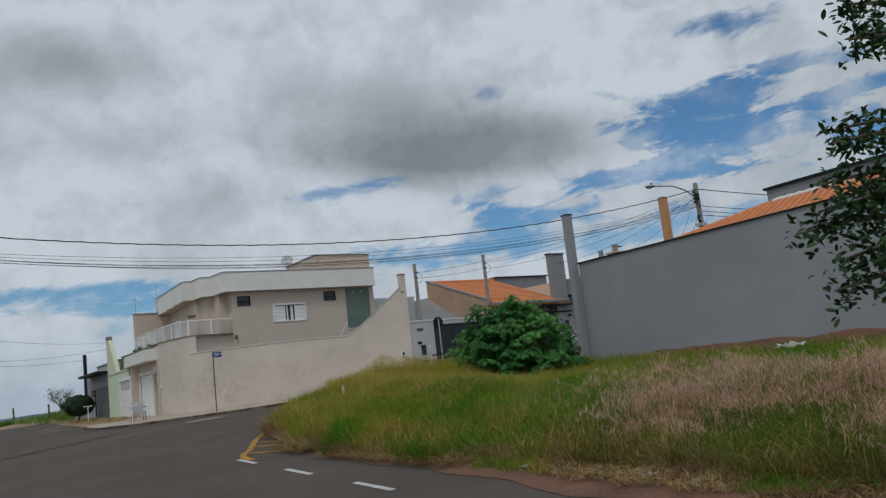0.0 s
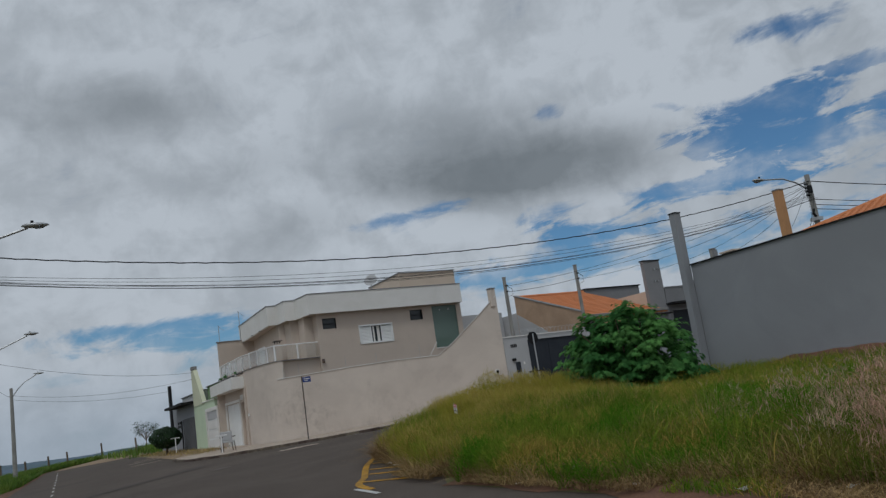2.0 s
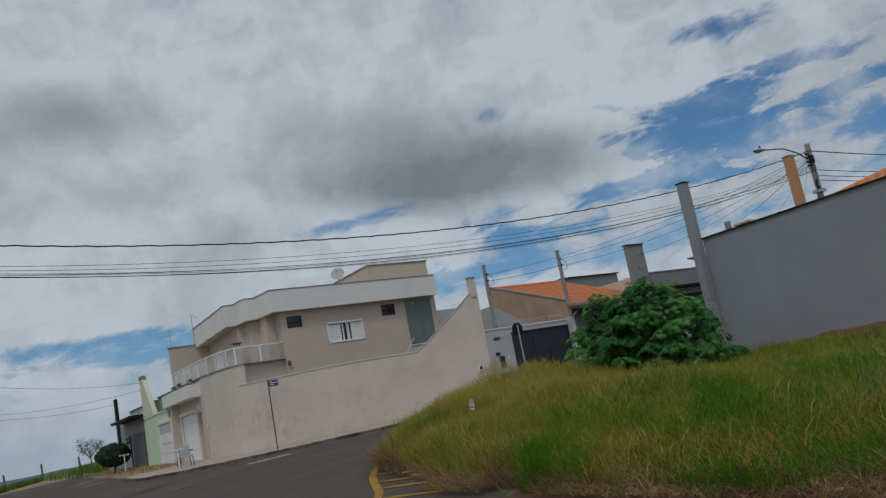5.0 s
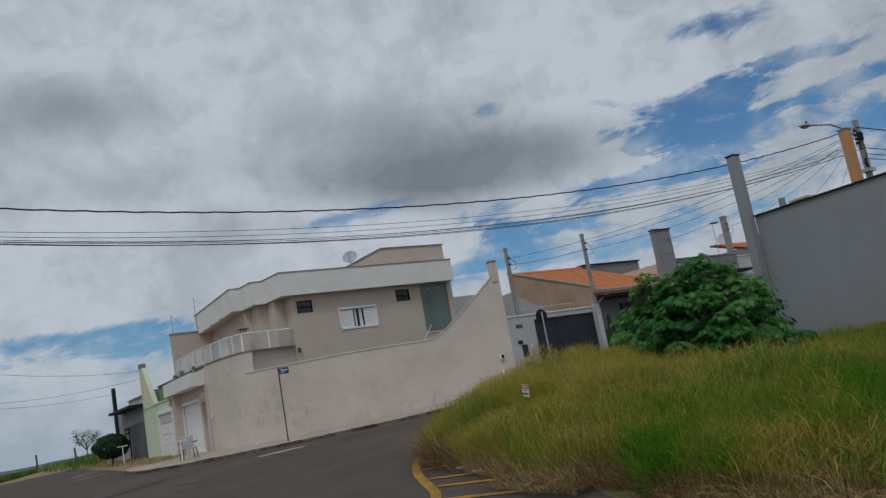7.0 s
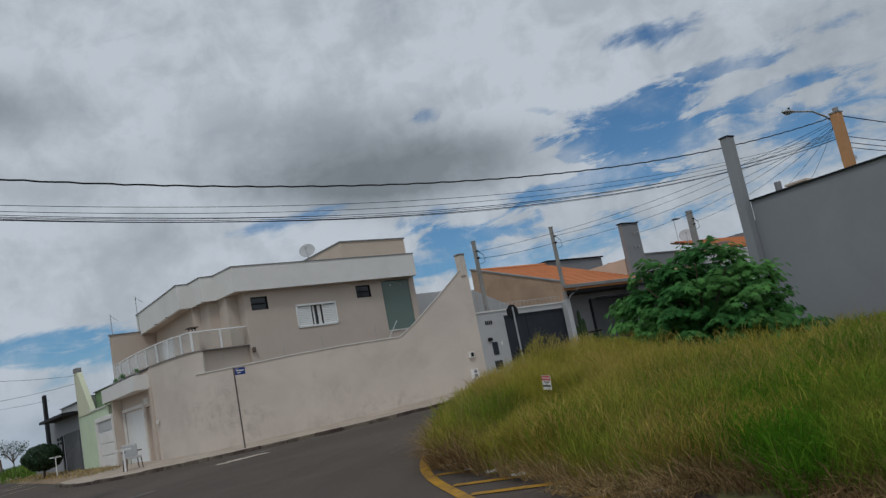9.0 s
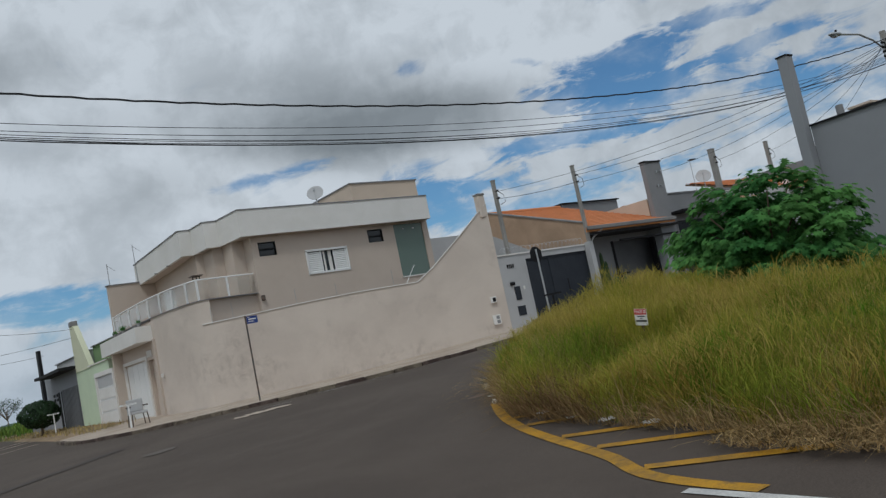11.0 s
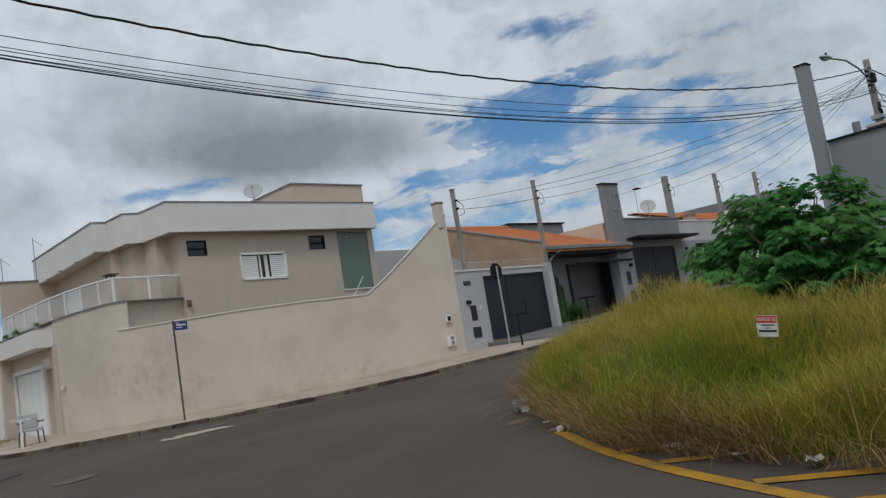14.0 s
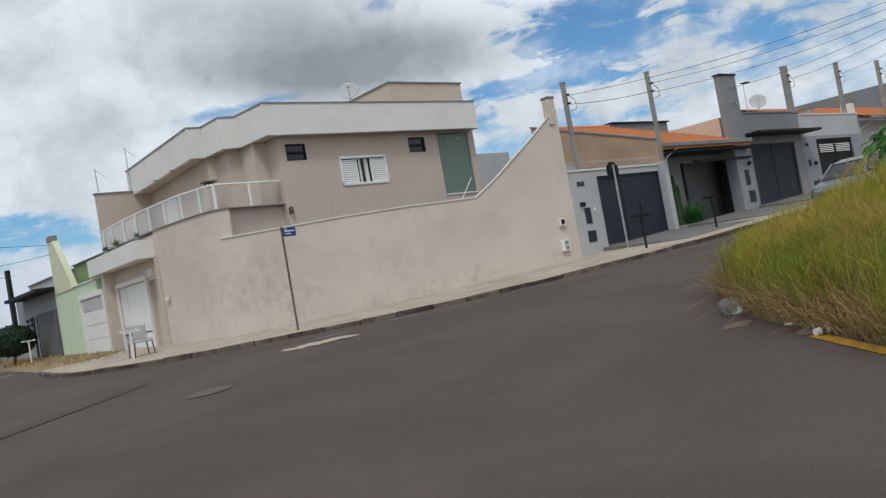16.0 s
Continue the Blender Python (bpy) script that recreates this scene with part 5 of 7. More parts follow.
    heap = sheet(xs, ys2, lambda x, y: level(x, y) + 0.02 + 0.50 * max(0.0, (x - 21.6) / 1.6) * (0.58 + 0.35 * noise.noise((x * 1.3, y * 0.8, 0)) + 0.2 * noise.noise((x * 5, y * 4, 3))) * min(1.0, max(0.0, (24.0 - y) / 3)))
    tagged(part("soil_heap", heap, EARTH), "reddish soil and rubble heaped along the flank wall", "soil heap", kind="structure")

build_grey_house()


# ---- poles, lamps, cables ----
def service_pole(x, y, z0, z1, wide=0.13, deep=0.13, side=1):
    p = thing("service_pole", (x, y, z0), "slim grey concrete service pole on the street wall", "pole", "service poles")
    b = solid([(x - wide / 2, y - deep / 2, z0), (x + wide / 2, y - deep / 2, z0), (x + wide / 2, y + deep / 2, z0), (x - wide / 2, y + deep / 2, z0)], [z1] * 4)
    part("shaft", b, POLE, p)
    part("cap", box(x - wide / 2 - 0.015, y - deep / 2 - 0.015, z1, x + wide / 2 + 0.015, y + deep / 2 + 0.015, z1 + 0.05), POLE, p)
    for dz in (0.42, 0.72):
        part("insulator", tube([(x + 0.02, y - deep / 2, z1 - dz), (x + 0.02, y - deep / 2 - 0.12, z1 - dz)], 0.035, 8), BLACK, p)
    loop = [(x + side * 0.02, y - deep / 2 - 0.1, z1 - 0.45), (x + side * 0.28, y - deep / 2 - 0.12, z1 - 0.62), (x + side * 0.30, y - deep / 2 - 0.12, z1 - 0.92), (x + side * 0.1, y - deep / 2 - 0.05, z1 - 1.0)]
    part("wire_loop", tube(loop, 0.012, 5), CABLE, p)
    part("conduit", tube([(x + wide / 2 + 0.02, y - 0.02, z0), (x + wide / 2 + 0.02, y - 0.02, z1 - 0.9)], 0.022, 6), POLE, p)


service_pole(23.88, 39.4, 4.64, 7.76)
service_pole(28.36, 39.12, 4.74, 8.14)
service_pole(39.1, 39.4, 6.5, 8.68, 0.3, 0.22)
service_pole(44.3, 39.42, 6.4, 9.0, 0.2, 0.16)
service_pole(49.7, 39.7, 6.0, 9.35, 0.2, 0.16)


def street_lamp(parent, foot, head):
    a, c = Vector(foot), Vector(head)
    m = a.lerp(c, 0.55) + Vector((0, 0, 0.28))
    part("arm", tube([a, a.lerp(m, 0.5) + Vector((0, 0, 0.1)), m, c], 0.035, 6), GALV, parent)
    w = (c - m).normalized()
    head_b = bmesh.new()
    bmesh.ops.create_uvsphere(head_b, u_segments=12, v_segments=8, radius=1.0)
    bmesh.ops.scale(head_b, vec=(0.36, 0.13, 0.075), verts=head_b.verts)
    lamp = part("lamp_head", head_b, GALV, parent, "grey street lamp head", smooth=True)
    ang = math.atan2(w.y, w.x)
    m4 = Matrix.Translation(c + w * 0.2) @ Matrix.Rotation(ang, 4, "Z")
    lamp.data.transform(m4)
    gl = bmesh.new()
    bmesh.ops.create_uvsphere(gl, u_segments=12, v_segments=8, radius=1.0)
    bmesh.ops.scale(gl, vec=(0.2, 0.1, 0.09), verts=gl.verts)
    g = part("lamp_glass", gl, CLEAR, parent, smooth=True)
    g.data.transform(Matrix.Translation(c + w * 0.28 - Vector((0, 0, 0.04))) @ Matrix.Rotation(ang, 4, "Z"))
    part("photocell", tube([c + w * 0.12 + Vector((0, 0, 0.06)), c + w * 0.12 + Vector((0, 0, 0.16))], 0.04, 8), BLACK, parent)


def utility_pole(x, y, top, head, label, arms=True, root=0.75):
    g = level(x, y)
    p = thing("utility_pole", (x, y, g), label, "utility pole", "utility poles")
    part("shaft", tube([(x, y, g - 0.1), (x, y, (g + top) / 2), (x, y, top)], 0.17, 12, end=0.11), POLE, p)
    if arms:
        for dz in (0.45, 0.62, 0.79, 0.96):
            part("insulator", tube([(x - 0.12, y, top - dz), (x - 0.28, y, top - dz)], 0.05, 8), BLACK, p)
        part("bracket", box(x - 0.26, y - 0.03, top - 1.1, x - 0.2, y + 0.03, top - 0.3), GALV, p)
        part("splice_box", box(x - 0.35, y - 0.25, top - 0.9, x - 0.1, y - 0.12, top - 0.55, bevel=0.03), BLACK, p)
        part("clamp", box(x - 0.2, y - 0.2, top - 2.15, x + 0.2, y + 0.2, top - 2.0), GALV, p)
        part("cable_bundle", tube([(x - 0.25, y - 0.2, top - 2.0), (x - 0.38, y - 0.2, top - 1.85), (x - 0.3, y - 0.2, top - 1.65)], 0.06, 6), CABLE, p)
    street_lamp(p, (x, y, top - root), head)
    return p


utility_pole(33.0, 27.2, 9.5, (30.4, 27.5, 9.35), "grey concrete utility pole with cables and a street lamp")
utility_pole(-3.05, 28.3, 8.6, (1.15, 27.5, 8.02), "grey concrete utility pole with a long lamp arm", True, 2.6)
utility_pole(-0.9, 52.0, 8.6, (1.9, 51.4, 8.45), "grey concrete utility pole with a long lamp arm", True, 2.0)
utility_pole(1.45, 73.5, 7.75, (3.15, 73.2, 8.55), "grey concrete utility pole with a long lamp arm", False)


def cable(a, c, sag, radius, twist=0.0, n=48):
    a, c = Vector(a), Vector(c)
    pts = []
    for i in range(n + 1):
        f = i / n
        p = a.lerp(c, f)
        p.z -= 4 * sag * f * (1 - f)
        if twist:
            p.z += twist * math.sin(i * 2.2)
        pts.append(p)
    ob = part("overhead_cable", tube(pts, radius, 5), CABLE)
    tagged(ob, "black overhead cable sagging between the poles", "cable", "overhead cables")


cable((33, 27.1, 9.19), (-3.03, 28.23, 7.78), 1.64, 0.019, 0.010, 140)
for dz, dy, sag in ((0.0, 0.0, 1.62), (0.13, 0.1, 1.57), (0.2, -0.1, 1.66), (0.36, 0.15, 1.54), (0.42, 0.0, 1.46), (0.05, -0.2, 1.72), (0.30, 0.2, 1.68)):
    cable((33, 27.1 + dy, 8.32 + dz * 0.6), (-3.09, 28.4 + dy, 7.05 + dz * 0.42), sag, 0.0062 if dz else 0.011)
for at, z, sag in (((23.8, 39.3, 7.3), 9.0, 0.55), ((28.25, 38.95, 7.7), 8.95, 0.5), ((28.25, 38.95, 7.35), 8.7, 0.55), ((34.0, 39.0, 7.6), 8.9, 0.5), ((38.7, 38.9, 8.0), 8.85, 0.45), ((43.9, 38.95, 8.4), 8.9, 0.5), ((48.3, 39.1, 8.7), 9.0, 0.5)):
    cable((32.8, 27.2, z), at, sag, 0.008, n=24)
cable((23.8, 39.28, 7.0), (28.25, 38.92, 7.4), 0.08, 0.01, n=12)
cable((33.2, 27.2, 8.6), (27.7, 24.3, 5.6), 0.5, 0.012, n=16)
cable((33.2, 27.2, 9.2), (70, 28.0, 11.0), 0.8, 0.022, n=30)
for dz in (0.0, 0.2, 0.45):
    cable((33.2, 27.2, 7.9 + dz), (70, 28.0, 10.2 + dz), 0.9, 0.016, n=30)
utility_pole(51.0, 27.6, 9.9, (48.4, 27.9, 9.7), "grey concrete utility pole further up the street")
cable((-3.05, 28.3, 7.9), (-0.9, 52.0, 8.0), 0.5, 0.009, n=24)
cable((-0.9, 52.0, 7.9), (1.45, 73.5, 7.1), 0.5, 0.009, n=24)
for z, to in ((6.3, (-0.9, 52.0, 7.6)), (5.9, (1.45, 73.5, 7.2))):
    cable((11.9, 59.6, z), to, 0.5, 0.009, n=20)
cable((11.9, 67.5, 5.8), (1.45, 73.5, 6.9), 0.4, 0.009, n=20)


# ---- signs and street furniture ----
def build_street_sign():
    x, y = 12.77, 40.55
    g = level(x, y) + 0.1
    s = thing("street_sign", (x, y, g), "blue street name plate on a thin dark steel post", "street sign")
    part("post", tube([(x, y, g), (x, y, 3.98)], 0.03, 8), BROWN_POST, s)
    p = part("name_plate", box(x + 0.03, y - 0.02, 3.7, x + 0.42, y - 0.005, 3.95), BLUE_SIGN, s, "blue enamel plate with white lines")
    part("lettering_bar", box(x + 0.08, y - 0.026, 3.83, x + 0.37, y - 0.021, 3.87), WHITE, p)
    part("lettering_bar", box(x + 0.08, y - 0.026, 3.76, x + 0.26, y - 0.021, 3.785), WHITE, p)
    part("lettering_bar", box(x + 0.06, y - 0.026, 3.9, x + 0.16, y - 0.021, 3.92), WHITE, p)


def build_stop_sign():
    x, y = 24.28, 38.2
    g = level(x, y) + 0.1
    s = thing("road_sign", (x, y, g), "octagonal road sign seen from its black back", "road sign")
    part("post", tube([(x + 0.02, y, g), (x, y, 4.62)], 0.035, 8), GALV, s)
    b = bmesh.new()
    ring = [b.verts.new((x + 0.33 * math.cos(a), y + 0.045, 4.42 + 0.33 * math.sin(a))) for a in (math.tau * (k + 0.5) / 8 for k in range(8))]
    b.faces.new(ring)
    r = bmesh.ops.extrude_face_region(b, geom=list(b.faces))
    bmesh.ops.translate(b, verts=[v for v in r["geom"] if isinstance(v, bmesh.types.BMVert)], vec=(0, 0.012, 0))
    bmesh.ops.recalc_face_normals(b, faces=b.faces)
    part("sign_plate", b, BLACK, s, "black back of an octagonal plate")


def litter_basket(x, y, height, mat, label):
    g = level(x, y) + 0.1
    s = thing("litter_basket", (x, y, g), label, "litter basket", "pavement litter baskets")
    part("post", box(x - 0.025, y - 0.025, g - 0.05, x + 0.025, y + 0.025, g + height), mat, s)
    for dy in (-0.18, 0.0, 0.18):
        part("basket_bar", box(x - 0.25, y + dy - 0.01, g + height, x + 0.25, y + dy + 0.01, g + height + 0.025), mat, s)
    for dx in (-0.25, 0.235):
        part("basket_end", box(x + dx, y - 0.2, g + height, x + dx + 0.015, y + 0.2, g + height + 0.06), mat, s)
    for dy in (-0.2, 0.185):
        part("basket_rim", box(x - 0.25, y + dy, g + height + 0.048, x + 0.25, y + dy + 0.012, g + height + 0.06), mat, s)


def build_old_chair():
    x, y = 10.5, 46.4
    g = level(x, y) + 0.1
    s = thing("old_chair", (x, y, g), "worn pale armchair on dark legs abandoned on the pavement", "chair")
    part("seat", box(x - 0.3, y - 0.28, g + 0.42, x + 0.3, y + 0.28, g + 0.52, bevel=0.02), LIGHT_GREY, s)
    part("backrest", box(x - 0.3, y + 0.2, g + 0.52, x + 0.3, y + 0.28, g + 0.98, bevel=0.03), LIGHT_GREY, s)
    for dx, dy in ((-0.27, -0.25), (0.27, -0.25), (-0.27, 0.25), (0.27, 0.25)):
        part("leg", tube([(x + dx * 1.15, y + dy * 1.1, g - 0.02), (x + dx, y + dy, g + 0.45)], 0.022, 6), BROWN_POST, s)
    for dx in (-0.32, 0.3):
        part("armrest", box(x + dx - 0.02, y - 0.25, g + 0.68, x + dx + 0.04, y + 0.24, g + 0.73), BROWN_POST, s)


build_street_sign()
build_stop_sign()
litter_basket(22.87, 36.35, 1.0, BLACK, "black steel litter basket on a post")
litter_basket(26.87, 36.4, 1.05, BLACK, "black steel litter basket on a post")
litter_basket(36.2, 36.6, 1.05, BLACK, "black steel litter basket on a post")
litter_basket(10.12, 46.1, 0.82, WHITE_METAL, "white steel litter basket on a post")
litter_basket(10.6, 61.0, 0.95, WHITE_METAL, "white steel litter basket on a post")
build_old_chair()


def letters(text, size, mat, parent, m, label=""):
    curve = bpy.data.curves.new("lettering", "FONT")
    curve.body, curve.size, curve.extrude = text, size, 0.001
    curve.align_x, curve.align_y = "CENTER", "CENTER"
    tmp = new("lettering", curve)
    me = bpy.data.meshes.new_from_object(tmp)
    bpy.data.objects.remove(tmp)
    me.transform(m)
    me.materials.append(mat)
    ob = new("lettering", me)
    ob.parent = parent
    top = parent.parent or parent
    ob.matrix_parent_inverse = Matrix.Identity(4) if parent.type == "MESH" else top.matrix_basis.inverted()
    return ob


def build_sale_sign():
    x, y = 10.51, 21.90
    g = level(x, y)
    s = thing("sale_sign", (x, y, g), "red and white for-sale board on a stake in the grass", "sale sign")
    turn = Matrix.Translation((x, y, 1.49)) @ Matrix.Rotation(radians(-102), 4, "Z") @ Matrix.Rotation(radians(6), 4, "Y") @ Matrix.Scale(0.74, 4)
    def flat(name, a, mat, depth0, depth1, parent, label=""):
        b = box(a[0], depth0, a[1], a[2], depth1, a[3])
        bmesh.ops.transform(b, matrix=turn, verts=b.verts)
        return part(name, b, mat, parent, label)
    board = flat("board", (-0.185, -0.16, 0.185, 0.16), WHITE, -0.004, 0.004, s, "white plastic board with a red band")
    flat("red_band", (-0.18, 0.05, 0.18, 0.155), RED_SIGN, -0.0075, -0.0045, board)
    for z0, z1, a, c in ((0.005, 0.025, -0.1, 0.13), (-0.035, -0.02, -0.03, 0.05), (-0.09, -0.055, -0.15, 0.165)):
        flat("text_bar", (a, z0, c, z1), PRINT, -0.0065, -0.0045, board)
    letters("VENDE-SE", 0.079, WHITE, board, turn @ Matrix.Translation((0, -0.009, 0.102)) @ Matrix.Rotation(radians(90), 4, "X"))
    b = box(-0.018, 0.006, -1.25, 0.018, 0.035, 0.12)
    bmesh.ops.transform(b, matrix=turn, verts=b.verts)
    part("stake", b, BARK, s)


build_sale_sign()


# ---- parked car ----
def build_car():
    """A silver hatchback, nose towards -x."""
    cx, cy = 30.7, 33.2
    g = level(cx, cy)
    car = thing("parked_car", (cx, cy, g), "silver hatchback parked by the far kerb", "car")
    tilt = Matrix.Translation((cx, cy, g)) @ Matrix.Rotation(-math.atan(0.06), 4, "Y")
    def loft(stations, halves):
        b = bmesh.new()
        rows = []
        for (x, z0, z1), (w0, w1) in zip(stations, halves):
            rows.append([b.verts.new(p) for p in ((x, -w0, z0), (x, -w0 * 1.02, (z0 + z1) / 2), (x, -w1, z1), (x, w1, z1), (x, w0 * 1.02, (z0 + z1) / 2), (x, w0, z0))])
        for r, s in zip(rows, rows[1:]):
            for k in range(6):
                j = (k + 1) % 6
                b.faces.new((r[k], r[j], s[j], s[k]))
        b.faces.new(rows[0][::-1])
        b.faces.new(rows[-1])
        bmesh.ops.recalc_face_normals(b, faces=b.faces)
        bmesh.ops.transform(b, matrix=tilt, verts=b.verts)
        return b
    body = part("body", loft([(-1.95, 0.35, 0.62), (-1.8, 0.25, 0.78), (-0.9, 0.22, 0.93), (0.0, 0.22, 0.96), (1.4, 0.24, 0.97), (1.9, 0.3, 0.9), (1.98, 0.4, 0.8)],
                             [(0.62, 0.55), (0.78, 0.7), (0.84, 0.76), (0.85, 0.78), (0.84, 0.76), (0.78, 0.7), (0.72, 0.62)]), SILVER, car)
    cabin = part("cabin_glass", loft([(-1.0, 0.9, 0.95), (-0.35, 0.9, 1.38), (0.3, 0.9, 1.46), (1.2, 0.9, 1.42), (1.85, 0.85, 0.95)],
                                     [(0.74, 0.66), (0.75, 0.56), (0.76, 0.57), (0.75, 0.56), (0.7, 0.62)]), DARK_GLASS, car, "dark tinted windows")
    part("roof", loft([(-0.38, 1.37, 1.4), (0.3, 1.44, 1.49), (1.25, 1.40, 1.45)], [(0.59, 0.53), (0.6, 0.54), (0.58, 0.52)]), SILVER, car)
    for s in (-1, 1):
        for a, c in (((-1.0, 0.93), (-0.36, 1.4)), ((0.42, 0.93), (0.42, 1.45)), ((1.82, 0.93), (1.22, 1.42))):
            p0, p1 = tilt @ Vector((a[0], s * 0.745, a[1])), tilt @ Vector((c[0], s * 0.575, c[1]))
            part("pillar", tube([p0, p1], 0.04, 6), SILVER, car)
        part("headlight", tube([tilt @ Vector((-1.9, s * 0.58, 0.66)), tilt @ Vector((-1.7, s * 0.66, 0.70))], 0.1, 10), CLEAR, car)
        part("mirror", tube([tilt @ Vector((-0.65, s * 0.8, 1.0)), tilt @ Vector((-0.6, s * 0.98, 1.02))], 0.07, 8), SILVER, car)
        for x in (-1.25, 1.25):
            y0, y1 = s * 0.66, s * 0.86
            w = part("wheel", tube([tilt @ Vector((x, y0, 0.3)), tilt @ Vector((x, y1, 0.3))], 0.3, 20), RUBBER, car)
            part("rim", tube([tilt @ Vector((x, s * 0.85, 0.3)), tilt @ Vector((x, s * 0.875, 0.3))], 0.19, 14), GALV, w)
    part("grille", box(-0.02, -0.4, -0.06, 0.02, 0.4, 0.06), BLACK, car).data.transform(tilt @ Matrix.Translation((-1.96, 0, 0.5)))
    part("bumper", box(-0.05, -0.74, -0.08, 0.05, 0.74, 0.08, bevel=0.03), SILVER, car).data.transform(tilt @ Matrix.Translation((-1.9, 0, 0.36)))


build_car()


# ---- litter ----
def build_bottle():
    b = bmesh.new()
    prof = [(0.0, 0.0), (0.105, 0.0), (0.115, 0.02), (0.115, 0.09), (0.108, 0.10), (0.115, 0.11), (0.115, 0.2), (0.095, 0.25), (0.03, 0.29), (0.025, 0.33), (0.0, 0.33)]
    rows = []
    for r, x in prof:
        rows.append([b.verts.new((x, r * math.cos(a), r * math.sin(a))) for a in (math.tau * k / 20 for k in range(20))] if r else [b.verts.new((x, 0, 0))])
    for p, q in zip(rows, rows[1:]):
        for k in range(20):
            j = (k + 1) % 20
            if len(p) == 1:
                b.faces.new((p[0], q[k], q[j]))
            elif len(q) == 1:
                b.faces.new((p[k], p[j], q[0]))
            else:
                b.faces.new((p[k], p[j], q[j], q[k]))
    bmesh.ops.recalc_face_normals(b, faces=b.faces)
    x, y = 10.64, 25.97
    bmesh.ops.transform(b, matrix=Matrix.Translation((x, y, level(x, y) + 0.11)) @ Matrix.Rotation(radians(-20), 4, "Z") @ Matrix.Scale(0.95, 4), verts=b.verts)
    bot = tagged(part("plastic_bottle", b, CLEAR, smooth=True), "large clear plastic bottle lying on the road edge", "bottle")
    c = tube([(0.325, 0, 0), (0.355, 0, 0)], 0.032, 12)
    bmesh.ops.transform(c, matrix=Matrix.Translation((x, y, level(x, y) + 0.11)) @ Matrix.Rotation(radians(-20), 4, "Z") @ Matrix.Scale(0.95, 4), verts=c.verts)
    part("cap", c, WHITE, bot)


build_bottle()


def crumpled(name, x, y, z, size, mat, rng, label, category):
    b = bmesh.new()
    n = 5
    g = [[b.verts.new((x + size * (i / n - 0.5) + rng.uniform(-0.15, 0.15) * size, y + size * 0.7 * (j / n - 0.5) + rng.uniform(-0.15, 0.15) * size, z + rng.uniform(0.0, 0.28) * size)) for i in range(n + 1)] for j in range(n + 1)]
    for j in range(n):
        for i in range(n):
            b.faces.new((g[j][i], g[j][i + 1], g[j + 1][i + 1], g[j + 1][i]))
    bmesh.ops.solidify(b, geom=list(b.faces), thickness=0.004)
    tagged(part(name, b, mat), label, category, "litter on the verge")


def build_litter():
    rng = random.Random(8)
    for x, y, s in ((7.95, 20.5, 0.16), (7.75, 19.7, 0.18), (8.4, 22.0, 0.16), (6.95, 9.2, 0.14), (7.2, 8.1, 0.12), (7.0, 11.0, 0.1), (6.9, 6.9, 0.2), (6.85, 6.2, 0.14), (6.8, 13.4, 0.1), (7.3, 7.4, 0.1), (9.7, 24.6, 0.1), (8.1, 21.2, 0.12), (7.1, 16.9, 0.12)):
        crumpled("paper_scrap", x, y, level(x, y) + 0.055, s, WHITE, rng, "crumpled white paper scrap on the verge", "litter")
    for x, y, s in ((6.95, 6.6, 0.14), (7.5, 9.8, 0.1)):
        crumpled("red_wrapper", x, y, level(x, y) + 0.055, s, RED_SIGN, rng, "crumpled red wrapper on bare soil", "litter")
    crumpled("plastic_sheet", 15.3, 10.9, level(15.3, 10.9) + 0.62, 0.5, WHITE, rng, "pale plastic sheet caught in the grass", "litter")
    crumpled("plastic_bag", 7.75, 13.1, level(7.75, 13.1) + 0.06, 0.3, WHITE, rng, "crumpled white plastic bag in the grass edge", "litter")
    crumpled("paper_scrap", 22.2, 35.2, level(22.2, 35.2) + 0.02, 0.35, WHITE, rng, "pale rubbish in the gutter", "litter")

    # a paper cup on its side at the grass edge
    x, y = 9.40, 24.12
    at = Vector((x, y, level(x, y) + 0.045))
    way = Vector((0.9, -0.35, 0.0)).normalized()
    c = tube([at - way * 0.07, at + way * 0.07], 0.036, 16, end=0.045)
    cup = tagged(part("paper_cup", c, WHITE, smooth=False), "white paper cup with a dark band lying by the grass", "cup")
    part("cup_band", tube([at - way * 0.015, at + way * 0.03], 0.0425, 16, end=0.0445), BROWN_POST, cup)
    # near-black disc paints the shaded hollow on the solid cup's end
    part("cup_shade_disc", tube([at + way * 0.0702, at + way * 0.0725], 0.039, 16), INSIDE_SHADE, cup)
    # washed-out sand on the asphalt
    for k, (x, y, w, d) in enumerate(((10.1, 25.45, 0.22, 0.13), (9.7, 24.35, 0.26, 0.12), (9.2, 23.35, 0.24, 0.10))):
        b = bmesh.new()
        rim = [1.0 + 0.35 * noise.noise((2.3 * math.cos(a), 2.3 * math.sin(a), 5.0 * k)) for a in (math.tau * q / 24 for q in range(24))]
        pts = [(x + w * r * math.cos(math.tau * q / 24), y + d * r * math.sin(math.tau * q / 24)) for q, r in enumerate(rim)]
        b.faces.new([b.verts.new((u, v, level(u, v) + 0.006)) for u, v in pts])
        tagged(part("sand_patch", b, SAND), "thin reddish sand washed onto the asphalt", "road patch", "sand patches", "structure")


build_litter()


# ---- vegetation ----
def soft_field(x, y, seed, scale):
    rng = np.random.default_rng(seed)
    out = np.zeros_like(x)
    for k in range(6):
        a, f, p = rng.uniform(0, math.tau), scale * rng.uniform(0.6, 2.2), rng.uniform(0, math.tau)
        out += np.sin((x * np.cos(a) + y * np.sin(a)) * f + p)
    return out / 6 ** 0.5


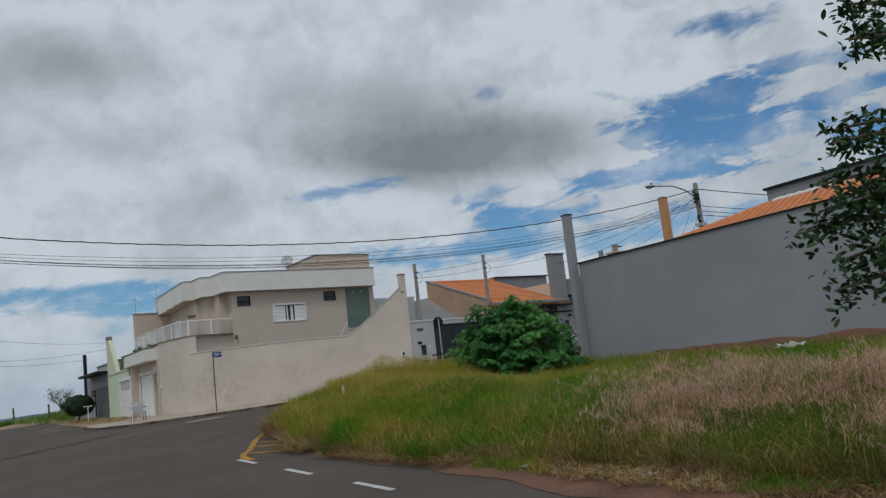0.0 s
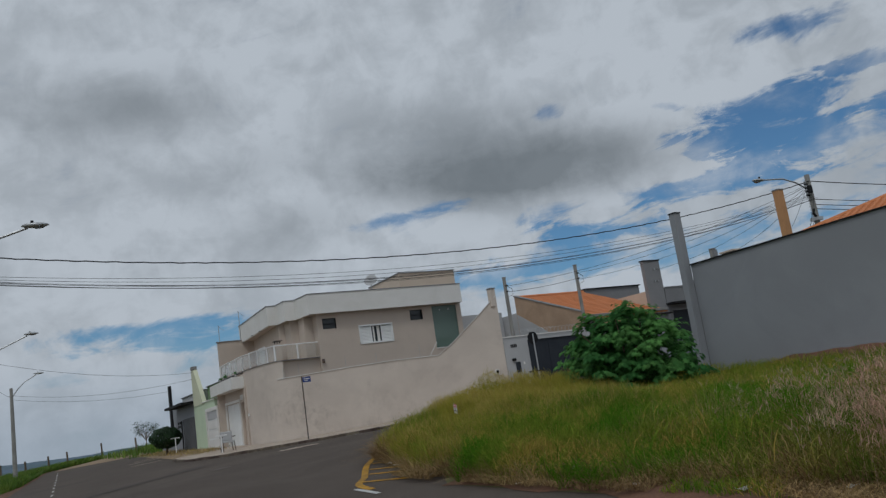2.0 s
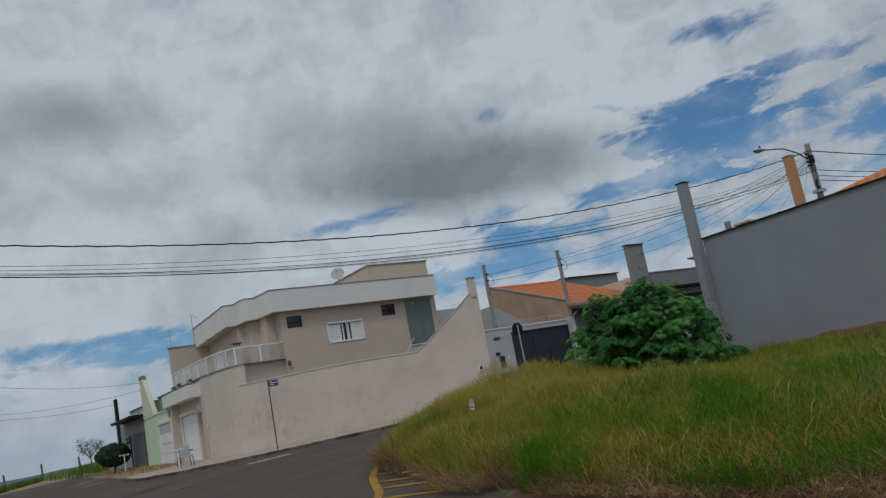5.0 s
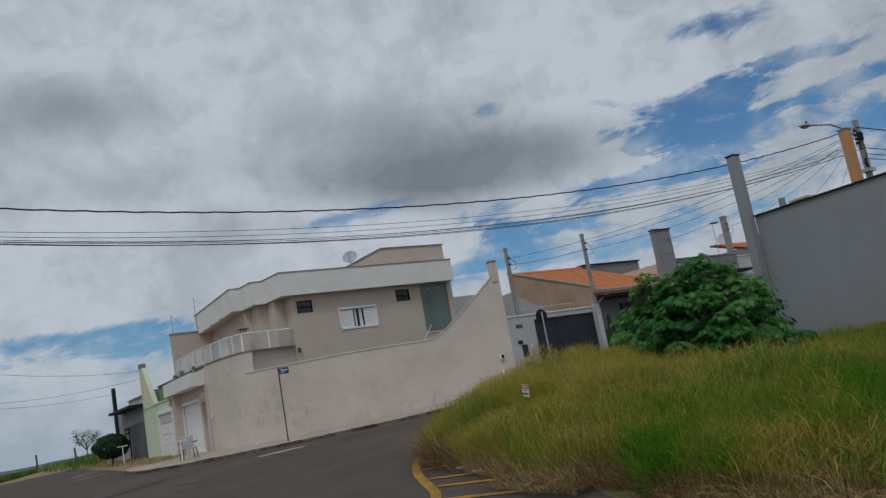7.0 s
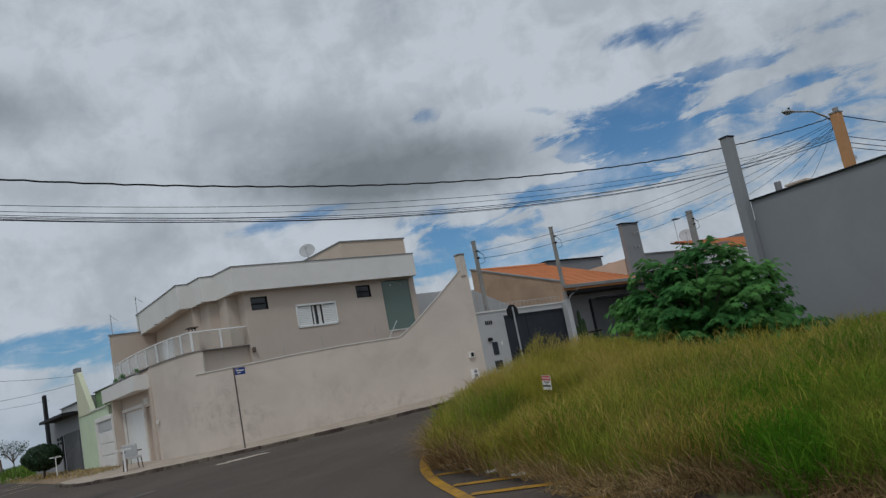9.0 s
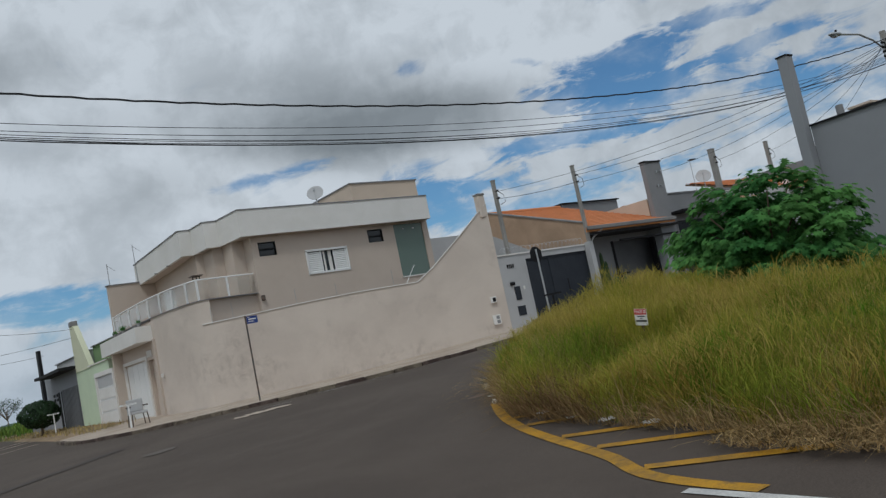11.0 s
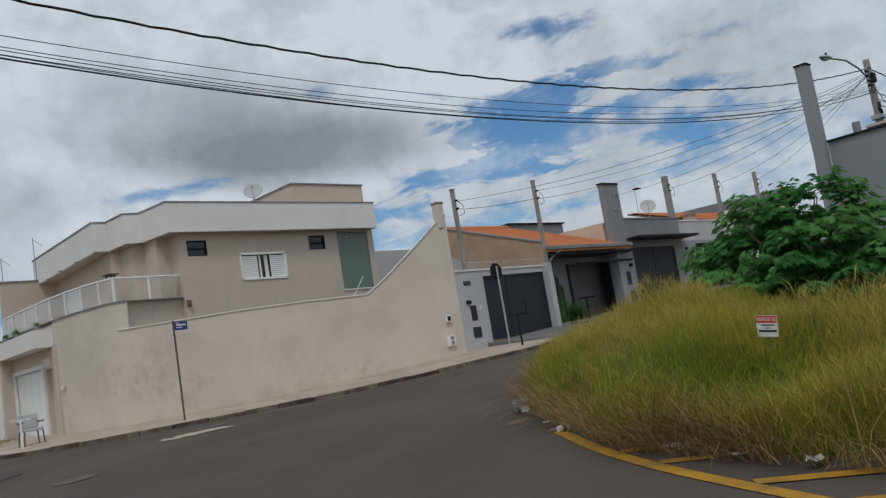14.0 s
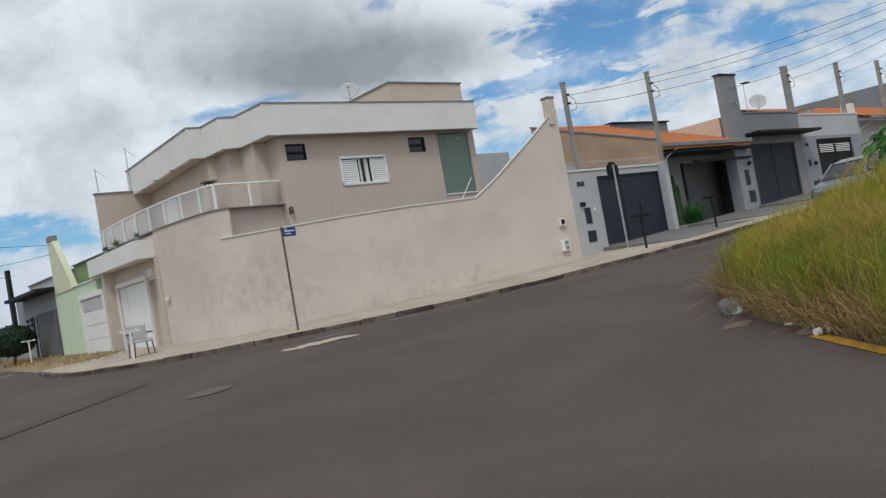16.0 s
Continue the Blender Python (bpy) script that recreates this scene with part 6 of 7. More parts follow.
def level_np(x, y):
    x, y = np.clip(x, -30, 75), np.clip(y, -40, 105)
    return -0.40 + 0.060 * x + 0.016 * y + 0.1 * np.exp(-((x - 10) ** 2 / 40 + (y - 29) ** 2 / 100)) - 0.09 * np.exp(-((x - 17.5) ** 2 / 14 + (y - 40) ** 2 / 22))


def blades(x, y, z, height, width, lean, rng, droop=0.5, way=None):
    """Curved tapering blades: arrays of vertices and triangles."""
    n = len(x)
    a = rng.uniform(0, math.tau, n) if way is None else way
    dx, dy = np.cos(a), np.sin(a)
    face = rng.uniform(0, math.tau, n)
    sx, sy = np.cos(face), np.sin(face)
    verts = np.zeros((n, 7, 3), dtype=np.float32)
    for k, (f, w) in enumerate(((0.0, 0.8), (0.42, 1.0), (0.78, 0.62), (1.0, 0.0))):
        bend = lean * height * (f ** 1.7)
        up = height * (f - droop * lean * f * f * 0.55)
        px, py, pz = x + dx * bend, y + dy * bend, z + up
        if k < 3:
            for s, q in ((-0.5, 2 * k), (0.5, 2 * k + 1)):
                verts[:, q, 0], verts[:, q, 1], verts[:, q, 2] = px + sx * width * w * s, py + sy * width * w * s, pz
        else:
            verts[:, 6, 0], verts[:, 6, 1], verts[:, 6, 2] = px, py, pz
    tri = np.array([[0, 1, 3], [0, 3, 2], [2, 3, 5], [2, 5, 4], [4, 5, 6]])
    faces = (np.arange(n)[:, None, None] * 7 + tri[None]).reshape(-1, 3)
    return verts.reshape(-1, 3), faces


KX = np.array([p[0] for p in KERB_LOT])
KY = np.array([p[1] for p in KERB_LOT])
KERB_PTS = np.stack([KX, KY], 1)


def lot_points(n, rng, y0, y1, x1=23.0):
    """Random points on the lot, with their distance from its kerb."""
    x, y = rng.uniform(5.5, x1, n), rng.uniform(y0, y1, n)
    d = np.full(n, 1e9)
    near = np.zeros(n, dtype=int)
    for i, p in enumerate(KERB_PTS):
        q = np.hypot(x - p[0], y - p[1])
        m = q < d
        d[m], near[m] = q[m], i
    j = np.clip(near, 1, len(KERB_PTS) - 2)
    t = KERB_PTS[j + 1] - KERB_PTS[j - 1]
    side = t[:, 0] * (y - KERB_PTS[j, 1]) - t[:, 1] * (x - KERB_PTS[j, 0])
    keep = side < 0
    return x[keep], y[keep], d[keep]


def lot_height(x, y, d):
    """How tall the grass stands: low on the kerb, tall in the lot's far corner."""
    corner = 1 / (1 + np.exp(-(y - 18.0) * 0.5))
    tall = 0.60 + 0.62 * corner + 0.20 * np.exp(-((x - 14.5) / 2.4) ** 2 - ((y - 25.6) / 1.8) ** 2) + 0.13 * soft_field(x, y, 4, 0.8) + 0.11 * soft_field(x, y, 6, 2.6) + 0.07 * soft_field(x, y, 7, 5.5)
    wall = np.clip((23.2 - x) / 2.0, 0.45, 1.0) * np.clip(1.0 - 0.05 * (x - 13.0), 0.7, 1.0)
    edge = np.clip((d - EDGE(y)) / (2.6 - 0.5 * corner), 0.0, 1.0)
    # a trodden place before the sale board
    trodden = 1.0 - 0.56 * np.exp(-(((x - 9.6) / 1.5) ** 2 + ((y - 21.3) / 1.4) ** 2) ** 2)
    # shorter towards the bush and the flank wall
    back = 1.0 - 0.72 * np.clip((x - 11.3) / 3.4, 0, 1) * np.clip((25.2 - y) / 2.2, 0, 1)
    return tall * (0.52 + 0.48 * edge ** 0.8) * wall * trodden * back


def EDGE(y):
    """How far from the kerb the grass begins."""
    return np.where(y > 15.5, 0.08 + 0.92 * np.clip((22.8 - y) / 4.6, 0, 1), 0.80 + 0.42 * np.clip((11.5 - y) / 2, 0, 1))


def build_grass():
    rng = np.random.default_rng(5)
    green, dry = [], []

    def add(v, f, x, y):
        """Sort blades into the green growth and the dry one by the open end of the lot."""
        sere = y + 0.25 * (x - 7.0) + 0.8 * soft_field(x, y, 61, 0.9) + rng.normal(0, 0.9, len(x)) < 10.4
        v, f = v.reshape(len(x), 7, 3), np.array([[0, 1, 3], [0, 3, 2], [2, 3, 5], [2, 5, 4], [4, 5, 6]])
        for mask, out in ((sere, dry), (~sere, green)):
            out.append((v[mask].reshape(-1, 3), (np.arange(mask.sum())[:, None, None] * 7 + f[None]).reshape(-1, 3)))

    def merged(items):
        starts = np.cumsum([0] + [len(v) for v, f in items])
        return np.concatenate([v for v, f in items]), np.concatenate([f + q for (v, f), q in zip(items, starts)])

    for n, y0, y1, x1, w in ((135000, 14, 28.2, 15.0, 0.0065), (74000, 4, 28.2, 23.0, 0.010), (50000, 3, 16, 13.0, 0.0075)):
        x, y, d = lot_points(n, rng, y0, y1, x1)
        thick = 0.55 + 0.45 * soft_field(x, y, 9, 2.2)
        keep = (d > EDGE(y) + 0.2 * (y > 16) + 0.12 * soft_field(x, y, 12, 3.0)) & (rng.uniform(0, 1, len(x)) < np.clip(thick + 0.35, 0.25, 1))
        x, y, d = x[keep], y[keep], d[keep]
        h = lot_height(x, y, d) * rng.uniform(0.35, 1.12, len(x))
        lean = np.abs(rng.normal(0.42, 0.3, len(x)))
        v, f = blades(x, y, level_np(x, y), h, w * rng.uniform(0.6, 1.3, len(x)), lean, rng)
        add(v, f, x, y)
        # leaves that hang off the stems
        pick = rng.choice(len(x), int(len(x) * 0.95))
        x, y, d = x[pick] + rng.normal(0, 0.05, len(pick)), y[pick] + rng.normal(0, 0.05, len(pick)), d[pick]
        h = lot_height(x, y, d)
        v, f = blades(x, y, level_np(x, y) + h * rng.uniform(0.1, 0.78, len(x)), rng.uniform(0.18, 0.42, len(x)), w * rng.uniform(0.8, 1.5, len(x)), np.abs(rng.normal(0.95, 0.35, len(x))), rng, 0.75)
        add(v, f, x, y)
    tagged(raw_mesh("olive_grass", *merged(dry), OLIVE), "brownish dry grass near the lot's bare edge", "grass", kind="stuff")
    tagged(raw_mesh("tall_grass", *merged(green), GRASS), "tall green grass covering the vacant lot", "grass", kind="stuff")
    # feathery yellow-brown flower stalks above the leaves
    x, y, d = lot_points(52000, rng, 8, 28, 20)
    keep = (d > EDGE(y) + 0.3) & (soft_field(x, y, 21, 0.9) > -0.1)
    x, y, d = x[keep], y[keep], d[keep]
    h = lot_height(x, y, d) * rng.uniform(0.85, 1.18, len(x))
    v, f = blades(x, y, level_np(x, y), h, np.full(len(x), 0.0055), np.abs(rng.normal(0.3, 0.18, len(x))), rng)
    # a haze of fine flower heads over the tall corner
    x, y, d = lot_points(210000, rng, 16, 28.2, 17)
    keep = (d > EDGE(y) + 0.25) & (soft_field(x, y, 24, 0.7) > -0.8) & (rng.uniform(0, 1, len(x)) < 0.15 + 0.85 / (1 + np.exp(19.8 - y)))
    x, y, d = x[keep], y[keep], d[keep]
    h = lot_height(x, y, d) * rng.uniform(0.6, 1.1, len(x))
    v2, f2 = blades(x, y, level_np(x, y) + h - 0.1, rng.uniform(0.08, 0.26, len(x)), rng.uniform(0.004, 0.009, len(x)), np.abs(rng.normal(0.7, 0.4, len(x))), rng)
    tagged(raw_mesh("grass_flower_heads", v2, f2, HAZE), "fine yellow-green flower heads over the tall grass", "grass", kind="stuff")
    tagged(raw_mesh("grass_stalks", v, f, GRASS_DRY), "thin straw-coloured grass stalks above the green blades", "grass", kind="stuff")
    # straw along the edge, hanging outwards
    x, y, d = lot_points(260000, rng, 2, 28.2, 16)
    keep = (d > EDGE(y) - 0.08 + 0.18 * (y < 13)) & (d < EDGE(y) + 0.55 + 0.6 * rng.uniform(0, 1, len(x)) * (y > 16)) & (soft_field(x, y, 33, 1.3) > -0.9)
    x, y, d = x[keep][:78000], y[keep][:78000], d[keep][:78000]
    lean = np.abs(rng.normal(0.95, 0.4, len(x)))
    v, f = blades(x, y, level_np(x, y) + 0.02, rng.uniform(0.10, 0.55, len(x)) * np.where(y > 20, 1.45, 1.0), rng.uniform(0.005, 0.010, len(x)), lean, rng, 0.9, rng.normal(math.pi * 0.86, 1.3, len(x)))
    tagged(raw_mesh("dry_grass", v, f, STRAW), "dry straw-coloured grass hanging over the kerb", "grass", kind="stuff")
    # pink seed heads over the drier part
    x, y, d = lot_points(90000, rng, 1, 18.5, 22.8)
    some = rng.normal(0, 1, len(x))
    keep = (d > 1.9 + 0.4 * some) & (y < 10.4 + 0.7 * soft_field(x, y, 44, 0.9) + 0.9 * some) & (x < 13.4 + 0.6 * soft_field(x, y, 45, 0.8) + 0.8 * some) & (soft_field(x, y, 41, 1.1) + 0.5 * some > -0.5)
    x, y, d = x[keep][:18000], y[keep][:18000], d[keep][:18000]
    top = lot_height(x, y, d) * rng.uniform(0.85, 1.2, len(x))
    parts_v, parts_f, base = [], [], 0
    for k in range(3):
        v, f = blades(x + rng.normal(0, 0.02, len(x)), y + rng.normal(0, 0.02, len(x)), level_np(x, y) + top, rng.uniform(0.05, 0.15, len(x)), rng.uniform(0.004, 0.010, len(x)), np.abs(rng.normal(0.9, 0.4, len(x))), rng)
        parts_v.append(v), parts_f.append(f + base)
        base += len(v)
    v, f = blades(x, y, level_np(x, y), top + 0.04, np.full(len(x), 0.004), np.full(len(x), 0.05), rng)
    parts_v.append(v), parts_f.append(f + base)
    tagged(raw_mesh("seed_heads", np.concatenate(parts_v), np.concatenate(parts_f), SEED), "pinkish feathery seed heads in the dry grass", "grass", kind="stuff")
    # verge on the other side of the long street, and the end of the street
    n = 60000
    y = rng.uniform(24, 97, n)
    out = 0.25 + 0.9 * np.clip((62 - y) / 10, 0, 1)
    x = -2.9 + 0.067 * y + 0.034 * np.maximum(0, y - 48) + 0.45 * np.maximum(0, y - 86) - out - np.abs(rng.normal(0, 3.2, n))
    high = y > 58
    tall = np.where(high, rng.uniform(0.25, 0.7, n), rng.uniform(0.10, 0.30, n))
    wide = np.where(high, rng.uniform(0.03, 0.06, n), rng.uniform(0.012, 0.028, n))
    v1, f1 = blades(x, y, level_np(x, y), tall, wide, np.abs(rng.normal(0.6, 0.3, n)), rng)
    n = 16000
    y = rng.uniform(74, 100, n)
    x = rng.uniform(9.5, 24, n) + 0.0 * y
    keep = (x > 12.3 + 0.4 * np.maximum(0, y - 90)) | (rng.uniform(0, 1, n) < 0.12)
    x, y = x[keep], y[keep]
    v2, f2 = blades(x, y, level_np(x, y), rng.uniform(0.3, 0.9, len(x)), rng.uniform(0.04, 0.07, len(x)), np.abs(rng.normal(0.4, 0.2, len(x))), rng)
    tagged(raw_mesh("verge_grass", np.concatenate([v1, v2]), np.concatenate([f1, f2 + len(v1)]), VERGE), "green grass on the verge and beyond the street's end", "grass", kind="stuff")
    # low tufts on the bare edge
    x, y, d = lot_points(60000, rng, 1, 17.5, 9.5)
    keep = (d > 0.7) & (d < 1.5) & (soft_field(x, y, 52, 2.6) > 0.5)
    x, y = x[keep][:7000], y[keep][:7000]
    v, f = blades(x, y, level_np(x, y) + 0.04, rng.uniform(0.06, 0.24, len(x)), rng.uniform(0.006, 0.012, len(x)), np.abs(rng.normal(0.8, 0.3, len(x))), rng, 0.8)
    tagged(raw_mesh("edge_tufts", v, f, GRASS), "low green tufts on the bare soil edge", "grass", kind="stuff")
    # dead stems lying on the bare soil
    x, y, d = lot_points(160000, rng, 1, 18.5, 9.5)
    keep = (d > 0.6) & (d < 1.5) & (soft_field(x, y, 57, 1.9) > -0.4)
    x, y = x[keep][:16000], y[keep][:16000]
    v, f = blades(x, y, level_np(x, y) + 0.055, rng.uniform(0.05, 0.22, len(x)), rng.uniform(0.006, 0.012, len(x)), np.abs(rng.normal(1.5, 0.3, len(x))), rng, 0.8)
    tagged(raw_mesh("dead_stems", v, f, STRAW), "dead brown stems lying on the bare soil edge", "grass", kind="stuff")
    # weeds on the strip before the houses
    n = 1300
    x, y = rng.uniform(9.7, 11.6, n), rng.uniform(50, 72, n)
    v, f = blades(x, y, level_np(x, y) + 0.1, rng.uniform(0.05, 0.22, n), rng.uniform(0.015, 0.03, n), np.abs(rng.normal(0.5, 0.2, n)), rng)
    tagged(raw_mesh("strip_weeds", v, f, GRASS_DRY), "short dry weeds on the earth strip", "grass", kind="stuff")


build_grass()


def leaf_cloud(name, centres, normals, size, shape, mat, rng, parent, label, fold=0.15):
    """Many leaves of one outline, each turned to its normal. shape: outline points (u, v) round a middle point."""
    n, k = len(centres), len(shape)
    verts = np.zeros((n, k + 1, 3), dtype=np.float32)
    nz = normals / np.linalg.norm(normals, axis=1, keepdims=True)
    ref = rng.normal(0, 1, (n, 3))
    ux = np.cross(nz, ref)
    ux /= np.linalg.norm(ux, axis=1, keepdims=True)
    uy = np.cross(nz, ux)
    s = size * rng.uniform(0.65, 1.25, n)
    verts[:, 0] = centres + nz * (s * fold)[:, None]
    for i, (u, v) in enumerate(shape):
        r = math.hypot(u, v)
        verts[:, i + 1] = centres + ux * (s * u)[:, None] + uy * (s * v)[:, None] - nz * (s * fold * r)[:, None]
    tri = np.array([[0, i + 1, (i + 1) % k + 1] for i in range(k)])
    faces = (np.arange(n)[:, None, None] * (k + 1) + tri[None]).reshape(-1, 3)
    ob = raw_mesh(name, verts.reshape(-1, 3), faces, mat)
    ob.parent = parent
    ob.matrix_parent_inverse = parent.matrix_basis.inverted()
    ob["kind"] = "stuff"
    if label:
        ob["label"] = label
    return ob


def palm_leaf(lobes=7):
    out = []
    for i in range(lobes):
        a = radians(-140 + 280 * i / (lobes - 1))
        r = 1.0 - 0.28 * abs(i - (lobes - 1) / 2) / ((lobes - 1) / 2)
        out.append((r * math.cos(a), r * math.sin(a)))
        if i < lobes - 1:
            b = a + radians(140 / (lobes - 1))
            out.append((0.42 * math.cos(b), 0.42 * math.sin(b)))
    out.append((-0.15, 0.0))
    return out


def build_castor_bush():
    rng = np.random.default_rng(11)
    bush = thing("castor_bush", (18.95, 24.95, level(18.95, 24.95)), "dense dark green castor bean bush with star-shaped leaves", "bush")
    # rosettes of drooping leaves on the ends of the shoots, in an uneven dome
    heart = np.array([18.95, 25.0, 1.55])
    cs, ns = [], []
    shoots = 150
    for k in range(shoots):
        f = (k + 0.5) / shoots
        up = 1.0 - 1.25 * f
        a = k * 2.39996 + rng.normal(0, 0.25)
        flat = math.sqrt(max(0.0, 1 - min(abs(up), 1.0) ** 2))
        swell = rng.uniform(0.74, 1.08) + 0.10 * math.sin(3 * a + 1.0)
        tail = 1.0 + 0.22 * max(0.0, math.cos(a + 0.85)) * (1 - max(up, 0.0))
        at = heart + np.array([2.12 * flat * math.cos(a) * tail, 2.12 * flat * math.sin(a) * tail, 2.45 * max(up, -0.15)]) * swell
        away = at - heart
        away /= np.linalg.norm(away)
        n = int(rng.integers(42, 58))
        ring = rng.uniform(0, math.tau, n)
        reach = rng.uniform(0.10, 0.46, n)
        side = np.stack([np.cos(ring), np.sin(ring), np.zeros(n)], 1)
        p = at + side * reach[:, None] + away * rng.normal(0.0, 0.10, n)[:, None]
        p[:, 2] -= reach ** 2 * 0.9
        cs.append(p)
        ns.append(side * (0.35 + reach[:, None]) + away * 0.45 + np.array([0, 0, 0.75]) + rng.normal(0, 0.22, (n, 3)))
    # shaded leaves inside
    n = 2600
    d = rng.normal(0, 1, (n, 3))
    d /= np.linalg.norm(d, axis=1, keepdims=True)
    d[:, 2] = np.abs(d[:, 2])
    cs.append(heart + d * np.array([1.75, 1.75, 1.95]) * rng.uniform(0.45, 0.9, n)[:, None] - np.array([0, 0, 0.25]))
    ns.append(d + rng.normal(0, 0.5, (n, 3)))
    cs, ns = np.concatenate(cs), np.concatenate(ns)
    keep = cs[:, 2] > level_np(cs[:, 0], cs[:, 1]) + 0.12
    leaf_cloud("leaves", cs[keep], ns[keep], 0.142, palm_leaf(), CASTOR, rng, bush, "star-shaped dark green leaves", 0.16)
    base = Vector((18.95, 24.95, level(18.95, 24.95)))
    for i in range(11):
        a = math.tau * i / 11
        tip = base + Vector((1.5 * math.cos(a), 1.2 * math.sin(a), 1.9 + 0.9 * rng.uniform(0, 1)))
        mid = base.lerp(tip, 0.5) + Vector((0, 0, 0.3))
        part("stem", tube([base + Vector((0.15 * math.cos(a), 0.15 * math.sin(a), 0)), mid, tip], 0.045, 6, end=0.015), BARK, bush)
    # young reddish leaves on top
    top = cs[cs[:, 2] > 3.5]
    pick = rng.choice(len(top), 26)
    leaf_cloud("young_leaves", top[pick] + np.array([0, 0, 0.04]), ns[cs[:, 2] > 3.5][pick], 0.11, palm_leaf(), FLOWER, rng, bush, "young reddish leaves", 0.12)


FLOWER = material("pink_seed", (0.55, 0.30, 0.18), 0.8, tint=(0.5, 0.45, 0.28), size=20, amount=0.9, grain=60, bump=0.1)
build_castor_bush()

OVAL = [(1.0, 0.0), (0.45, 0.36), (-0.35, 0.40), (-1.0, 0.0), (-0.35, -0.40), (0.45, -0.36)]


def build_street_tree():
    rng = np.random.default_rng(14)
    foot = Vector((5.75, 2.2, level(5.75, 2.2)))
    tree = thing("street_tree", foot, "street tree with drooping glossy dark leaves on the verge", "tree")
    fork = foot + Vector((-0.15, 0.05, 1.7))
    part("trunk", tube([foot - Vector((0, 0, 0.05)), foot + Vector((0.05, 0, 0.9)), fork, fork + Vector((0.0, 0.1, 1.2)), fork + Vector((0.1, 0.1, 2.4))], 0.13, 10, end=0.04), BARK, tree)
    tips = [(3.74, 2.52, 2.0), (3.85, 2.45, 2.1), (3.82, 2.42, 1.7), (3.92, 2.42, 1.85), (3.88, 2.32, 2.42), (3.95, 2.36, 2.5), (3.97, 2.2, 3.10), (3.98, 2.2, 2.92), (4.6, 2.2, 3.75), (5.7, 3.0, 3.5), (3.8, 2.4, 2.22), (3.9, 2.3, 2.12), (3.95, 2.27, 1.88), (6.6, 3.0, 3.2), (6.9, 1.8, 3.0), (6.2, 1.1, 3.4), (5.2, 1.2, 3.2), (5.7, 2.3, 4.3), (6.4, 2.6, 4.0), (5.1, 2.0, 4.0), (4.4, 1.9, 2.2)]
    cs, ns = [], []
    for tip in tips:
        tip = Vector(tip)
        start = foot + Vector((0, 0, max(1.2, min(tip.z - level(5.75, 2.2) - 0.3, 2.9))))
        mid = start.lerp(tip, 0.55) + Vector((0, 0, 0.22))
        pts = [start, start.lerp(mid, 0.5) + Vector((0, 0, 0.06)), mid, mid.lerp(tip, 0.55) + Vector((0, 0, 0.03)), tip]
        part("limb", tube(pts, 0.032, 6, end=0.006), BARK, tree)
        for i in range(300):
            f = rng.uniform(0.25, 1.0)
            k = min(int(f * 4), 3)
            p = pts[k].lerp(pts[k + 1], f * 4 - k)
            sp = 0.035 + 0.13 * (1.05 - f)
            cs.append((p.x + rng.normal(0, sp), p.y + rng.normal(0, sp), p.z - 0.02 + rng.normal(0, 0.055)))
            ns.append((rng.normal(0, 0.6), rng.normal(0, 0.6), 0.7))
    leaf_cloud("leaves", np.array(cs), np.array(ns), 0.029, OVAL, TREE_LEAF, rng, tree, "glossy dark green oval leaves", 0.2)


build_street_tree()


def build_round_tree():
    rng = np.random.default_rng(17)
    foot = Vector((10.35, 63.0, level(10.35, 63.0) + 0.1))
    tree = thing("clipped_tree", foot, "small clipped tree with a dense dark crown", "tree")
    part("trunk", tube([foot - Vector((0, 0, 0.05)), foot + Vector((0.03, 0, 0.4)), foot + Vector((0, 0.02, 1.0))], 0.07, 8, end=0.05), BARK, tree)
    n = 2600
    d = rng.normal(0, 1, (n, 3))
    d /= np.linalg.norm(d, axis=1, keepdims=True)
    lump = 1 + 0.08 * np.sin(d[:, 0] * 6 + 1) * np.cos(d[:, 2] * 5)
    p = np.array([foot.x, foot.y, foot.z + 1.1]) + d * np.array([1.05, 1.05, 0.72]) * (lump * (1 - np.abs(rng.normal(0, 0.10, n))))[:, None]
    leaf_cloud("crown", p, d + rng.normal(0, 0.4, (n, 3)), 0.09, OVAL, HEDGE_LEAF, rng, tree, "dense dark green foliage")
    # thin tree beyond the street's end
    foot = Vector((14.0, 96.0, level(14.0, 96.0)))
    tree = thing("young_tree", foot, "thin sparse tree beyond the end of the street", "tree")
    part("trunk", tube([foot, foot + Vector((0.05, 0, 0.9)), foot + Vector((0, 0, 1.8))], 0.06, 6, end=0.03), BARK, tree)
    cs, ns = [], []
    for i in range(12):
        a = math.tau * i / 12
        tip = foot + Vector((1.2 * math.cos(a) * rng.uniform(0.4, 1), 1.2 * math.sin(a), 1.7 + 1.1 * rng.uniform(0, 1)))
        part("limb", tube([foot + Vector((0, 0, 1.0)), foot.lerp(tip, 0.6) + Vector((0, 0, 0.4)), tip], 0.03, 5, end=0.01), BARK, tree)
        for k in range(60):
            cs.append((tip.x + rng.normal(0, 0.2), tip.y + rng.normal(0, 0.2), tip.z + rng.normal(-0.1, 0.22)))
            ns.append(rng.normal(0, 1, 3))
    leaf_cloud("leaves", np.array(cs), np.array(ns), 0.07, OVAL, HEDGE_LEAF, rng, tree, "sparse dull green leaves")


build_round_tree()


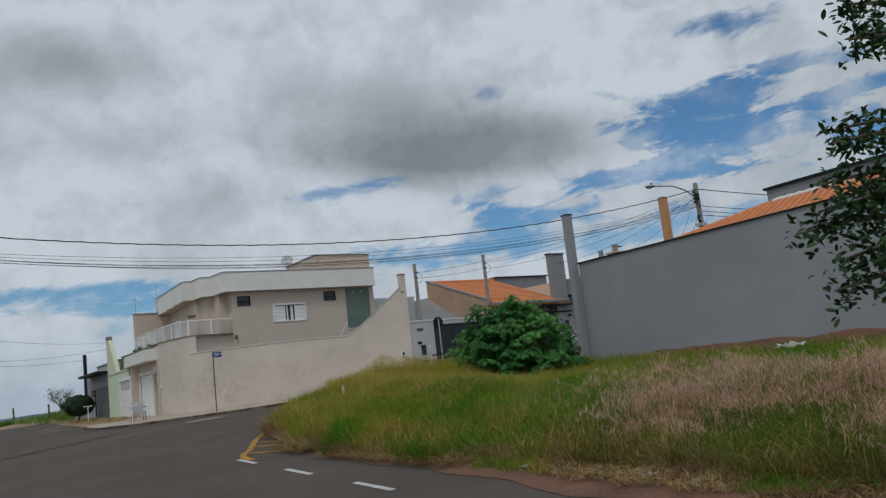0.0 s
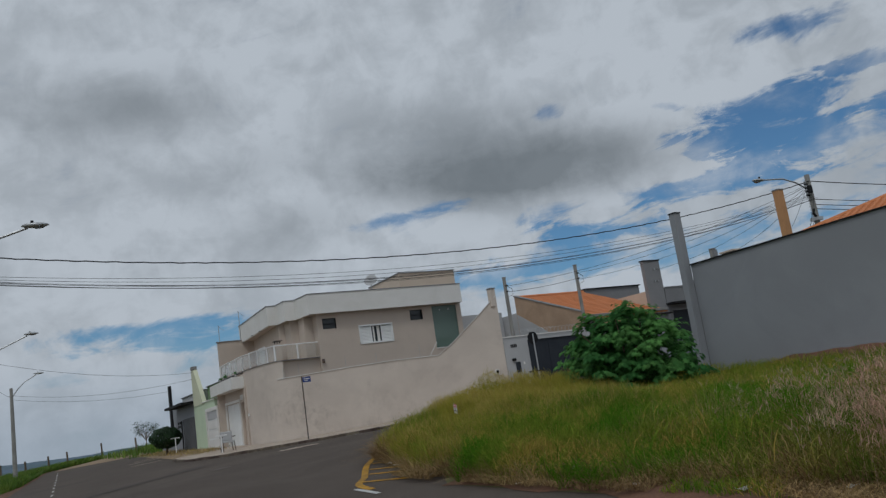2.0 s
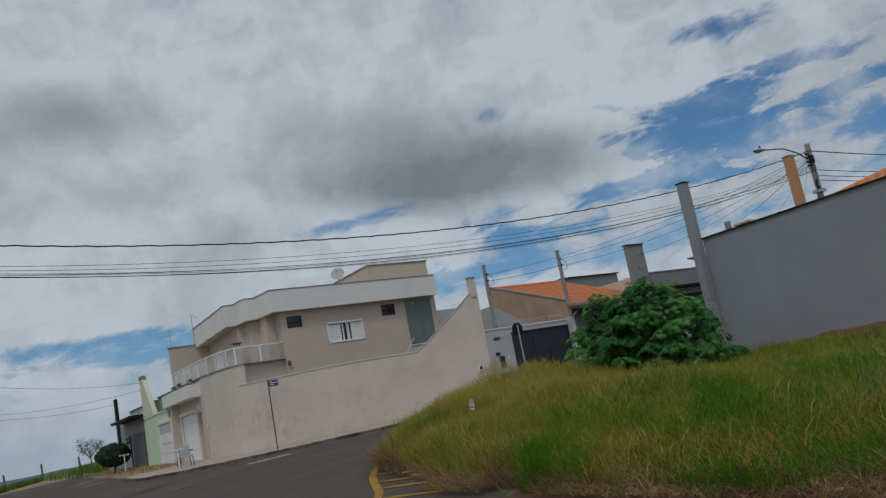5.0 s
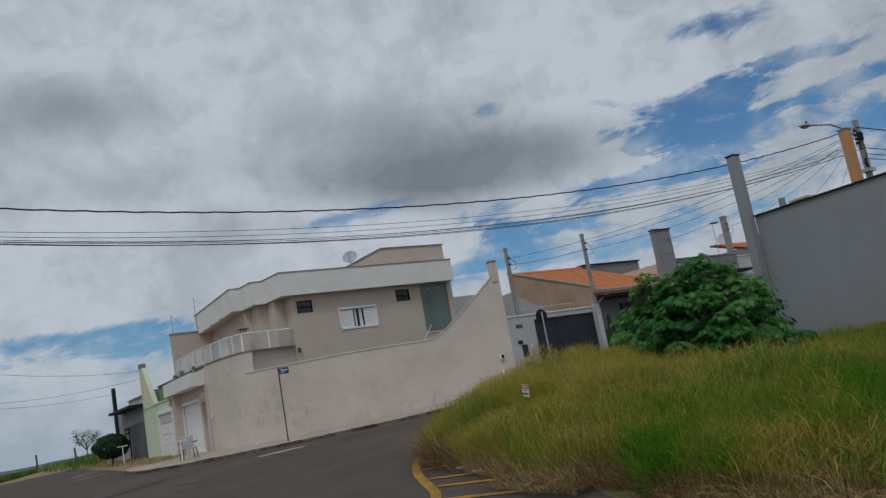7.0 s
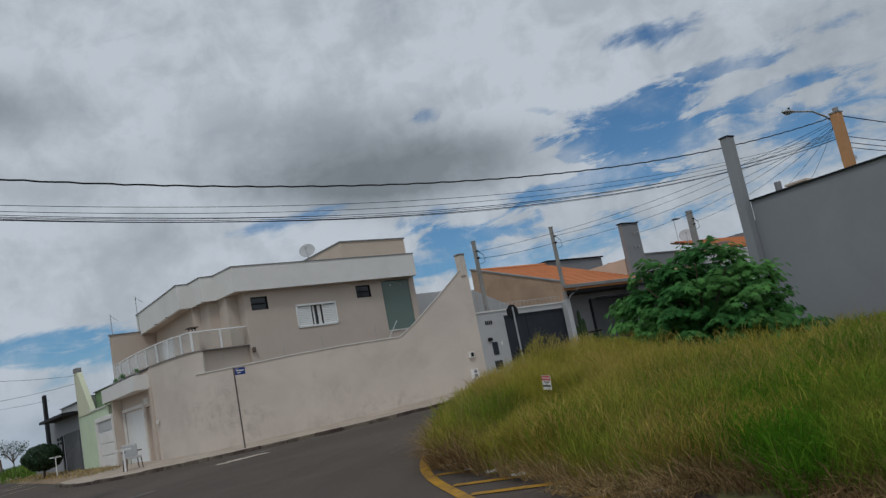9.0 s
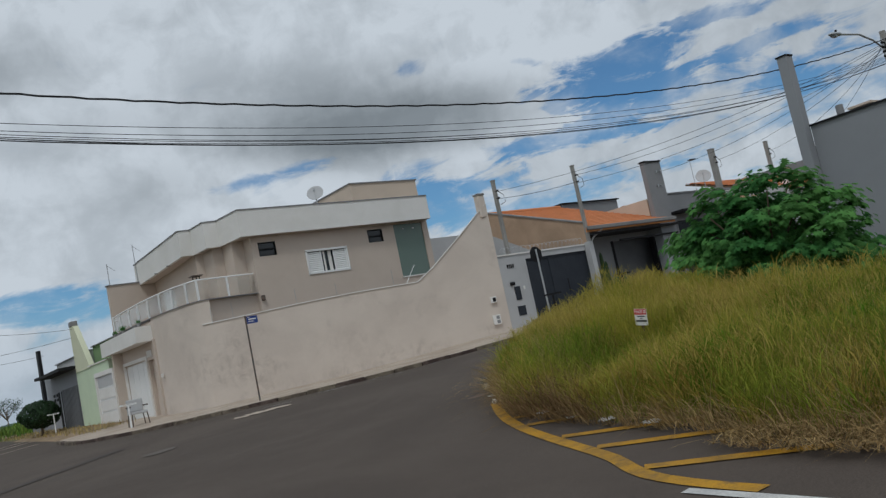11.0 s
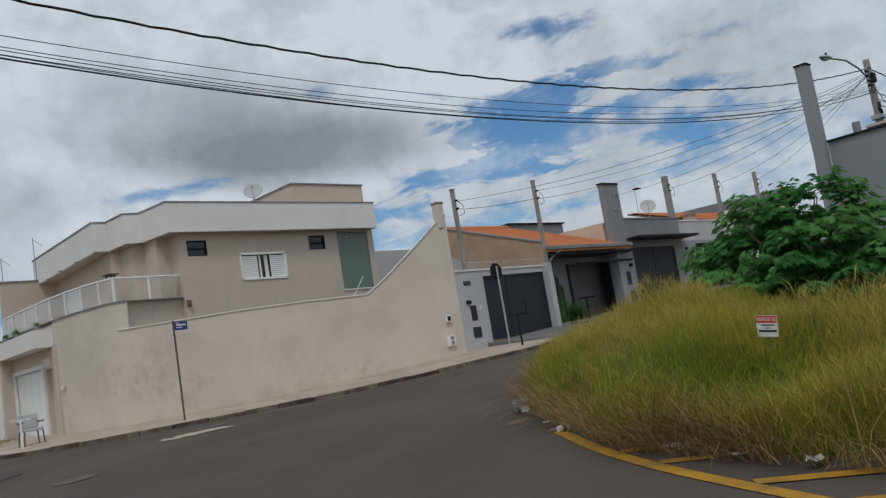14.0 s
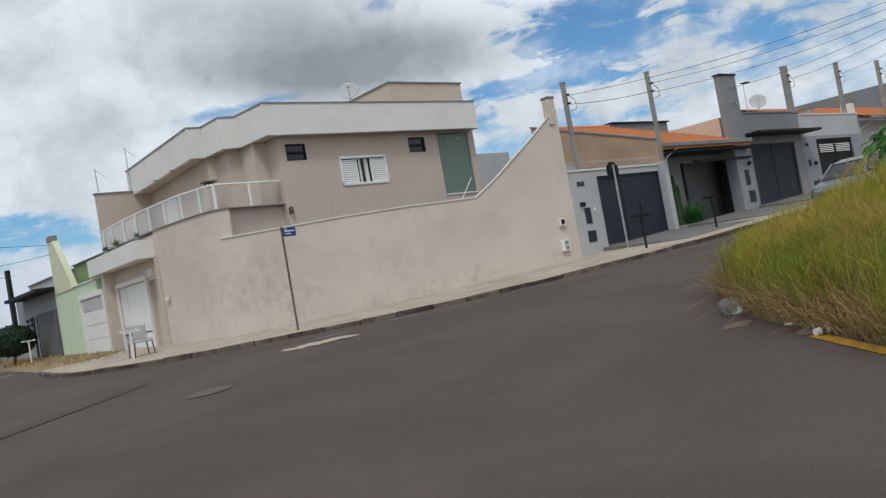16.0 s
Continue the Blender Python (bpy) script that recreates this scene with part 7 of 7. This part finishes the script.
def build_fence():
    for i, (x, y, h) in enumerate(((-3.5, 90, 1.3), (0.6, 91, 1.4), (2.64, 91.8, 1.3), (4.6, 92, 1.35), (6.7, 99, 1.4), (10.1, 100, 1.6), (12.2, 90.5, 1.5), (13.0, 84, 1.4))):
        g = level(x, y)
        p = tube([(x, y, g - 0.05), (x + 0.03, y, g + h * 0.5), (x, y, g + h)], 0.10, 7, end=0.085)
        tagged(part("fence_post", p, BARK), "weathered wooden fence post in the grass", "fence post", "fence posts")


build_fence()


def build_planter_plant():
    rng = np.random.default_rng(23)
    for x, y, k, hgt in ((29.95, 39.45, 110, 1.15), (30.35, 39.42, 90, 0.95)):
        at = Vector((x, y, 2.3))
        plant = thing("planter_plant", at, "spiky green plant in the concrete planter", "plant", "planter plants")
        n = k
        v, f = blades(np.full(n, x) + rng.normal(0, 0.12, n), np.full(n, y) + rng.normal(0, 0.08, n), np.full(n, 2.22), rng.uniform(0.4, 1.0, n) * hgt, rng.uniform(0.03, 0.05, n), np.abs(rng.normal(0.5, 0.3, n)), rng)
        ob = raw_mesh("leaves", v, f, CASTOR)
        ob.parent = plant
        ob.matrix_parent_inverse = plant.matrix_basis.inverted()
    for x, y, s in ((29.35, 39.55, 2.0), (29.62, 39.6, 1.6), (29.15, 39.6, 1.3)):
        at = Vector((x, y, 2.28))
        plant = thing("column_cactus", at, "tall green column cactus beside the garage", "plant", "cacti")
        b = bmesh.new()
        rows = []
        for z, r in ((-0.05, 0.085), (0.3 * s, 0.10), (0.7 * s, 0.095), (0.93 * s, 0.075), (s, 0.02)):
            rows.append([b.verts.new((x + r * (1.0 if k % 2 else 0.72) * math.cos(math.tau * k / 14), y + r * (1.0 if k % 2 else 0.72) * math.sin(math.tau * k / 14), 2.24 + z)) for k in range(14)])
        for p, q in zip(rows, rows[1:]):
            for k in range(14):
                b.faces.new((p[k], p[(k + 1) % 14], q[(k + 1) % 14], q[k]))
        b.faces.new(rows[-1])
        part("stem", b, CACTUS, plant)


build_planter_plant()


# ---- roof-top aerials ----
def build_aerial(x, y, z0, z1, label, lamp=False):
    t = thing("roof_aerial", (x, y, z0), label, "aerial", "roof aerials")
    part("mast", tube([(x, y, z0), (x, y, z1)], 0.02, 6), GALV, t)
    if lamp:
        part("lamp_head", box(x - 0.1, y - 0.25, z1, x + 0.35, y + 0.1, z1 + 0.05, bevel=0.01), BLACK, t)
    else:
        part("whisker", tube([(x - 0.02, y, z1 - 0.05), (x + 0.35, y, z1 - 0.35)], 0.01, 5), GALV, t)


build_aerial(44.46, 44.6, 7.0, 9.5, "thin mast with a solar lamp above the roofs", True)
build_aerial(13.7, 54.0, 7.4, 9.3, "thin aerial on the parapet")
build_aerial(12.4, 54.0, 7.4, 8.5, "thin aerial on the end wall")
build_aerial(25.5, 49.5, 6.4, 8.6, "thin aerial on the sheet roof")
vent = thing("chimney_cowl", (13.66, 46.6, 5.1), "small dark chimney cowl behind the railing", "chimney cowl")
part("flue", box(13.5, 46.45, 5.1, 13.82, 46.75, 6.24), CREAM_HOUSE, vent)
part("cowl_cap", box(13.43, 46.35, 6.36, 13.87, 46.8, 6.40), BROWN_POST, vent)
for dx in (-0.14, 0.0, 0.13):
    part("cowl_leg", box(13.64 + dx, 46.55, 6.24, 13.67 + dx, 46.6, 6.36), BLACK, vent)

build_kerb()


def build_balcony_pots():
    rng = np.random.default_rng(31)
    for y, s in ((49.3, 0.2), (51.6, 0.3), (52.9, 0.22)):
        x = 11.95
        at = Vector((x, y, 4.92))
        pot = thing("potted_plant", at, "small leafy plant in a grey pot on the canopy", "potted plant", "balcony plants")
        part("pot", tube([(x, y, 4.92), (x, y, 5.12)], 0.07, 12, end=0.09), GREY_CONCRETE, pot)
        n = 60
        v, f = blades(np.full(n, x) + rng.normal(0, 0.05, n), np.full(n, y) + rng.normal(0, 0.05, n), np.full(n, 5.1), rng.uniform(0.4, 1.0, n) * s, rng.uniform(0.015, 0.03, n), np.abs(rng.normal(0.5, 0.3, n)), rng)
        ob = raw_mesh("foliage", v, f, CASTOR)
        ob.parent = pot
        ob.matrix_parent_inverse = pot.matrix_basis.inverted()


build_balcony_pots()
